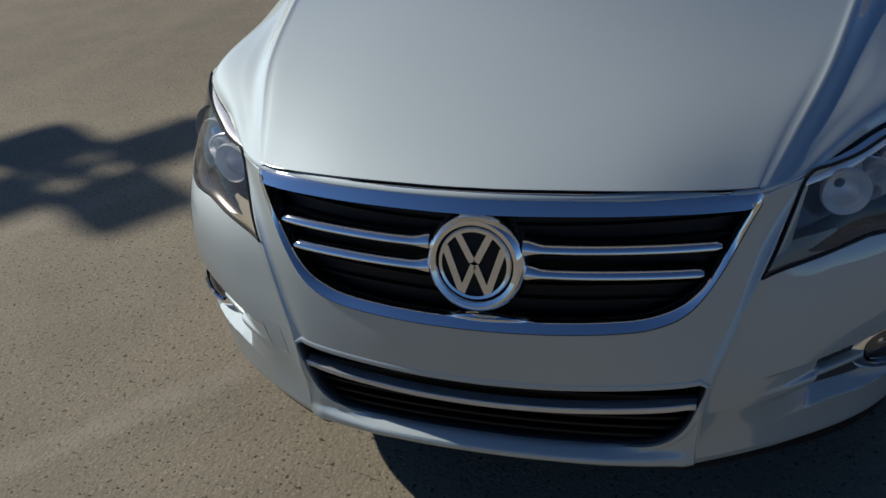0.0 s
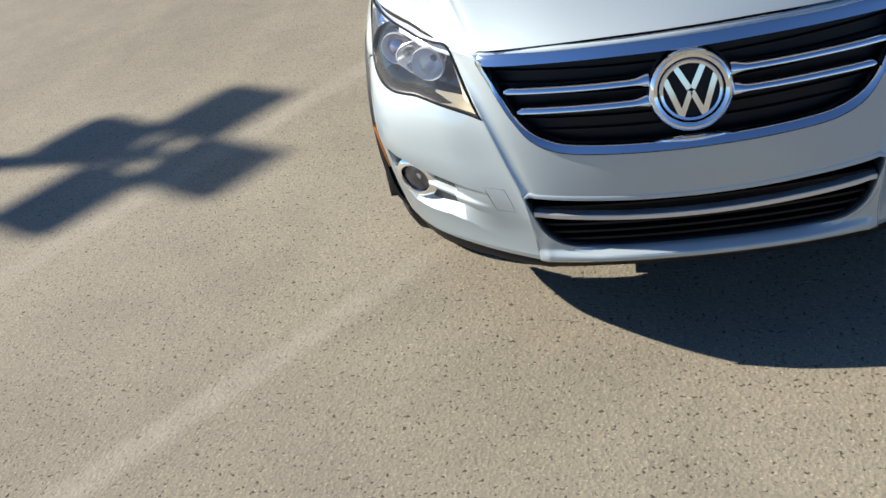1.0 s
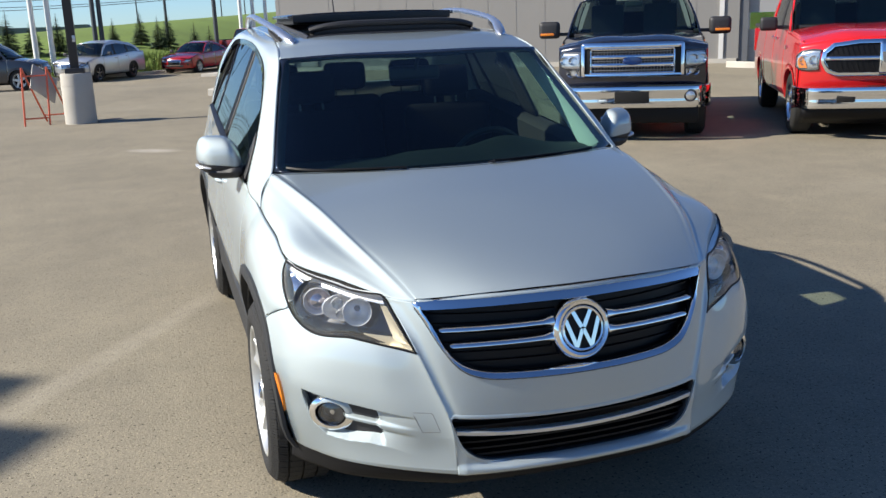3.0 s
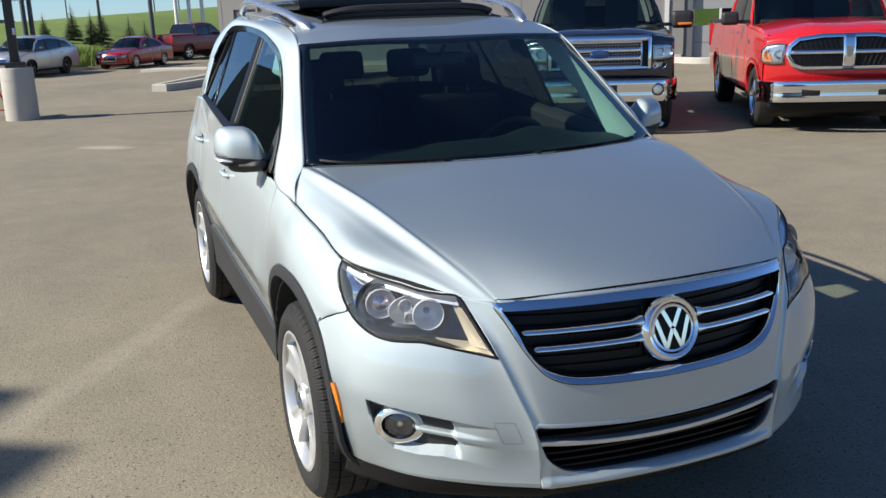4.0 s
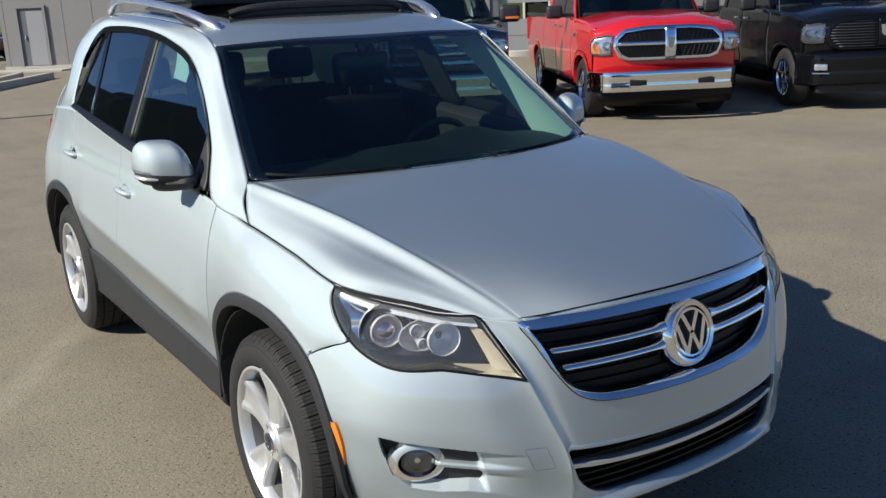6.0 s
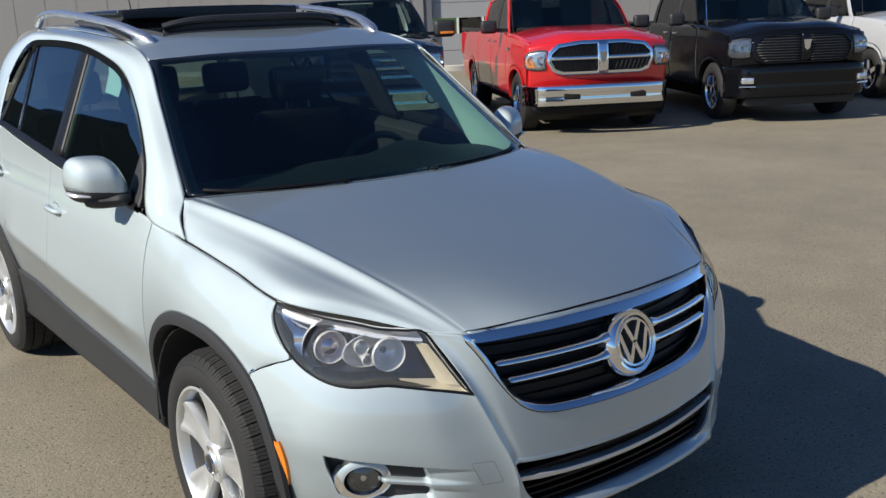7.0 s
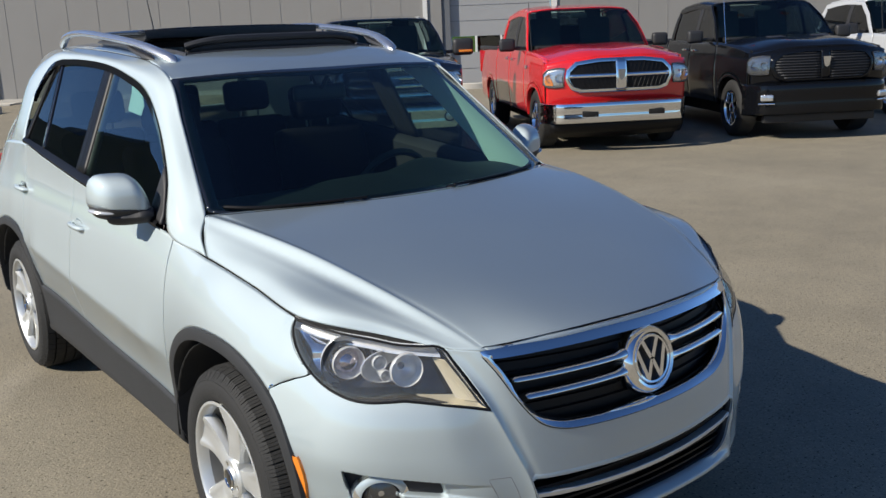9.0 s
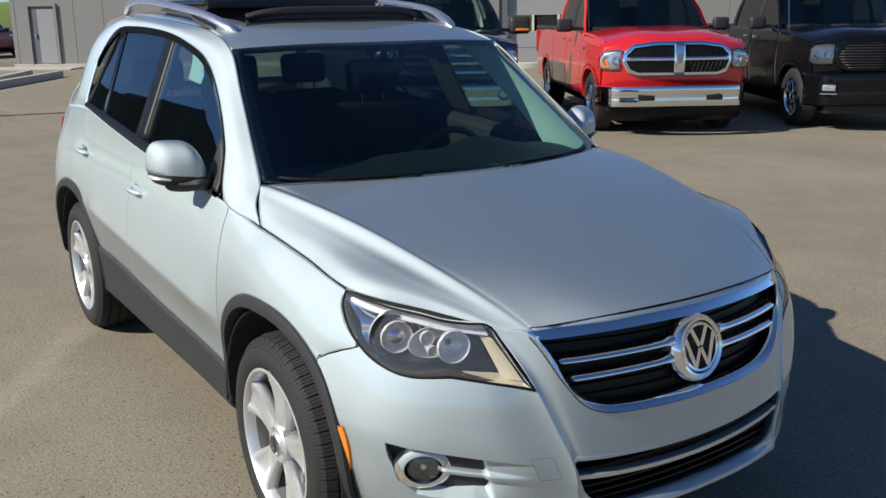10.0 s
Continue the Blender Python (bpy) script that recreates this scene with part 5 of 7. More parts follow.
# paper tag behind the right front window
_bm = prism([(-0.05, -0.07), (0.035, -0.075), (0.05, -0.02), (0.03, 0.05), (-0.01, 0.055), (-0.02, 0.09), (-0.04, 0.09), (-0.035, 0.03)], 0.004)
_bm.transform(pose(-0.628, 2.12, 1.445, 0, 14, -62) @ Matrix.Scale(0.80, 4))
tagged(part("paper_tag", _bm, material("pale_green_paper", (0.66, 0.86, 0.84), rough=0.6, var=0.05, scale=20), smooth=0), "pale green paper tag hanging behind a car window", "tag")


# wipers and aerial
def on_screen(x, row, lift):
    """A place on the windscreen at the half-way line x, row steps above its foot."""
    r0, r1 = _wf[int(row)], _wf[min(int(row) + 1, len(_wf) - 1)]
    f = row - int(row)
    p = np.array([np.interp(x, r[:, 0], r[:, k]) for r, k in ((r0, 1), (r0, 2))]) * (1 - f) + np.array([np.interp(x, r[:, 0], r[:, k]) for r, k in ((r1, 1), (r1, 2))]) * f
    return (x, p[0] - lift * 0.5, p[1] + lift * 0.85)


def wiper(x0, x1, x2):
    """A wiper lying along the foot of the windscreen, from its hub x0 to the blade's end x2."""
    arm = [on_screen(mix(x0, x1, f), 0.1 + 0.35 * f, 0.030 - 0.012 * f) for f in np.linspace(0, 1, 12)]
    w = part("wiper", tube(arm, 0.006, 6, flat=0.7), PIANO, suv, "black windscreen wiper")
    part("wiper_hub", lathe([(-0.02, 0.018), (0.018, 0.017), (0.022, 0.010), (0.022, 0.0005)], 16, axis="z", at=on_screen(x0, 0.2, -0.002)), PIANO, w)
    part("wiper_blade", tube([on_screen(mix(mix(x0, x1, 0.25), x2, f), 0.35 + 0.25 * f, 0.012) for f in np.linspace(0, 1, 14)], 0.007, 6), PIANO, w)


wiper(-0.26, -0.55, -0.69)
wiper(0.10, 0.42, 0.60)
aerial = part("aerial", tube([(0.0, 3.55, 1.655), (0.0, 3.62, 1.85), (0.0, 3.68, 2.04)], [0.006, 0.004, 0.003], 6), BLACK, suv, "thin black roof aerial")

# ---- ground, kerbs, building, far bank ----
def asphalt_material():
    m = bpy.data.materials.new("worn_asphalt")
    nt, bs = link_nodes(m)
    put(bs, Roughness=0.88)
    bs.inputs["Specular IOR Level"].default_value = 0.35
    N, Lk = nt.nodes.new, nt.links.new
    co = N("ShaderNodeTexCoord")

    def noise_at(scale, detail=4.0, rough=0.55):
        n = N("ShaderNodeTexNoise")
        put(n, Scale=scale, Detail=detail, Roughness=rough)
        Lk(co.outputs["Object"], n.inputs["Vector"])
        return n.outputs["Fac"]

    def ramp(src, stops):
        r = N("ShaderNodeValToRGB")
        while len(r.color_ramp.elements) < len(stops):
            r.color_ramp.elements.new(0.5)
        for e, (p, c) in zip(r.color_ramp.elements, stops):
            e.position, e.color = p, (*c, 1)
        Lk(src, r.inputs[0])
        return r.outputs["Color"]

    def blend(kind, fac, a, b):
        x = N("ShaderNodeMix")
        x.data_type, x.blend_type = "RGBA", kind
        if isinstance(fac, float):
            x.inputs[0].default_value = fac
        else:
            Lk(fac, x.inputs[0])
        Lk(a, x.inputs[6]), Lk(b, x.inputs[7])
        return x.outputs[2]

    base = ramp(noise_at(0.35, 6.0), [(0.30, (0.209, 0.184, 0.136)), (0.55, (0.245, 0.215, 0.158)), (0.75, (0.279, 0.247, 0.184))])
    blotch = ramp(noise_at(2.6, 5.0), [(0.30, (0.88, 0.88, 0.89)), (0.60, (1.0, 1.0, 1.0)), (0.80, (1.06, 1.06, 1.04))])
    col = blend("MULTIPLY", 1.0, base, blotch)
    vor = N("ShaderNodeTexVoronoi")
    put(vor, Scale=95.0)
    Lk(co.outputs["Object"], vor.inputs["Vector"])
    stones = ramp(vor.outputs["Color"], [(0.0, (0.62, 0.60, 0.58)), (0.45, (0.95, 0.95, 0.95)), (0.80, (1.15, 1.13, 1.09)), (1.0, (1.5, 1.46, 1.38))])
    col = blend("MULTIPLY", 0.38, col, stones)
    hole = N("ShaderNodeTexVoronoi")
    put(hole, Scale=26.0)
    Lk(co.outputs["Object"], hole.inputs["Vector"])
    many = ramp(noise_at(1.3, 3.0), [(0.42, (0.0, 0.0, 0.0)), (0.58, (1, 1, 1))])
    dots = ramp(hole.outputs["Distance"], [(0.055, (0.25, 0.23, 0.21)), (0.11, (1, 1, 1))])
    col = blend("MULTIPLY", many, col, dots)
    pits = ramp(noise_at(60.0, 2.2, 0.6), [(0.342, (0.12, 0.11, 0.10)), (0.376, (1, 1, 1))])
    col = blend("MULTIPLY", 0.80, col, pits)
    grit = ramp(noise_at(120.0, 1.0), [(0.62, (1, 1, 1)), (0.70, (1.5, 1.47, 1.4))])
    col = blend("MULTIPLY", 1.0, col, grit)
    # pale dusty wheel tracks along the lot and old tyre marks
    mp = N("ShaderNodeMapping")
    mp.inputs["Rotation"].default_value = (0, 0, radians(-62))
    mp.inputs["Scale"].default_value = (1.0, 0.06, 1.0)
    Lk(co.outputs["Object"], mp.inputs["Vector"])
    sn = N("ShaderNodeTexNoise")
    put(sn, Scale=1.1, Detail=3.0)
    Lk(mp.outputs[0], sn.inputs["Vector"])
    tracks = ramp(sn.outputs["Fac"], [(0.35, (0.95, 0.95, 0.96)), (0.60, (1.0, 1.0, 1.0)), (0.72, (1.08, 1.08, 1.06))])
    col = blend("MULTIPLY", 1.0, col, tracks)
    # two worn pale painted lines
    sx = N("ShaderNodeSeparateXYZ")
    Lk(co.outputs["Object"], sx.inputs[0])

    def calc(op, a, b=None, c=None):
        n = N("ShaderNodeMath")
        n.operation, n.use_clamp = op, False
        for k, q in enumerate((a, b, c)):
            if q is None:
                continue
            if isinstance(q, (int, float)):
                n.inputs[k].default_value = q
            else:
                Lk(q, n.inputs[k])
        return n.outputs[0]

    worn = calc("MULTIPLY_ADD", noise_at(9.0, 6.0, 0.75), 2.4, -0.55)
    worn = calc("MAXIMUM", worn, 0.0)
    reach = calc("MULTIPLY", calc("MINIMUM", calc("MAXIMUM", calc("MULTIPLY_ADD", sx.outputs[0], -1.6, -0.9), 0.0), 1.0), calc("MINIMUM", calc("MAXIMUM", calc("MULTIPLY_ADD", sx.outputs[0], 0.7, 3.2), 0.0), 1.0))
    for x0, y0, deg, wide, much in ((-1.18, 0.23, 49.5, 0.085, 0.42), (-1.40, 2.72, 57.0, 0.11, 0.30)):
        nx, ny = -math.sin(radians(deg)), math.cos(radians(deg))
        d = calc("ADD", calc("MULTIPLY", sx.outputs[0], nx), calc("MULTIPLY_ADD", sx.outputs[1], ny, -(x0 * nx + y0 * ny)))
        edge = calc("MULTIPLY", calc("MAXIMUM", calc("SUBTRACT", 1.0, calc("DIVIDE", calc("ABSOLUTE", d), wide)), 0.0), 1.6)
        m1 = calc("MINIMUM", calc("MULTIPLY", calc("MINIMUM", edge, 1.0), calc("MULTIPLY", calc("MULTIPLY", worn, much), reach)), 1.0)
        pale = N("ShaderNodeRGB")
        pale.outputs[0].default_value = (0.40, 0.36, 0.29, 1)
        col = blend("MIX", m1, col, pale.outputs[0])
    # a dusty pale smear
    ex, ey = calc("ADD", sx.outputs[0], 1.22), calc("ADD", sx.outputs[1], -11.3)
    ea = calc("ADD", calc("MULTIPLY", ex, 0.8 / 0.50), calc("MULTIPLY", ey, -0.6 / 0.50))
    eb = calc("ADD", calc("MULTIPLY", ex, 0.6 / 0.22), calc("MULTIPLY", ey, 0.8 / 0.22))
    em = calc("MAXIMUM", calc("SUBTRACT", 1.0, calc("ADD", calc("MULTIPLY", ea, ea), calc("MULTIPLY", eb, eb))), 0.0)
    dust = N("ShaderNodeRGB")
    dust.outputs[0].default_value = (0.46, 0.42, 0.36, 1)
    col = blend("MIX", calc("MINIMUM", calc("MULTIPLY", em, calc("MULTIPLY", worn, 0.9)), 0.8), col, dust.outputs[0])
    Lk(col, bs.inputs["Base Color"])
    bump = N("ShaderNodeBump")
    put(bump, Strength=0.42, Distance=0.006)
    add = N("ShaderNodeMath")
    add.operation = "MULTIPLY_ADD"
    add.inputs[1].default_value = 0.6
    Lk(vor.outputs["Distance"], add.inputs[0])
    Lk(noise_at(60.0, 4.0, 0.7), add.inputs[2])
    Lk(add.outputs[0], bump.inputs["Height"])
    Lk(bump.outputs["Normal"], bs.inputs["Normal"])
    return m


ASPHALT = asphalt_material()
CONCRETE = material("concrete", (0.46, 0.43, 0.375), rough=0.85, var=0.10, scale=3, grain=0.10, grain_scale=70, bump=0.2, bump_scale=90)
WALL = material("grey_metal_wall", (0.235, 0.225, 0.21), rough=0.55, var=0.05, scale=0.8, grain=0.02)
WALL_TRIM = material("pale_trim", (0.62, 0.61, 0.58), rough=0.5, var=0.05)
DOOR_GREY = material("grey_door_paint", (0.30, 0.30, 0.30), rough=0.5, var=0.04, scale=2)
# the door grey again, darkened for shade in recess, reveal and grooves
DOOR_SHADE = material("shaded_door_grey", (0.12, 0.125, 0.135), rough=0.5, var=0.05, scale=2)
GRASS = material("grass_bank", (0.128, 0.190, 0.032), rough=0.95, var=0.35, scale=0.25, grain=0.25, grain_scale=6, bump=0.6, bump_scale=5)
WEEDS = material("tall_weeds", (0.165, 0.235, 0.050), rough=0.95, var=0.3, scale=1.2, grain=0.3, grain_scale=20)

# one sheet for the ground, out to the horizon, with the far bank rising in it
FWD, ACR = np.array((0.566, 0.824)), np.array((0.824, -0.566))


def kerb_y(x):
    """The line of the kerb between street and grass."""
    return np.interp(x, [-900, -60, -16, -10, -6, -3.3, -0.9, 1.2, 3, 6, 12, 30, 900], [30, 30, 37.5, 40.8, 42.7, 43.9, 44.9, 47.8, 52.0, 57.5, 63.0, 66.0, 66.0])


def bank_z(x, y):
    """Height of the ground: flat lot, then a grassy rise far behind."""
    d = np.clip((y - np.interp(x, [-1, 3], [27.0, 33.0])) / 10.0, 0, 1)
    f = np.clip((y - kerb_y(x)) / 23.0, 0, 1)
    h = 2.02 + 0.056 * np.clip(x + 10, -18, 50)
    return -0.45 * d * d * (3 - 2 * d) + h * (1 - (1 - f) ** 1.7)


def ground_patch(xs, ys, zfun):
    g = np.array([[(x, y, float(zfun(x, y))) for y in ys(x)] for x in xs])
    return face_out(sheet(g), (0, 0, 1))


_xs = np.concatenate([[-900, -400, -150, -80], np.linspace(-50, -12, 9), np.linspace(-10, 14, 25), np.linspace(18, 60, 9), [90, 160, 400, 900]])
_ys = np.concatenate([[-900, -300, -100, -40], np.linspace(-25, 24, 13), np.linspace(25, 30, 6)])
tagged(part("ground", ground_patch(_xs, lambda x: np.concatenate([_ys, np.linspace(30, kerb_y(x), 20)[1:]]) if kerb_y(x) > 30 else np.concatenate([_ys, np.full(19, 30.0)]), bank_z), ASPHALT), "worn grey-brown asphalt of a parking lot", "ground", kind="structure")
_ys2 = np.concatenate([np.linspace(0, 30, 34), [50, 80, 200, 800]])
tagged(part("grass_bank", ground_patch(_xs, lambda x: kerb_y(x) + _ys2, lambda x, y: bank_z(x, y) + 0.02 * (y > kerb_y(x) + 0.1)), GRASS), "green grassy bank behind the street", "grass", kind="structure")


def kerb(points, closed=False, width=0.16, height=0.15, foot=0.0):
    p = np.array(points, float)
    n = len(p)
    rows = []
    for i in range(n):
        a, b = p[(i - 1) % n if closed else max(i - 1, 0)], p[(i + 1) % n if closed else min(i + 1, n - 1)]
        d = (b - a) / np.linalg.norm(b - a)
        m = np.array((-d[1], d[0])) * width * 0.5
        q = [(*(p[i] + m), -0.02), (*(p[i] + m), height - 0.02), (*(p[i] + m * 0.8), height), (*(p[i] - m * 0.8), height), (*(p[i] - m), height - 0.02), (*(p[i] - m), -0.02)]
        rows.append([(a, b, c + foot) for a, b, c in q])
    if closed:
        rows.append(rows[0])
    bm = sheet(np.array(rows))
    bmesh.ops.remove_doubles(bm, verts=bm.verts, dist=1e-4)
    return bm


tagged(part("kerb", kerb([(x, float(kerb_y(x)) - 0.05) for x in np.linspace(-60, 30, 120)], foot=-0.45), CONCRETE, smooth=30), "pale concrete kerb along the grass", "kerb", kind="structure")
_isl = [(3.6, 26.2), (2.72, 24.75), (1.50, 22.80), (0.75, 21.72), (0.46, 21.50), (0.32, 21.62), (0.42, 21.95), (1.25, 23.55), (2.42, 26.0), (3.0, 27.3)]
tagged(part("kerb_island", kerb(even([(a, b, 0) for a, b in _isl], 40)[:, :2], width=0.20, height=0.17), CONCRETE, smooth=30), "pale concrete kerb of a pointed traffic island", "kerb")
_isl2 = [(17.2, 20.6), (16.2, 19.9), (15.2, 20.2), (14.9, 21.2)]
tagged(part("kerb_island", kerb(even([(a, b, 0) for a, b in _isl2], 24)[:, :2], width=0.20, height=0.17), CONCRETE, smooth=30), "pale concrete kerb island by the bay", "kerb")


def on_wall(s, out, z):
    """A place along the building's front: s metres from its corner, out in front of it."""
    p = np.array((3.9, 31.3)) + ACR * s - FWD * out
    return (p[0], p[1], z)


YAW = math.degrees(math.atan2(-0.566, 0.824))


def wall_box(s0, s1, out, deep, z0, z1, bevel=0.0):
    bm = box(s1 - s0, deep, z1 - z0, bevel)
    x, y, z = on_wall((s0 + s1) / 2, out - deep / 2, (z0 + z1) / 2)
    bm.transform(pose(x, y, z, 0, 0, YAW))
    return bm


H = 7.0
wall = tagged(part("wall_north", wall_box(-0.62, 15.05, 0.0, 0.35, 0.14, H), WALL, smooth=0), "grey ribbed metal wall of a service building", "wall", kind="structure")
tagged(part("wall_north_b", wall_box(18.6, 48.0, 0.0, 0.35, 0.14, H), WALL, smooth=0), "grey ribbed metal wall of a service building", "wall", kind="structure")
tagged(part("wall_north_c", wall_box(15.05, 18.6, -0.0, 0.35, 4.2, H), WALL, smooth=0), "grey metal wall above the bay door", "wall", kind="structure")
_bm = box(0.35, 22, H - 0.14)
_x, _y, _z = on_wall(-0.445, -11.35, (H + 0.14) / 2)
_bm.transform(pose(_x, _y, _z, 0, 0, YAW))
tagged(part("wall_west", _bm, WALL, smooth=0), "grey metal end wall", "wall", kind="structure")
tagged(part("roof_slab", wall_box(-0.7, 48.2, 0.08, 22.5, H, H + 0.25), WALL_TRIM, smooth=0), "flat roof with a pale edge", "roof", kind="structure")
tagged(part("footing", wall_box(-0.66, 15.0, 0.05, 0.45, -0.05, 0.14), CONCRETE, smooth=0), "pale concrete footing", "footing", kind="structure")
tagged(part("footing_b", wall_box(18.65, 48.0, 0.05, 0.45, -0.05, 0.14), CONCRETE, smooth=0), "pale concrete footing", "footing", kind="structure")
for _k in range(51):
    _s0 = -0.5 + 0.95 * _k
    if 14.2 < _s0 < 18.8 or -0.2 < _s0 < 0.95:
        continue
    part("rib", wall_box(_s0 - 0.016, _s0 + 0.016, 0.007, 0.03, 0.16, H - 0.02), WALL, wall, smooth=0)

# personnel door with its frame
# shaded part as a dark slab, sunlit leaf in the paler grey
door = tagged(part("door_1", wall_box(-0.02, 0.80, 0.012, 0.05, 0.14, 1.95), DOOR_SHADE, smooth=0), "grey steel door, painted dark where shaded and pale where lit", "door", kind="structure")
part("door_leaf", wall_box(0.24, 0.78, 0.03, 0.03, 0.16, 1.86), DOOR_GREY, door, smooth=0)
for _a, _b in ((-0.10, -0.02), (0.80, 0.88)):
    part("door_frame", wall_box(_a, _b, 0.06, 0.09, 0.14, 2.02), WALL, door, smooth=0)
part("door_frame", wall_box(-0.10, 0.88, 0.062, 0.09, 1.95, 2.03), WALL, door, smooth=0)
part("door_handle", wall_box(0.14, 0.17, 0.07, 0.06, 0.95, 1.12, 0.01), CHROME, door)
tagged(part("pavement", wall_box(-3.2, 1.6, 1.1, 1.02, -0.05, 0.045), CONCRETE, smooth=0), "pale concrete apron before the door", "pavement", kind="structure")

# overhead door of the bay
bay = tagged(part("door_2", wall_box(15.30, 18.55, -0.20, 0.06, 1.50, 4.2), DOOR_GREY, smooth=0), "grey overhead bay door with a row of panes", "door", kind="structure")
part("bay_reveal", wall_box(14.62, 15.32, -0.05, 0.30, 0.0, 4.2), DOOR_SHADE, bay, smooth=0)
part("bay_panel", wall_box(15.30, 18.55, -0.20, 0.06, 0.0, 1.00), DOOR_GREY, bay, smooth=0)
for _zz in (0.48, 1.98, 2.46, 2.94, 3.42):
    part("panel_groove", wall_box(15.30, 18.55, -0.194, 0.02, _zz, _zz + 0.015), DOOR_SHADE, bay, smooth=0)
for _k in range(4):
    _a = 15.30 + _k * 0.8125
    part("bay_post", wall_box(_a, _a + 0.07, -0.19, 0.07, 1.0, 1.5), WALL_TRIM, bay, smooth=0)
    part("bay_pane", wall_box(_a + 0.07, _a + 0.8125, -0.215, 0.01, 1.0, 1.5), PRIVACY_GLASS if _k else SIDE_GLASS, bay, smooth=0)
for _a, _b in ((14.46, 14.60), (18.58, 18.74)):
    tagged(part("trim", wall_box(_a, _b, 0.05, 0.08, 0.0, H), WALL_TRIM, smooth=0), "pale downpipe on the wall", "trim", kind="structure")
tagged(part("floor_inside", wall_box(14.0, 20.0, -0.4, 14, -0.03, 0.02), CONCRETE, smooth=0), "concrete floor inside the bay", "floor", kind="structure")

# a low grey strip of road and sheds on the skyline
_bm = prism([(-140, 0.0), (20, 0.0), (14, 2.2), (-6, 2.7), (-14, 2.7), (-14.5, 3.3), (-19, 3.3), (-19.5, 2.9), (-34, 3.0), (-35, 3.6), (-44, 3.6), (-45, 3.0), (-140, 3.3)], 8.0)
_bm.transform(Matrix.Translation((0, 260.0, 0)))
tagged(part("backdrop", _bm, material("far_grey_sheds", (0.17, 0.18, 0.18), rough=0.9, var=0.3, scale=0.08), smooth=0), "low grey far sheds and road on the skyline", "skyline", kind="structure")

# unseen block added for its reflection: only a dark outline in the side windows
silhouette_mat = material("dark_silhouette", (0.10, 0.095, 0.09), rough=0.8, var=0.1, scale=1.5)
_sky = [(-13, 0), (-13, 9), (-17, 10.8), (-18.2, 12.2), (-19.4, 12.9), (-20.2, 13.8), (-20.9, 13.4), (-22.2, 13.3), (-24, 12.8), (-24.6, 13.0), (-26.5, 12.3), (-29, 12.0), (-32, 10.5), (-54, 9.5), (-54, 0)]
_bm = prism([(x * 1.45, z and (z - 9) * 1.25 + 12.3) for x, z in _sky[::-1]], 10.0)
_bm.transform(Matrix.Translation((0, 78.0, 0.5)))
tagged(part("reflection_silhouette", _bm, silhouette_mat, smooth=0), "unseen dark stepped shape added for the side windows to mirror", "building")

# ---- other vehicles ----
RED = material("red_paint", (0.56, 0.014, 0.017), rough=0.22, coat=1.0, var=0.03, scale=2)
MAROON = material("dark_red_paint", (0.15, 0.006, 0.009), rough=0.35, coat=0.5, var=0.03, scale=2)
NAVY = material("dark_blue_paint", (0.010, 0.013, 0.026), rough=0.16, coat=1.0, var=0.05, scale=2)
BLACK_PAINT = material("black_paint", (0.004, 0.0045, 0.006), rough=0.12, coat=0.15, var=0.05, scale=2, spec=0.25)
STREET_RED = material("street_red_paint", (0.32, 0.008, 0.014), rough=0.25, coat=1.0, var=0.03, scale=2)
WHITE = material("silver_white_paint", (0.42, 0.43, 0.45), rough=0.25, coat=1.0, var=0.02, scale=2)
GREY_PAINT = material("dark_grey_paint", (0.034, 0.035, 0.042), rough=0.25, coat=1.0, var=0.04, scale=2)
PALE_SILVER = material("pale_silver_paint", (0.58, 0.60, 0.63), rough=0.3, metal=0.7, coat=0.6, var=0.03, scale=2)
CLEAR_LAMP = material("lamp_reflector", (0.60, 0.61, 0.62), rough=0.25, metal=0.75, coat=1.0, var=0.35, scale=16)
SMOKED_LAMP = material("smoked_lamp_reflector", (0.13, 0.135, 0.14), rough=0.2, metal=0.6, coat=1.0, var=0.45, scale=14)
RED_LAMP = material("red_lamp_plastic", (0.40, 0.012, 0.012), rough=0.2, coat=1.0, var=0.1, scale=20)
SEAT_GREY = material("grey_seat_cloth", (0.07, 0.07, 0.072), rough=0.9, var=0.15, scale=12)


def small_wheel(parent, s, x, y, r, rim, alloy, spokes=5, width=0.26):
    w = new("wheel")
    w.parent = parent
    w.location = (x * s, y, r)
    prof = [(-0.004, rim), (0.012, rim + 0.03), (0.010, r - 0.05), (-0.02, r - 0.006), (-0.04, r), (-width + 0.04, r), (-width + 0.01, r - 0.03), (-width, rim)]
    part("tyre", lathe(prof, 40, side=s), TYRE, w, "black tyre")
    part("rim", lathe([(0.004, rim + 0.002), (0.0, rim - 0.014), (-0.05, rim - 0.03), (-0.17, rim - 0.04)], 40, side=s), alloy, w, "bright alloy rim")
    part("wheel_back", lathe([(-0.11, 0.001), (-0.11, rim - 0.02)], 24, side=s), DARK, w)
    for k in range(spokes):
        a0 = 2 * math.pi * k / spokes + 0.2
        rows = []
        for f in np.linspace(0, 1, 6):
            rad = mix(0.05, rim - 0.008, f)
            half = mix(0.045, 0.040, f) / rad
            rows.append([((-0.014 - 0.02 * (1 - f) * 0 - 0.02 * (abs(q) > 0.9)) * s, math.cos(a0 + q * half) * rad, math.sin(a0 + q * half) * rad) for q in (-1, -0.8, 0, 0.8, 1)])
        part("spoke", face_out(sheet(np.array(rows)), (s, 0, 0)), alloy, w, solid=0.03)
    part("hub", lathe([(-0.05, 0.075), (-0.012, 0.07), (-0.004, 0.05), (0.0, 0.001)], 20, side=s), alloy, w)


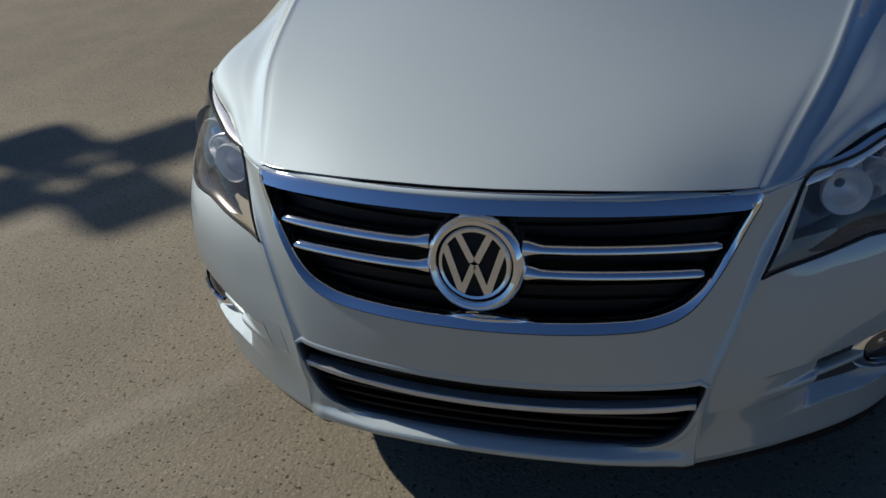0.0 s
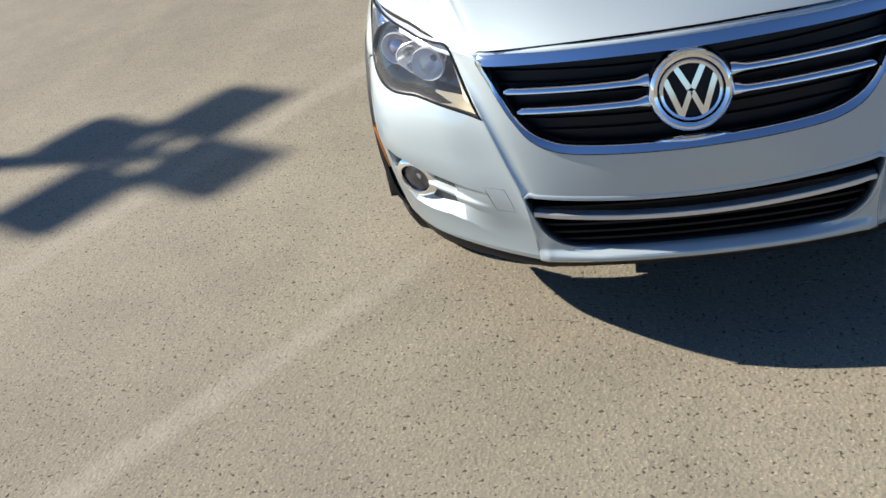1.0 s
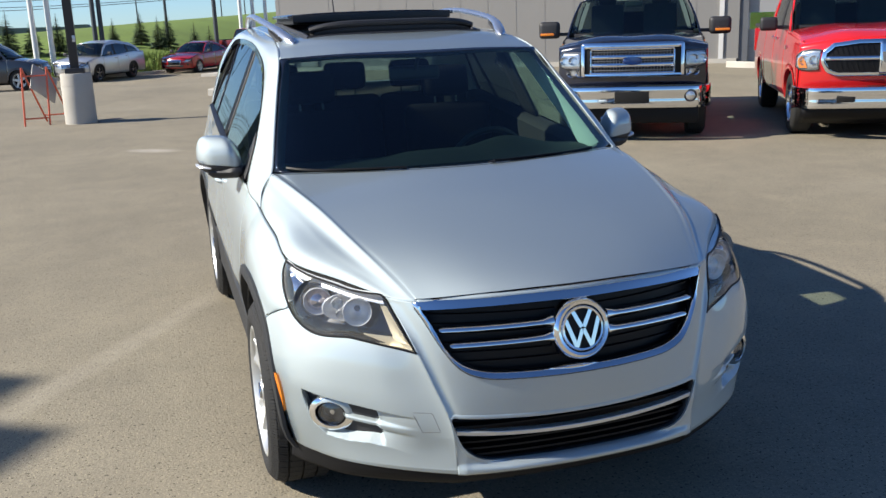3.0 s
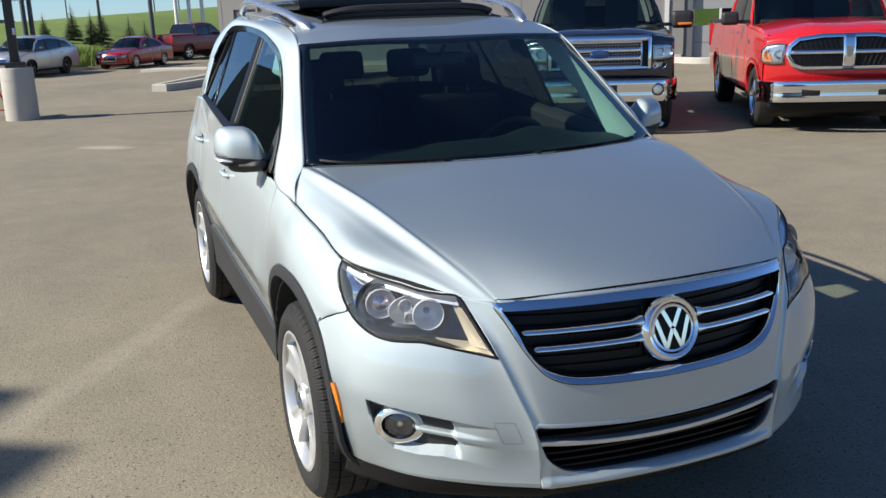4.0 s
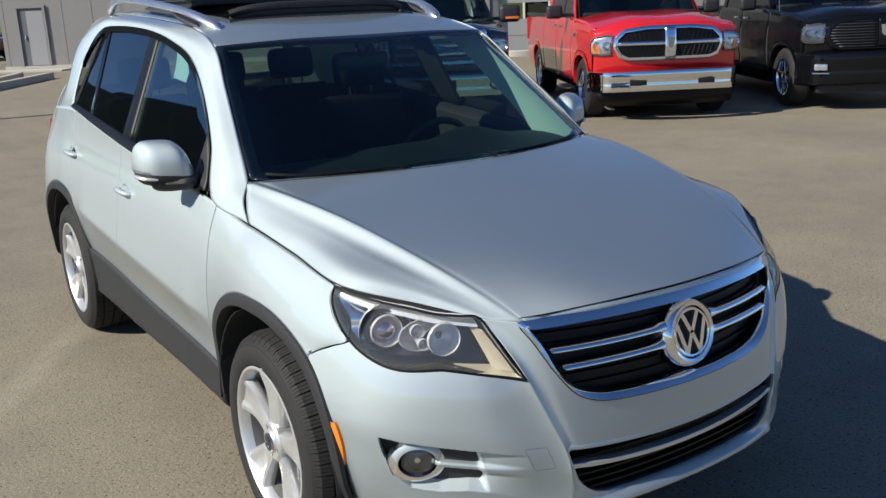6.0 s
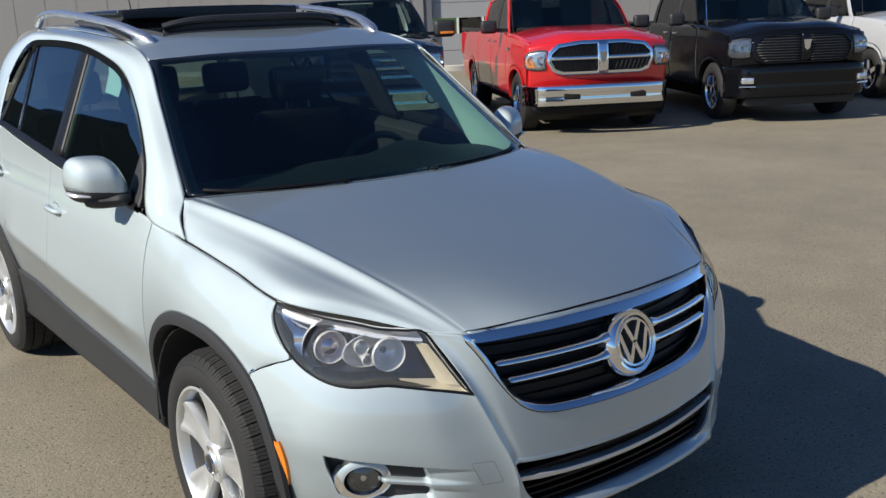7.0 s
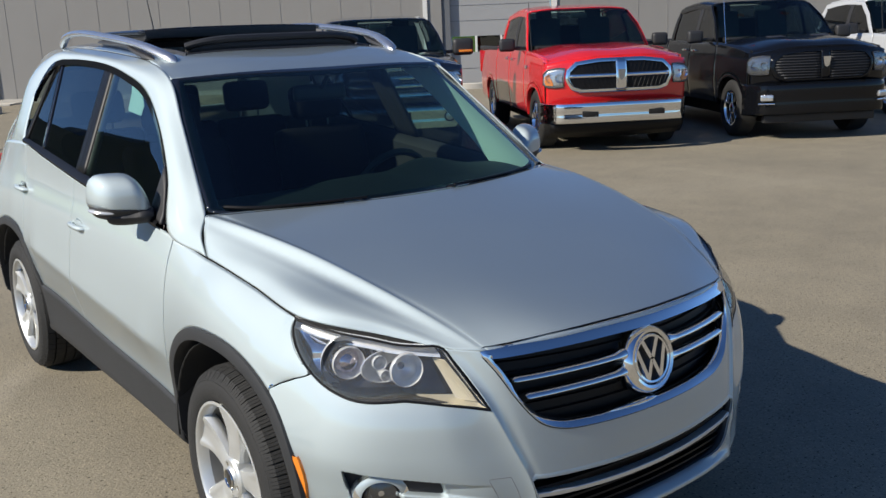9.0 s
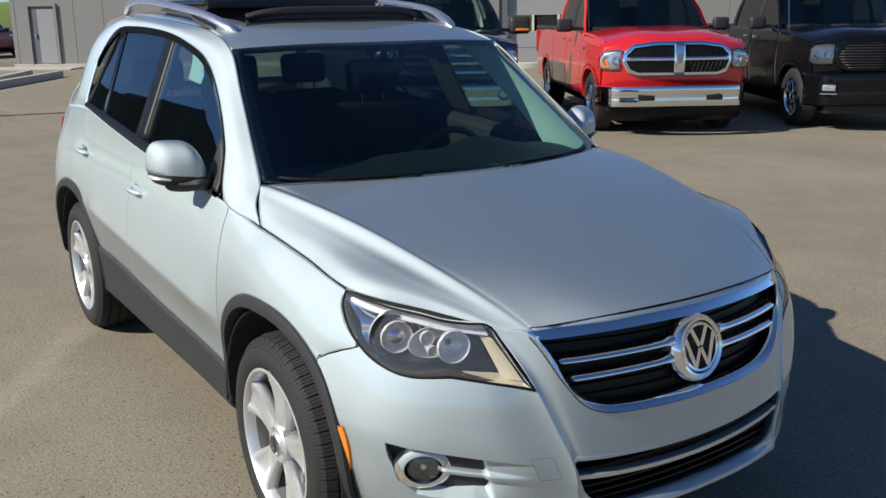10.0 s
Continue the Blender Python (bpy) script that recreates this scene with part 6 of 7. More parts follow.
def vehicle(name, label, category, at, paint, v, group=""):
    """A car or pickup from a table of its main lines; front at y = 0, facing -y."""
    car = thing(name, label, category, group)
    W, L = v["half"], v["length"]
    arches = [(v["axles"][0], v["arch"]), (v["axles"][1], v["arch"])]
    plan = lambda y: herm([0, 0.30, 0.75, 1.5, L - 0.9, L], [v.get("plan", (0.82, 0.93))[0], v.get("plan", (0.82, 0.93))[1], 0.985, 1.0, 1.0, v.get("tail_in", 0.96)], y).reshape(np.shape(y))
    tops = v["top"]
    top = lambda y: herm([a for a, b in tops], [b for a, b in tops], y).reshape(np.shape(y))
    zl = v["low"]

    def half(y, z):
        y, z = np.broadcast_arrays(np.asarray(y, float), np.asarray(z, float))
        t = (z - zl) / (top(y) - zl)
        return W * plan(y) * (1 - 0.055 * np.clip(t - 0.45, 0, 1) ** 2 * 3.0 - 0.035 * np.clip(0.30 - t, 0, 1) * 3)

    def low(y):
        y = np.asarray(y, float)
        z = np.full(y.shape, zl)
        for c, a in arches:
            q = 1 - np.abs((y - c) / a) ** 2.3
            z = np.maximum(z, np.where(q > 0, v["r"] + a * 0.96 * np.maximum(q, 0) ** (1 / 2.3), zl))
        return np.where(y < arches[0][0] - arches[0][1] * 0.86, np.maximum(z, v.get("front_low", zl)), z)

    def skin(y0, y1, ny, nz, out=0.0, zb=None, zt=None):
        s, t = np.meshgrid(np.linspace(0, 1, ny), np.linspace(0, 1, nz), indexing="ij")
        y = mix(y0, y1, s)
        z = mix(low(y) if zb is None else zb(y), top(y) if zt is None else zt(y), t)
        return np.stack([half(y, z) + out, y, z], -1)

    f0 = v.get("front_y", 0.30)
    cuts = v["doors"]
    edges = [f0] + cuts + [L]
    names = v.get("panels", ["front_wing", "front_door", "rear_door", "rear_quarter"])
    for nm, a, b in zip(names, edges, edges[1:]):
        both(nm, skin(a + 0.004, b - 0.004, max(10, int((b - a) * 26)), 12), paint, car, (1, 0, 0), solid=0.01)
    g = skin(f0, L - 0.02, 60, 4)
    g[..., 0] -= 0.02
    both("inner_shell", g, DARK, car, (1, 0, 0))
    for c, a in arches:
        th = np.linspace(0.04, np.pi - 0.04, 24)
        ring = []
        for gr, o in ((0.0, 0.004), (-0.02, 0.012), (-0.045, 0.006), (-0.05, -0.05)):
            cy, cz = np.cos(th), np.sin(th)
            y, z = c + (a + gr) * np.sign(cy) * np.abs(cy) ** 0.87, v["r"] + (a * 0.96 + gr) * np.sign(cz) * np.abs(cz) ** 0.87
            ring.append(np.stack([half(y, np.maximum(z, zl)) + o, y, z], -1))
        both("arch_lip", np.stack(ring, 1), v.get("arch_mat", paint), car, (1, 0, 0))
        for s in (-1, 1):
            t2 = np.linspace(0, np.pi, 14)
            gg = np.stack([np.stack([np.full(14, uu), c + a * 0.98 * np.cos(t2), v["r"] + a * 0.94 * np.sin(t2)], -1) for uu in (W * 0.96, W * 0.5)], 1)
            part("wheel_liner", face_out(sheet(gg, s), (0, 0, -1)), DARK, car)
    for s in (-1, 1):
        for c in v["axles"]:
            small_wheel(car, s, W * 0.965, c, v["r"], v["rim"], v.get("wheel_mat", ALLOY), v.get("spokes", 5))
    part("underbody", box(W * 1.5, L - 0.8, 0.18, 0.03, at=(0, L / 2, zl + 0.02)), DARK, car)
    if v["r"] > 0.38:
        part("chassis", box(W * 1.25, L - 1.3, 0.20, 0.03, at=(0, L / 2 - 0.1, zl - 0.15)), DARK, car)
    # bonnet
    h = v["hood"]  # rows of (y, z middle, z shoulder)
    rows = []
    for i, (y, zc, zs) in enumerate(h):
        back = v.get("edge_back", 0.0) * (1, 0.5, 0.1, 0)[i]
        e = float(half(y + back, top(y + back)))
        rows.append([(0, y - v.get("bow", 0.06) * 0.5, zc), (e * 0.45, y - v.get("bow", 0.06) * 0.3, mix(zc, zs, 0.12) + v.get("bulge", 0.0) * min(i, 1)), (e * 0.80, y + 0.5 * back, mix(zc, zs, 0.55)), (e, y + 0.02 + back, zs)])
    hn = net(rows, 24, 14)
    hf = np.concatenate([(hn * (-1, 1, 1))[:, :0:-1], hn], 1)
    part("bonnet", face_out(sheet(hf), (0, 0, 1)), paint, car, solid=0.02)
    # nose
    y0, bow = v["nose_y"], v["nose_bow"]
    zt = h[0][1]

    def nose(x, z):
        a = np.abs(x) / (W * 0.93)
        return y0 + bow * a**2.6 + v.get("nose_lean", 0.10) * np.clip((z - v["nose_mid"]) / max(zt - v["nose_mid"], 0.01), -1, 1) ** 2 * 0.5

    def nose_grid(x0, x1, z0, z1, nx, nz, out=0.0, warp=None):
        x, t = np.meshgrid(np.linspace(x0, x1, nx), np.linspace(0, 1, nz), indexing="ij")
        z = mix(z0(x) if callable(z0) else z0, z1(x) if callable(z1) else z1, t)
        return np.stack([x, nose(x, z) - out, z], -1)

    zn = lambda x: np.interp(np.abs(x) / (W * 0.93), [0, 0.45, 0.8, 1], [zt - 0.004, mix(zt, h[0][2], 0.12) - 0.004, mix(zt, h[0][2], 0.55) - 0.005, h[0][2] - 0.008])
    part("nose", face_out(sheet(nose_grid(-W * 0.955, W * 0.955, v["nose_low"], zn, 60, 12)), (0, -1, 0)), paint, car, solid=0.02)
    xl = np.linspace(-W * 0.955, W * 0.955, 40)
    lip = [np.stack([xl, nose(xl, zn(xl)) + d, zn(xl) + u], -1) for d, u in ((0.0, 0.0), (0.05, 0.012), (0.22, 0.02))]
    part("nose_lip", face_out(sheet(np.stack(lip, 1)), (0, 0, 1)), paint, car)
    # greenhouse
    (wy0, wz0), (wy1, wz1), (ry, rz), (by, bz) = v["glass"]  # windscreen base and top, roof end, rear glass base
    wb, wt = v["glass_half"]
    scr = net([[(0, wy0 - 0.14, wz0), (wb * 0.55, wy0 - 0.10, wz0), (wb * 0.97, wy0 + 0.03, wz0)], [(0, mix(wy0, wy1, 0.5) - 0.10, mix(wz0, wz1, 0.53)), (mix(wb, wt, 0.5) * 0.55, mix(wy0, wy1, 0.5) - 0.07, mix(wz0, wz1, 0.53)), (mix(wb, wt, 0.5) * 0.97, mix(wy0, wy1, 0.5), mix(wz0, wz1, 0.52))], [(0, wy1 - 0.06, wz1 + 0.01), (wt * 0.55, wy1 - 0.045, wz1 + 0.008), (wt * 0.95, wy1, wz1 - 0.02)]], 10, 8)
    sf = np.concatenate([(scr * (-1, 1, 1))[:, :0:-1], scr], 1)
    part("windscreen", face_out(sheet(sf), (0, -1, 1)), WINDSHIELD, car)
    part("cowl", box(wb * 1.8, 0.16, 0.03, 0.01, at=(0, wy0 - 0.05, wz0 - 0.03)), BLACK, car)
    mid = mix(wy1, ry, 0.45)
    rn = net([[(0, wy1 - 0.06, wz1 + 0.012), (wt * 0.55, wy1 - 0.045, wz1 + 0.010), (wt * 0.92, wy1 - 0.01, wz1 - 0.008), (wt, wy1 + 0.02, wz1 - 0.035)], [(0, mid, v["roof"]), (wt * 0.55, mid, v["roof"] - 0.004), (wt * 0.92, mid, v["roof"] - 0.028), (wt * 1.01, mid, v["roof"] - 0.075)], [(0, ry, rz), (wt * 0.55, ry, rz - 0.004), (wt * 0.92, ry - 0.01, rz - 0.022), (wt, ry - 0.02, rz - 0.06)]], 16, 12)
    rf = np.concatenate([(rn * (-1, 1, 1))[:, :0:-1], rn], 1)
    part("roof", face_out(sheet(rf), (0, 0, 1)), paint, car, solid=0.03)
    part("rear_screen", face_out(sheet(np.array([[(x * wt * 0.93, ry, rz - 0.04) for x in (-1, 0, 1)], [(x * wb * 0.93, by, bz) for x in (-1, 0, 1)]])), (0, 1, 0.3)), PRIVACY_GLASS, car)
    zr = lambda y: np.interp(y, [wy1, mid, ry], [wz1 - 0.03, v["roof"] - 0.07, rz - 0.055])
    zroof = v["roof"] - 0.07

    def side_half(y, z):
        """Half width of the cab's side above the belt."""
        y, z = np.broadcast_arrays(np.asarray(y, float), np.asarray(z, float))
        q = np.clip((z - (top(y) - 0.03)) / (zroof - (top(y) - 0.03)), 0, 1.1)
        return mix(wb + 0.030, wt + 0.012, q) + 0.020 * np.sin(np.pi * np.clip(q, 0, 1))

    rim = [(wy0 + 0.02, float(top(wy0)) - 0.02), (mix(wy0, wy1, 0.5) + 0.005, mix(wz0, wz1, 0.52)), (wy1 + 0.005, wz1 - 0.035), (mix(wy1, mid, 0.5), mix(wz1 - 0.035, v["roof"] - 0.075, 0.72)), (mid, v["roof"] - 0.075), (ry - 0.02, rz - 0.065), (mix(ry, by, 0.5), mix(rz - 0.05, bz, 0.5)), (by + 0.01, float(top(by)) - 0.02)]
    line = np.concatenate([np.linspace(p, q, 8, endpoint=False) for p, q in zip(rim, rim[1:])] + [np.array([rim[-1]])])
    tan = np.gradient(line, axis=0)
    inw = np.stack([tan[:, 1], -tan[:, 0]], 1) / np.linalg.norm(tan, axis=1)[:, None]
    wide = np.interp(np.arange(len(line)), [0, 16, 24, 36, 40, 48, 56], [0.075, 0.070, 0.075, 0.080, 0.11, 0.15, 0.17])
    for _ in range(3):
        inw[1:-1] = (inw[:-2] + inw[1:-1] + inw[2:]) / 3
    rows = [line + inw * (wide * f)[:, None] for f in (0.0, 0.08, 0.5, 0.92, 1.0)]
    frame_net = np.stack([np.stack([side_half(r[:, 0], r[:, 1]) + o, r[:, 0], r[:, 1]], -1) for r, o in zip(rows, (-0.020, 0.0, 0.006, 0.0, -0.022))], 1)
    upper = lambda y: np.interp(y, line[:, 0], line[:, 1])
    for s in (-1, 1):
        part("cab_side", face_out(sheet(frame_net, s), (s, 0, 0.2)), v.get("pillar_mat", paint), car)
        ys = [wy0 + 0.06] + list(v["pillars"][:-1]) + [by - 0.05]
        for k, (a, b) in enumerate(zip(ys, ys[1:])):
            gy = np.linspace(a, b, 14)
            gg = np.stack([np.stack([side_half(gy, mix(top(gy) - 0.03, np.maximum(upper(gy) - 0.02, top(gy) - 0.028), q)) - 0.014, gy, mix(top(gy) - 0.03, np.maximum(upper(gy) - 0.02, top(gy) - 0.028), q)], -1) for q in (0, 0.25, 0.5, 0.75, 1)], 1)
            part("side_window", face_out(sheet(gg, s), (s, 0, 0.2)), v.get("side_glass", PRIVACY_GLASS), car)
            part("belt_trim", tube([(s * (float(side_half(y, top(y))) + 0.004), y, float(top(y)) - 0.012) for y in gy], 0.012, 6), BLACK, car)
            if k:
                zz = np.linspace(float(top(a)) - 0.03, float(upper(a)) - 0.02, 8)
                strip = np.stack([np.stack([side_half(np.full(8, a + d), zz) + o, np.full(8, a + d), zz], -1) for d, o in ((-0.055, -0.012), (-0.05, 0.0), (0.05, 0.0), (0.055, -0.012))], 1)
                part("door_pillar", face_out(sheet(strip, s), (s, 0, 0)), BLACK, car)
        # door mirror
        my, mz, ms = v["mirror"]
        mm = box(0.24 * ms, 0.11 * ms, 0.19 * ms, 0.05 * ms, segments=3, at=(s * (W + 0.17 * ms), my, mz))
        mo = part("door_mirror", mm, v.get("mirror_mat", BLACK), car, "door mirror")
        part("mirror_arm", box(0.22 * ms, 0.06, 0.05, 0.015, at=(s * (W - 0.0), my + 0.02, mz - 0.05 * ms)), BLACK, mo)
        for yd in v["handles"]:
            zz = float(top(yd)) - 0.13
            part("door_handle", box(0.03, 0.20, 0.03, 0.01, at=(s * (float(half(yd, zz)) + 0.012), yd, zz)), v.get("handle_mat", CHROME), car)
    part("dashboard", box(wb * 1.75, 0.35, 0.16, 0.05, at=(0, wy0 + 0.28, wz0 - 0.09)), DASH, car)
    for x in (-0.40, 0.40):
        b = box(0.50, 0.14, 0.66, 0.05, turn=pose(0, 0, 0, -12, 0, 0), at=(x, wy1 + 0.50, wz0 + 0.06))
        se = part("seat", b, SEAT_GREY, car)
        part("headrest", box(0.26, 0.09, 0.18, 0.04, turn=pose(0, 0, 0, -8, 0, 0), at=(x, wy1 + 0.60, wz0 + 0.42)), SEAT_GREY, se)
    part("rear_bench", box(1.25, 0.16, 0.55, 0.05, at=(0, mix(wy1, ry, 0.80), wz0 + 0.0)), SEAT_GREY, car)
    part("rear_view_mirror", box(0.26, 0.04, 0.08, 0.02, at=(0, wy1 - 0.05, wz1 - 0.10)), BLACK, car)
    # tail
    if v.get("bed"):
        b0 = v["bed"]
        part("cab_back", box(W * 1.75, 0.06, bz - 0.5, 0.02, at=(0, b0 - 0.03, (bz + 0.5) / 2)), paint, car)
        part("bed_floor", box(W * 1.8, L - b0, 0.06, at=(0, (L + b0) / 2, 0.78)), DARK, car)
        for s in (-1, 1):
            part("bed_rail", box(0.10, L - b0, 0.06, 0.02, at=(s * (W - 0.075), (L + b0) / 2, float(top(L - 0.5)) - 0.01)), BLACK, car)
        tg = part("tailgate", box(W * 1.80, 0.07, float(top(L)) - zl - 0.20, 0.02, at=(0, L - 0.02, (float(top(L)) + zl + 0.20) / 2)), paint, car)
        part("rear_bumper", box(W * 1.85, 0.16, 0.18, 0.04, at=(0, L + 0.06, zl + 0.08)), CHROME, car)
        for s in (-1, 1):
            part("tail_lamp", box(0.13, 0.08, 0.40, 0.02, at=(s * (W - 0.085), L + 0.005, float(top(L)) - 0.26)), RED_LAMP, car)
    else:
        rows = [[(x * W * 0.93, y - 0.06 * abs(x) ** 3, z) for x in (-1, -0.6, 0, 0.6, 1)] for y, z in v["tail"]]
        part("tail_skin", face_out(sheet(net(rows, 14, 20)), (0, 1, 0.3)), paint, car, solid=0.01)
        for s in (-1, 1):
            part("tail_lamp", box(0.12, 0.10, 0.18, 0.03, at=(s * W * 0.80, L - 0.07, float(top(L - 0.2)) - 0.16)), RED_LAMP, car)
    v["details"](car, v, nose, nose_grid, paint)
    car.matrix_world = at
    return car


def outline_ring(nose, pts, width, out, n=60, deep=0.05):
    """A raised frame along a closed (x, z) outline on a vehicle's nose."""
    p = np.array(pts, float)
    d = np.concatenate([[0], np.cumsum(np.linalg.norm(np.diff(np.vstack([p, p[:1]]), axis=0), axis=1))])
    s = np.linspace(0, d[-1], n, endpoint=False)
    pp = np.vstack([p, p[:1]])
    q = np.stack([np.interp(s, d, pp[:, k]) for k in (0, 1)], 1)
    tan = np.roll(q, -1, 0) - np.roll(q, 1, 0)
    nn = np.stack([-tan[:, 1], tan[:, 0]], 1)
    nn /= np.linalg.norm(nn, axis=1)[:, None] + 1e-9
    c = q.mean(0)
    nn *= np.sign(((c - q) * nn).sum(1))[:, None]
    rows = []
    for a, o in ((-0.002, -0.01), (0.0, out * 0.7), (width * 0.35, out), (width * 0.75, out * 0.9), (width, 0.0), (width, -deep)):
        k = q + nn * a
        rows.append(np.stack([k[:, 0], nose(k[:, 0], k[:, 1]) - o, k[:, 1]], 1))
    g = np.stack(rows, 1)
    return face_out(sheet(np.concatenate([g, g[:1]], 0)), (0, -1, 0))


def round_rect(x0, x1, z0, z1, r, n=6):
    pts = []
    for cx, cz, a0 in ((x1 - r, z1 - r, 0), (x0 + r, z1 - r, 90), (x0 + r, z0 + r, 180), (x1 - r, z0 + r, 270)):
        for k in range(n):
            a = radians(a0 + 90 * k / (n - 1))
            pts.append((cx + r * math.cos(a), cz + r * math.sin(a)))
    return pts


def nose_patch(nose, pts, out, cuts=5):
    """A patch with the outline pts (x, z) that follows a vehicle's nose."""
    bm = bmesh.new()
    bm.faces.new([bm.verts.new((x, 0, z)) for x, z in pts])
    bmesh.ops.triangulate(bm, faces=bm.faces)
    bmesh.ops.subdivide_edges(bm, edges=bm.edges, cuts=cuts, use_grid_fill=True)
    for q in bm.verts:
        q.co.y = float(nose(np.array(q.co.x), np.array(q.co.z))) - out
    return face_out(bm, (0, -1, 0))


def lamp_block(car, nose, s, pts, mat=CLEAR_LAMP, amber=True):
    """A headlamp from an outline: reflector, two round bowls, lens, amber corner."""
    q = [(x * s, z) for x, z in pts]
    c = np.mean(q, 0)
    lamp = part("headlamp", nose_patch(nose, q, 0.008), mat, car, "clear headlamp", solid=0.004)
    rim = [(x, float(nose(np.array(x), np.array(z))) - 0.014, z) for x, z in q]
    part("lamp_rim", tube(rim + rim[:1], 0.010, 6), BLACK, lamp)
    for dx in (-0.055, 0.06):
        y = float(nose(np.array(c[0] + dx), np.array(c[1])))
        part("lamp_bowl", lathe([(0.012, 0.020), (-0.012, 0.050), (-0.018, 0.056)], 20, axis="y", at=(c[0] + dx, y - 0.012, c[1])), CHROME, lamp)
    if amber:
        x1, zl, zh = max(abs(x) for x, z in pts), min(z for x, z in pts), max(z for x, z in pts)
        o = [(s * a, b) for a, b in ((x1 - 0.125, zl + 0.025), (x1 - 0.035, zl + 0.030), (x1 - 0.016, mix(zl, zh, 0.30)), (x1 - 0.020, mix(zl, zh, 0.58)), (x1 - 0.075, mix(zl, zh, 0.62)), (x1 - 0.105, mix(zl, zh, 0.35)))]
        part("amber_corner", nose_patch(nose, o, 0.022, 3), AMBER, lamp)
    part("lamp_lens", nose_patch(nose, q, 0.034), LENS, lamp)
    return lamp


def truck_bumper(car, nose, W, z0, z1, mat, out=0.10, holes=((-0.38, -0.16), (0.16, 0.38)), hole_z=(0.585, 0.655)):
    x = np.linspace(-W * 1.01, W * 1.01, 61)
    a = np.abs(x) / W
    rows = []
    for t, o in ((0.0, 0.02), (0.06, 0.085), (0.22, 0.10), (0.40, 0.085), (0.60, 0.09), (0.80, 0.105), (0.94, 0.09), (1.0, 0.02)):
        z = mix(z0, z1, t) - 0.02 * a**2
        rows.append(np.stack([x, nose(np.minimum(np.abs(x), W * 0.93), np.full(61, 0.7)) - out - o + 0.30 * np.clip((a - 0.78) / 0.23, 0, 1.05) ** 2.4, z], -1))
    b = part("front_bumper", face_out(sheet(np.stack(rows, 1)), (0, -1, 0)), mat, car, "front bumper", solid=0.02)
    for h0, h1 in holes:
        xm = (h0 + h1) / 2
        y = float(nose(np.array(abs(xm)), np.array(0.7))) - out - 0.094
        # black block on the bumper's face for the shade of an opening
        part("bumper_hole_shade", box(abs(h1 - h0), 0.03, hole_z[1] - hole_z[0], 0.012, at=(xm, y, sum(hole_z) / 2)), DARK, b)
    return b


RAM_GRILLE = [(-0.60, 1.205), (-0.30, 1.245), (0.30, 1.245), (0.60, 1.205), (0.715, 1.10), (0.735, 0.975), (0.665, 0.845), (0.54, 0.795), (-0.54, 0.795), (-0.665, 0.845), (-0.735, 0.975), (-0.715, 1.10)]
RAM_LAMP = [(0.755, 0.885), (0.86, 0.875), (0.965, 0.885), (1.005, 0.92), (1.000, 1.05), (0.95, 1.105), (0.82, 1.13), (0.735, 1.125), (0.765, 1.00)]


def red_front(car, v, nose, ng, paint):
    """Chrome cross grille, clear lamps, chrome bumper."""
    W = v["half"]
    gr = part("grille", outline_ring(nose, RAM_GRILLE, 0.062, 0.040, 90), CHROME, car, "chrome grille with a cross of bars over black mesh")
    part("grille_mesh", nose_patch(nose, [(x * 0.97, 1.02 + (z - 1.02) * 0.97) for x, z in RAM_GRILLE], 0.014), PIANO, gr)
    part("grille_bar", face_out(sheet(ng(-0.69, 0.69, 0.995, 1.042, 24, 3, 0.034)), (0, -1, 0)), CHROME, gr, solid=0.03)
    part("grille_post", face_out(sheet(ng(-0.070, 0.070, 0.81, 1.235, 5, 8, 0.042)), (0, -1, 0)), CHROME, gr, solid=0.03)
    part("grille_badge", prism([(-0.05, 0.07), (0.05, 0.07), (0.032, -0.04), (0, -0.07), (-0.032, -0.04)], 0.02, place=lambda p: Vector((p.x, p.y + float(nose(np.array(0.0), np.array(1.0))) - 0.062, p.z + 1.02))), BARREL, gr)
    for k in range(9):
        for s in (-1, 1):
            for za, zb in ((0.85, 0.985), (1.05, 1.19)):
                xa = s * (0.11 + k * 0.060)
                pt = [(xa, float(nose(np.array(xa), np.array(za))) - 0.020, za), (xa + s * 0.05, float(nose(np.array(xa), np.array(zb))) - 0.020, zb)]
                part("mesh_wire", tube(pt, 0.003, 4), PIANO, gr)
    for s in (-1, 1):
        lamp_block(car, nose, s, RAM_LAMP)
    b = truck_bumper(car, nose, W, 0.40, 0.690, CHROME, holes=((-0.56, -0.34), (0.34, 0.56)), hole_z=(0.49, 0.56))
    part("air_dam", face_out(sheet(np.stack([np.stack([np.linspace(-0.93, 0.93, 30), nose(np.linspace(-0.88, 0.88, 30), np.full(30, 0.7)) - 0.06 + d, np.full(30, z)], -1) for z, d in ((0.20, 0.14), (0.30, 0.04), (0.43, 0.0))], 1)), (0, -1, 0)), PIANO, car, solid=0.02)
    part("aerial", tube([(-W * 0.93, 1.30, 1.30), (-W * 0.94, 1.36, 1.66), (-W * 0.94, 1.42, 2.02)], 0.006, 5), BLACK, car)
    for s in (-1, 1):
        part("wing_badge", box(0.01, 0.20, 0.05, 0.004, at=(s * (float(W) * 0.992), 1.45, 1.12)), CHROME, car)


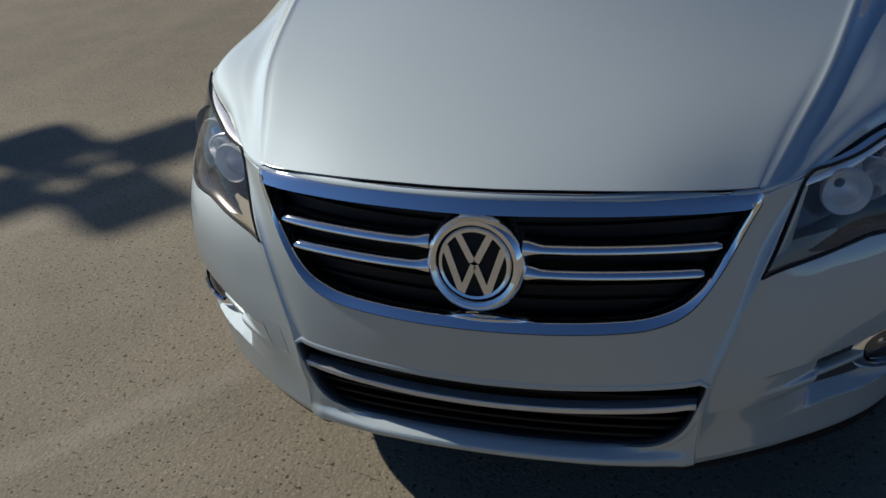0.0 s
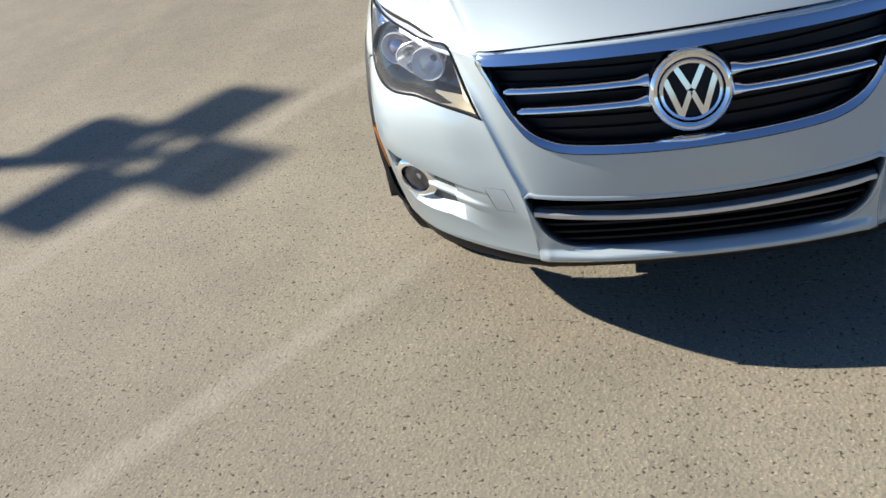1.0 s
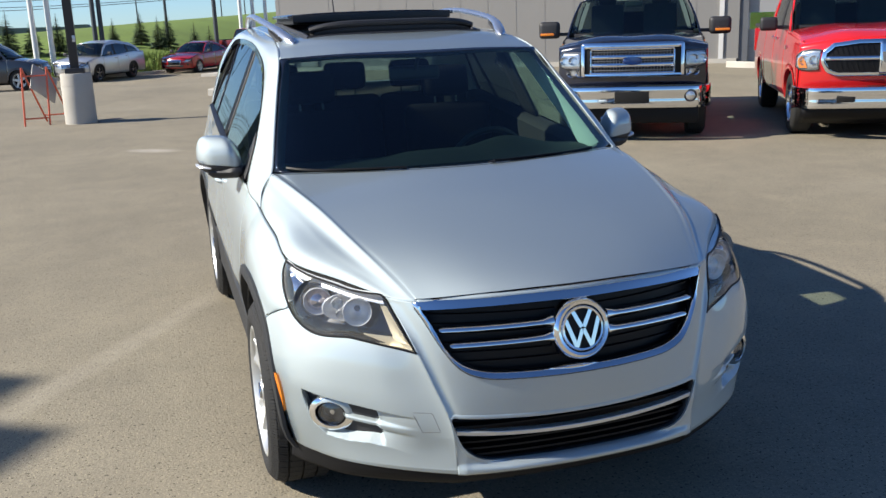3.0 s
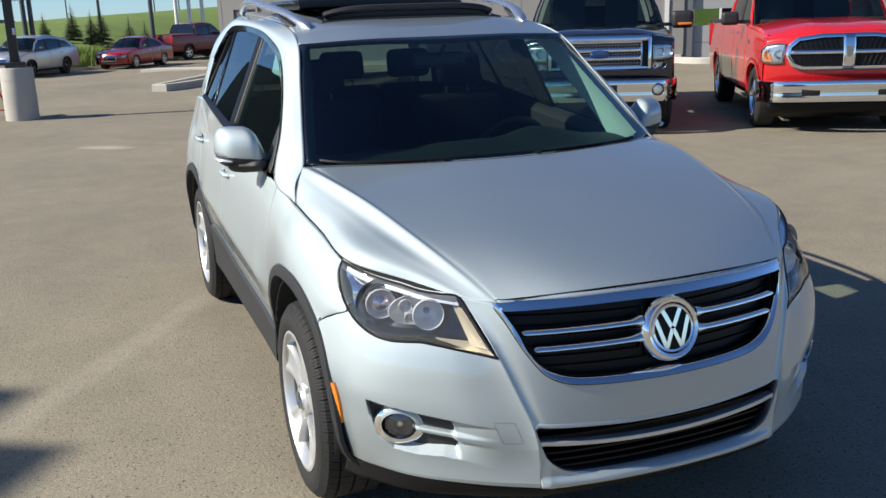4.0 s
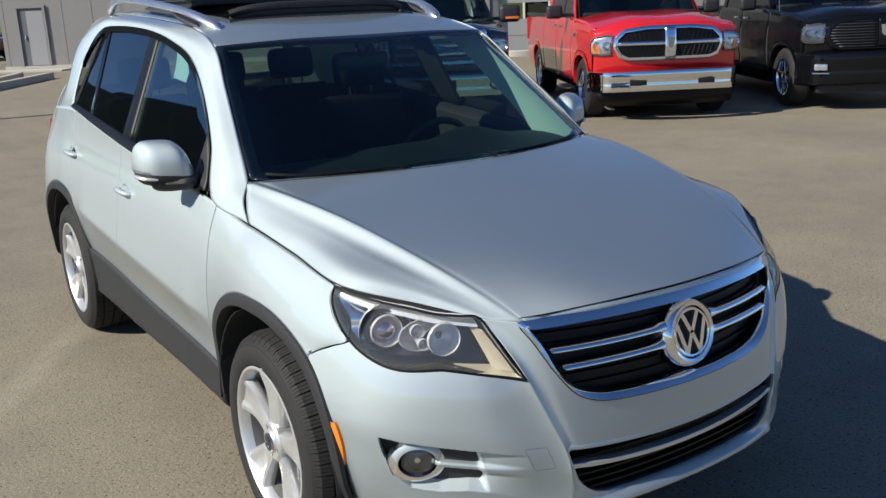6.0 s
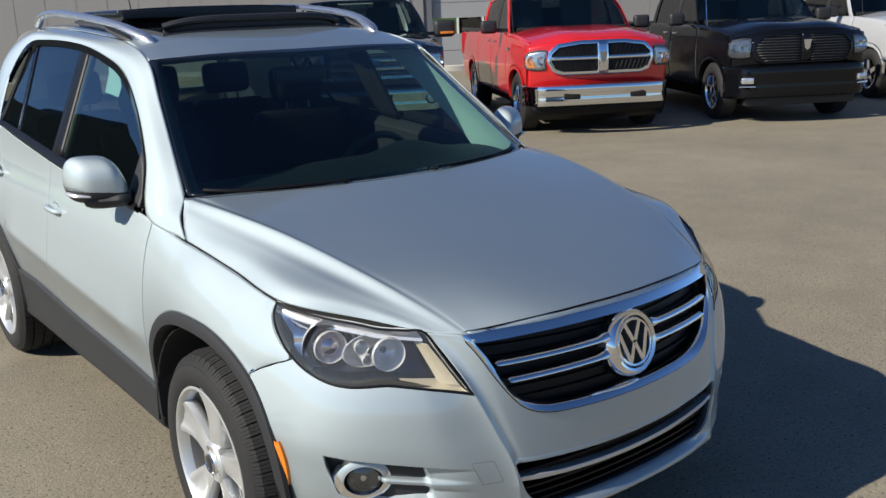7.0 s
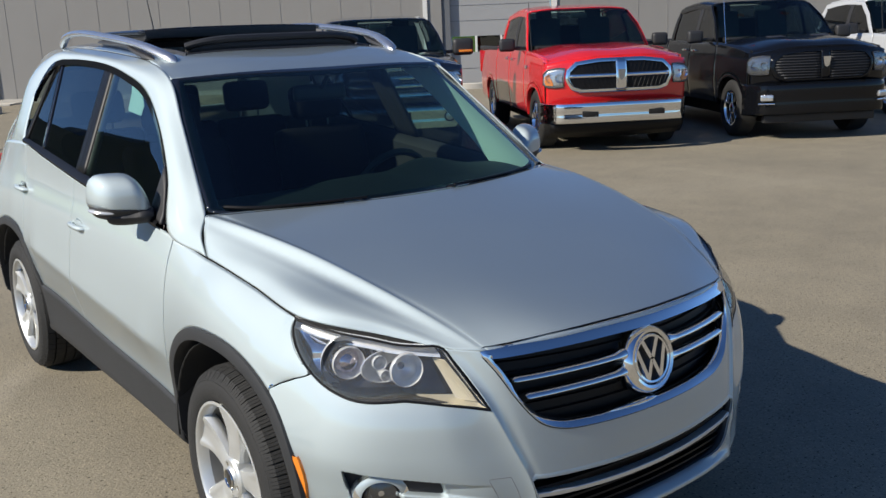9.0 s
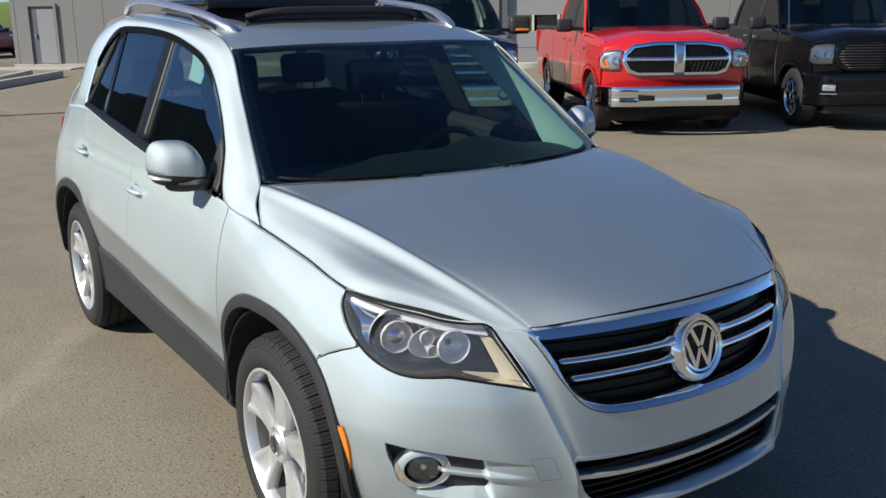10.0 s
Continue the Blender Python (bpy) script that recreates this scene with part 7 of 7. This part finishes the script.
def black_front(car, v, nose, ng, paint):
    """Body-coloured front with slatted grille."""
    W = v["half"]
    gr = part("grille", outline_ring(nose, RAM_GRILLE, 0.055, 0.035, 90), paint, car, "black slatted grille")
    part("grille_mesh", nose_patch(nose, [(x * 0.97, 1.02 + (z - 1.02) * 0.97) for x, z in RAM_GRILLE], 0.012), PIANO, gr)
    for k in range(10):
        z = 0.855 + k * 0.037
        hw = (0.56, 0.60, 0.64, 0.66, 0.68, 0.68, 0.66, 0.65, 0.62, 0.56)[k]
        for s in (-1, 1):
            part("grille_slat", face_out(sheet(ng(*sorted((s * 0.07, s * hw)), z - 0.007, z + 0.007, 8, 2, 0.020)), (0, -1, 0)), BLACK, gr, solid=0.02)
    part("grille_post", face_out(sheet(ng(-0.06, 0.06, 0.81, 1.24, 5, 8, 0.030)), (0, -1, 0)), paint, gr, solid=0.03)
    part("grille_badge", prism([(-0.055, 0.07), (0.055, 0.07), (0.035, -0.045), (0, -0.075), (-0.035, -0.045)], 0.02, place=lambda p: Vector((p.x, p.y + float(nose(np.array(0.0), np.array(1.0))) - 0.055, p.z + 1.06))), CHROME, gr)
    for s in (-1, 1):
        lamp_block(car, nose, s, [(x, z + 0.03) for x, z in RAM_LAMP], SMOKED_LAMP, amber=False)
    b = truck_bumper(car, nose, W, 0.36, 0.80, paint, holes=())
    for s in (-1, 1):
        y = float(nose(np.array(0.82), np.array(0.7))) - 0.205
        part("fog_lamp", box(0.17, 0.05, 0.085, 0.02, at=(s * 0.82, y, 0.60), turn=pose(0, 0, 0, 0, 0, 24 * s)), CLEAR_LAMP, b, "rectangular fog lamp")
        part("fog_lip", box(0.22, 0.04, 0.02, 0.008, at=(s * 0.82, y, 0.52), turn=pose(0, 0, 0, 0, 0, 24 * s)), CHROME, b)
    part("air_dam", box(1.6, 0.10, 0.16, 0.03, at=(0, 0.24, 0.32)), BLACK, car)
    part("aerial", tube([(-W * 0.93, 1.30, 1.30), (-W * 0.94, 1.36, 1.70), (-W * 0.94, 1.42, 2.10)], 0.006, 5), CHROME, car)
    for x in (-0.33, 0.33):
        part("bonnet_scoop", box(0.24, 0.16, 0.03, 0.012, at=(x, 0.95, 1.392), turn=pose(0, 0, 0, 6, 0, 0)), BLACK, car)
        part("roof_marker", box(0.12, 0.05, 0.03, 0.01, at=(x * 1.15, 2.05, 1.99)), RED_LAMP, car)


def blue_front(car, v, nose, ng, paint):
    """Three-bar chrome grille, tall lamps, chrome bumper with round fog lamps."""
    W = v["half"]
    gr = part("grille", outline_ring(nose, round_rect(-0.66, 0.66, 0.845, 1.285, 0.03), 0.055, 0.040, 90), CHROME, car, "chrome grille with three bars")
    part("grille_mesh", face_out(sheet(ng(-0.63, 0.63, 0.87, 1.26, 20, 6, 0.010)), (0, -1, 0)), PIANO, gr)
    part("grille_plate", face_out(sheet(ng(-0.62, 0.62, 1.215, 1.27, 20, 3, 0.036)), (0, -1, 0)), CHROME, gr, solid=0.02)
    part("grille_frame", outline_ring(nose, round_rect(-0.55, 0.55, 0.885, 1.215, 0.03), 0.030, 0.048, 80), CHROME, gr)
    for z in (1.000, 1.105):
        part("grille_bar", face_out(sheet(ng(-0.53, 0.53, z - 0.026, z + 0.026, 20, 3, 0.040)), (0, -1, 0)), CHROME, gr, solid=0.03)
    for k in range(27):
        x = -0.52 + 0.04 * k
        part("mesh_wire", tube([(x, float(nose(np.array(x), np.array(1.0))) - 0.018, 0.90), (x, float(nose(np.array(x), np.array(1.0))) - 0.018, 1.20)], 0.005, 4), BARREL, gr)
    for z in (0.935, 1.053, 1.165):
        part("mesh_wire", face_out(sheet(ng(-0.53, 0.53, z - 0.005, z + 0.005, 20, 2, 0.020)), (0, -1, 0)), BARREL, gr)
    bd = lathe([(-0.012, 0.0005), (-0.010, 0.5), (0.0, 0.56)], 32, axis="y")
    bd.transform(Matrix.Translation((0, float(nose(np.array(0.0), np.array(1.05))) - 0.056, 1.053)) @ Matrix.Diagonal((0.22, 1, 0.095, 1)))
    part("grille_badge", bd, material("blue_badge", (0.01, 0.03, 0.12), rough=0.2, coat=1.0), gr, "plain blue oval badge")
    for s in (-1, 1):
        lamp_block(car, nose, s, [(0.675, 0.955), (0.88, 0.965), (0.935, 0.99), (0.94, 1.12), (0.90, 1.165), (0.675, 1.165)], amber=False)
        lamp_block(car, nose, s, [(0.675, 0.860), (0.79, 0.865), (0.83, 0.940), (0.675, 0.940)], amber=False)
    b = truck_bumper(car, nose, W, 0.44, 0.745, CHROME, holes=((-0.22, 0.22),), hole_z=(0.52, 0.67))
    for s in (-1, 1):
        y = float(nose(np.array(0.74), np.array(0.7))) - 0.205
        part("fog_lamp", lathe([(0.03, 0.085), (-0.010, 0.080), (-0.012, 0.062)], 24, axis="y", at=(s * 0.74, y, 0.60)), BLACK, b, "round fog lamp")
        part("fog_glass", lathe([(-0.004, 0.062), (-0.012, 0.04), (-0.014, 0.0005)], 24, axis="y", at=(s * 0.74, y, 0.60)), CLEAR_LAMP, b)
        part("mirror_signal", box(0.20, 0.02, 0.035, 0.006, at=(s * (W + 0.25), v["mirror"][0] - 0.075, v["mirror"][1] - 0.06)), AMBER, car)
    part("air_dam", box(1.7, 0.12, 0.24, 0.03, at=(0, 0.14, 0.36)), PIANO, car)


def plain_front(car, v, nose, ng, paint):
    W = v["half"]
    zt = v["hood"][0][1]
    gr = part("grille", outline_ring(nose, [(-0.36, zt - 0.10), (0.36, zt - 0.10), (0.30, zt - 0.36), (-0.30, zt - 0.36)], 0.03, 0.02), CHROME, car, "chrome-framed grille")
    part("grille_mesh", face_out(sheet(ng(-0.33, 0.33, zt - 0.35, zt - 0.11, 10, 4, 0.008)), (0, -1, 0)), PIANO, gr)
    for k in range(4):
        z = zt - 0.15 - k * 0.055
        part("grille_slat", face_out(sheet(ng(-0.32, 0.32, z - 0.008, z + 0.008, 8, 2, 0.016)), (0, -1, 0)), CHROME, gr)
    for s in (-1, 1):
        lamp_block(car, nose, s, [(0.44, zt - 0.20), (0.62, zt - 0.22), (0.78, zt - 0.14), (0.79, zt - 0.06), (0.62, zt - 0.07)], amber=False)
        part("fog_lamp", box(0.14, 0.03, 0.08, 0.02, at=(s * 0.62, float(nose(np.array(0.62), np.array(0.4))) - 0.008, 0.42)), BLACK, car)
    part("lower_intake", box(0.9, 0.04, 0.10, 0.02, at=(0, float(nose(np.array(0.3), np.array(0.35))) - 0.005, 0.36)), BLACK, car)


PICKUP = dict(half=1.01, length=5.80, axles=(0.97, 4.54), arch=0.51, r=0.41, rim=0.255, low=0.46, front_low=0.66, front_y=0.385, edge_back=0.12, top=[(0.2, 1.21), (0.9, 1.29), (1.5, 1.34), (2.2, 1.34), (3.9, 1.36), (5.8, 1.36)],
              doors=[1.58, 2.70, 3.85], panels=["front_wing", "front_door", "rear_door", "bed_side"], hood=[(0.20, 1.275, 1.195), (0.42, 1.345, 1.240), (0.9, 1.390, 1.295), (1.52, 1.410, 1.335)], bulge=0.016, bow=0.12,
              plan=(0.88, 0.955), nose_y=0.10, nose_bow=0.20, nose_mid=0.95, nose_low=0.62, glass=((1.66, 1.415), (2.30, 1.925), (3.72, 1.94), (3.88, 1.40)), glass_half=(0.90, 0.765), roof=2.00, pillars=[2.66, 3.66], mirror=(1.95, 1.43, 1.0), handles=[2.50, 2.92], bed=3.92, details=red_front, side_glass=PRIVACY_GLASS, wheel_mat=CHROME, arch_mat=None)


def spec(base, **changes):
    out = dict(base)
    out.update(changes)
    if out.get("arch_mat") is None:
        out.pop("arch_mat", None)
    return out


def facing(x, y, deg):
    return pose(x, y, float(bank_z(x, min(y, 43.5))), 0, 0, deg)


PICKUPS = "pickups parked in a row"
vehicle("pickup_truck", "bright red crew-cab pickup with a chrome cross grille on the asphalt", "truck", facing(7.42, 6.90, -30.0), RED, spec(PICKUP), PICKUPS)
vehicle("pickup_truck", "black crew-cab pickup with slatted black grille and clear fog lamps", "truck", facing(9.97, 5.52, -32.0), BLACK_PAINT, spec(PICKUP, details=black_front), PICKUPS)
vehicle("pickup_truck", "dark blue pickup with a three-bar chrome grille and towing mirrors", "truck", facing(4.80, 8.45, -29.0), NAVY, spec(PICKUP, details=blue_front, hood=[(0.20, 1.315, 1.235), (0.42, 1.360, 1.265), (0.9, 1.385, 1.305), (1.52, 1.395, 1.335)], mirror=(1.90, 1.44, 1.30), glass=((1.62, 1.395), (2.22, 1.875), (3.72, 1.89), (3.88, 1.40)), glass_half=(0.93, 0.765), roof=1.945), PICKUPS)
vehicle("pickup_truck", "silver-white crew-cab pickup on the asphalt", "truck", facing(13.85, 5.25, -33.0), WHITE, spec(PICKUP, details=red_front), PICKUPS)

SEDAN = dict(half=0.90, length=4.57, axles=(0.90, 3.60), arch=0.37, r=0.315, rim=0.215, low=0.24, top=[(0.2, 0.70), (0.8, 0.84), (1.3, 0.90), (2.6, 0.95), (3.6, 0.99), (4.57, 0.96)],
             doors=[1.30, 2.40, 3.30], hood=[(0.16, 0.74, 0.68), (0.45, 0.83, 0.76), (0.9, 0.90, 0.83), (1.35, 0.95, 0.89)], nose_y=0.06, nose_bow=0.32, nose_mid=0.50, nose_low=0.24, nose_lean=0.18,
             glass=((1.45, 0.96), (2.15, 1.38), (3.30, 1.38), (4.05, 1.04)), glass_half=(0.74, 0.55), roof=1.44, pillars=[2.42, 3.35, 3.70], mirror=(1.62, 1.00, 0.75), handles=[2.25, 3.15], tail=[(4.0, 1.04), (4.40, 1.00), (4.55, 0.90), (4.57, 0.55), (4.50, 0.25)], details=plain_front, side_glass=PRIVACY_GLASS)
CROSSOVER = spec(SEDAN, half=0.94, length=4.70, axles=(0.93, 3.63), arch=0.41, r=0.36, rim=0.235, low=0.30, top=[(0.2, 0.86), (0.8, 0.99), (1.3, 1.04), (2.6, 1.10), (3.6, 1.16), (4.70, 1.16)],
                 hood=[(0.16, 0.90, 0.84), (0.45, 1.00, 0.93), (0.9, 1.05, 0.98), (1.30, 1.09, 1.03)], nose_mid=0.60, nose_low=0.30, glass=((1.22, 1.12), (1.95, 1.60), (4.00, 1.57), (4.55, 1.24)), glass_half=(0.80, 0.63), roof=1.70, pillars=[2.42, 3.45, 4.15], mirror=(1.58, 1.15, 0.8), tail=[(4.55, 1.18), (4.68, 1.05), (4.70, 0.70), (4.62, 0.30)])
STREET = "cars parked along the street"
vehicle("sedan", "red sedan with a chrome grille parked along the street", "car", facing(0.05, 44.0, -33.0), STREET_RED, spec(SEDAN), STREET)
vehicle("crossover", "pale silver crossover parked along the street", "car", facing(-4.35, 40.0, -30.0), PALE_SILVER, spec(CROSSOVER, wheel_mat=GREY_PAINT, arch_mat=CLAD), STREET)
vehicle("crossover", "dark grey crossover parked on the asphalt", "car", facing(-4.65, 36.3, 80.0) @ Matrix.Diagonal((1, 1, 1.14, 1)), GREY_PAINT, spec(CROSSOVER), STREET)
vehicle("pickup_truck", "dark red crew-cab pickup parked facing away along the street", "truck", facing(7.2, 55.5, 133.0), MAROON, spec(PICKUP), STREET)

# ---- lamp posts, sign, trees, poles ----
POST = material("dark_bronze_post", (0.030, 0.029, 0.030), rough=0.5, var=0.1, scale=6)
POLE_WHITE = material("white_pole", (0.74, 0.74, 0.72), rough=0.5, var=0.05)
POLE_DARK = material("dark_pole", (0.055, 0.065, 0.075), rough=0.6, var=0.1)
ORANGE = material("red_orange_steel", (0.62, 0.12, 0.06), rough=0.5, var=0.12, scale=12)
SIGN_BACK = material("bare_sign_back", (0.38, 0.365, 0.33), rough=0.55, metal=0.2, var=0.12, scale=6)


def lot_lamp(x, y, turn=0.0, height=8.2, label="dark square lamp post with four heads on a round concrete base"):
    lamp = thing("lamp_post", label, "lamp post", "lamp posts of the lot")
    base = lathe([(-0.05, 0.285), (0.30, 0.284), (0.89, 0.280), (0.925, 0.268), (0.925, 0.0005)], 40, axis="z")
    part("concrete_base", base, CONCRETE, lamp, "round cast concrete base with form lines")
    for z in (0.25, 0.48, 0.70):
        part("form_line", lathe([(z, 0.284), (z + 0.008, 0.2855), (z + 0.016, 0.284)], 40, axis="z"), CONCRETE, lamp)
    part("base_plate", box(0.34, 0.34, 0.10, 0.015, at=(0, 0, 0.97)), POST, lamp)
    part("post", box(0.155, 0.155, height - 1.0, 0.012, at=(0, 0, (height + 1.0) / 2)), POST, lamp)
    part("hand_hole", box(0.05, 0.02, 0.12, 0.005, at=(0.05, -0.084, 1.55)), LAMP_GREY, lamp)
    for k in range(4):
        a = radians(turn + 90 * k)
        m = Matrix.Rotation(a, 4, "Z")
        h = box(0.56, 0.46, 0.10, 0.03, at=(0.47, 0, height - 0.02))
        h.transform(m)
        head = part("lamp_head", h, POST, lamp, "flat box lamp head")
        arm = box(0.30, 0.07, 0.07, 0.01, at=(0.14, 0, height - 0.04))
        arm.transform(m)
        part("arm", arm, POST, head)
        pane = box(0.48, 0.34, 0.012, 0.004, at=(0.50, 0, height - 0.088))
        pane.transform(m)
        part("lamp_pane", pane, LAMP_GREY, head)
    lamp.location = (x, y, 0)
    return lamp


lot_lamp(-2.45, 16.35, 10)
_hh = 8.2
lot_lamp(-2.45 - 1.36 * _hh, 1.82 + 0.20 * _hh, 58)

# folding steel sign stand with the bare back of a diamond sign
stand = thing("sign_stand", "red-orange steel folding stand with a bare diamond sign plate", "sign")


def leg(a, b):
    part("leg", tube([a, b], 0.018, 6), ORANGE, stand, "red-orange steel leg")


for _xx in (-0.38, 0.05):
    leg((_xx, -0.30, 0.0), (_xx + 0.07, 0.0, 1.05))
    leg((_xx + 0.42, 0.42, 0.0), (_xx + 0.07, 0.0, 1.05))
for _zz, _t in ((0.13, 0.12), (0.90, 0.86)):
    part("cross_bar", tube([(-0.38 + 0.07 * _t, -0.30 * (1 - _t), _zz), (0.05 + 0.07 * _t, -0.30 * (1 - _t), _zz)], 0.015, 6), ORANGE, stand)
part("cross_bar", tube([(0.0, 0.42 * 0.88, 0.13), (0.43, 0.42 * 0.88, 0.13)], 0.015, 6), ORANGE, stand)
_bm = box(0.58, 0.012, 0.58, 0.002, turn=pose(0, 0, 0, 0, 38, 0))
_bm.transform(pose(0.05, 0.10, 0.74, -22, 0, 48))
part("sign_plate", _bm, SIGN_BACK, stand, "bare grey sign back")
stand.matrix_world = pose(-3.10, 16.7, 0, 0, 0, 8)


# trees: young spruces on the bank
NEEDLE = material("spruce_needles", (0.040, 0.070, 0.032), rough=0.9, var=0.35, scale=3, grain=0.3, grain_scale=30)
BARK = material("bark", (0.10, 0.075, 0.055), rough=0.9, var=0.2, scale=8)
random.seed(7)


def spruce(x, y, z, h):
    t = thing("spruce", "young dark green spruce on the grassy bank", "tree", "spruces on the bank")
    part("trunk", tube([(0, 0, -0.1), (0, 0, h * 0.5), (0, 0, h)], [0.05 * h / 2, 0.03 * h / 2, 0.006], 6), BARK, t)
    bm = bmesh.new()
    n = 28
    for k in range(n):
        f = k / (n - 1)
        zz = h * (0.10 + 0.86 * f)
        rad = h * 0.27 * (1 - f) ** 0.9 + 0.03
        m = 10 if f < 0.7 else 7
        for j in range(m):
            a = 2 * math.pi * (j + random.random() * 0.7) / m + k
            r = rad * random.uniform(0.45, 1.2)
            d = Vector((math.cos(a), math.sin(a), 0))
            s = Vector((-math.sin(a), math.cos(a), 0))
            c0 = Vector((0, 0, zz + 0.05 * h * (1 - f) * 0.4))
            tip = c0 + d * r + Vector((0, 0, -0.22 * r))
            for q in range(3):
                p = c0.lerp(tip, 0.25 + 0.28 * q)
                w = r * (0.50 - 0.08 * q)
                v = [bm.verts.new(u) for u in (p - d * r * 0.22, p + s * w + Vector((0, 0, -0.10 * r)), p + d * r * 0.30 + Vector((0, 0, -0.03 * r)), p - s * w + Vector((0, 0, -0.10 * r)))]
                bm.faces.new(v)
    part("crown", bm, NEEDLE, t, smooth=0)
    t.location = (x, y, z)
    t.rotation_euler = (0, 0, random.uniform(0, 6))


for _x, _y, _h in ((-7.6, 49.2, 2.0), (-6.5, 49.3, 1.7), (-5.3, 49.4, 1.8), (-2.7, 51.6, 1.35), (-1.3, 52.6, 1.65), (-0.4, 51.6, 1.55), (0.15, 52.6, 1.7), (1.5, 51.5, 1.6), (2.3, 51.5, 1.7), (-9.6, 49.0, 1.8), (-11.5, 49.5, 1.9)):
    spruce(_x, _y, float(bank_z(_x, _y)), _h * 1.15)

# tall weeds along the kerb
_bm = bmesh.new()
for _k in range(9000):
    _x, _y = random.uniform(-14, 9), random.uniform(0.25, 3.6)
    _y += float(kerb_y(_x))
    _h2, _a = random.uniform(0.20, 0.62), random.uniform(0, 6.28)
    _z0 = float(bank_z(_x, _y))
    _dx, _dy = math.cos(_a) * 0.035, math.sin(_a) * 0.035
    _l = random.uniform(-0.12, 0.12)
    _bm.faces.new([_bm.verts.new(p) for p in ((_x - _dx, _y - _dy, _z0), (_x + _dx, _y + _dy, _z0), (_x + _l, _y + _l, _z0 + _h2))])
tagged(part("weeds", _bm, WEEDS, smooth=0), "tall pale green weeds along the kerb", "weeds", kind="stuff")


def pole(name, label, x, y, h, r, mat, lean=0.0, group="poles along the street", lamp=False, arm=0.0):
    t = thing(name, label, "pole", group)
    z0 = float(bank_z(x, y)) - 0.1
    part("shaft", tube([(0, 0, 0), (0, 0, h * 0.6), (0, 0, h)], [r, r * 0.85, r * 0.6], 10), mat, t)
    if lamp:
        part("lamp_arm", tube([(-0.5, 0, h), (0.5, 0, h)], 0.05, 6), mat, t)
        for sx in (-0.6, 0.6):
            part("lamp_head", box(0.5, 0.25, 0.10, 0.03, at=(sx, 0, h)), mat, t)
    if arm:
        part("cross_arm", tube([(0, 0, h * 0.97), (arm * 0.5, 0, h * 0.985), (arm, 0, h * 0.97)], 0.04, 6), mat, t)
        part("insulator", tube([(arm * 0.8, 0, h * 0.93), (arm * 0.8, 0, h * 0.97)], 0.07, 6), mat, t)
    t.location = (x, y, z0)
    return t


for _x, _y in ((-6.0, 45.3), (-5.3, 45.4), (4.9, 60.0), (5.7, 60.0), (6.5, 60.0)):
    pole("flag_pole", "slim white flagpole on the grass", _x, _y, 9.0, 0.13, POLE_WHITE, group="white flagpoles")
for _x, _y, _hp in ((-3.42, 47.4, 9.0), (-3.12, 47.5, 7.0), (2.4, 47.5, 8.0)):
    pole("street_pole", "plain dark steel pole on the bank", _x, _y, _hp, 0.12, POLE_DARK)
for _x, _y, _hp in ((0.2, 55.6, 4.6),):
    pole("street_lamp", "dark twin-headed street lamp on the bank", _x, _y, _hp, 0.09, POLE_DARK, lamp=True)
for _x, _y, _hp in ((-13.0, 85.0, 9.0), (-9.0, 88.0, 6.0), (-1.5, 90.0, 9.0), (6.5, 95.0, 10.0), (8.5, 92.0, 5.0), (18.0, 92.0, 6.0)):
    pole("street_pole", "thin far pole beyond the bank", _x, _y, _hp, 0.06, POLE_DARK)
_cat = []
CAT_X = (-70.0, -24.0, 24.0, 70.0)
for _x in CAT_X:
    _cat.append(pole("catenary_pole", "pale pole carrying overhead wires", _x, 150.0, 6.4, 0.12, POLE_WHITE, arm=-3.0))
for _k, (_z, _sag) in enumerate(((6.2, 0.7), (5.4, 0.5), (4.7, 0.8), (5.9, 0.4), (4.2, 0.6))):
    for _i, (_a, _b) in enumerate(zip(CAT_X, CAT_X[1:])):
        _za, _zb = float(bank_z(_a, 150.0)), float(bank_z(_b, 150.0))
        _p = [(mix(_a, _b, f) - _a, 0.1 * _k, _z + mix(_za, _zb, f) - _za - _sag * 4 * f * (1 - f)) for f in np.linspace(0, 1, 24)]
        part("overhead_wire", tube(_p, 0.045, 4), POLE_DARK, _cat[_i])
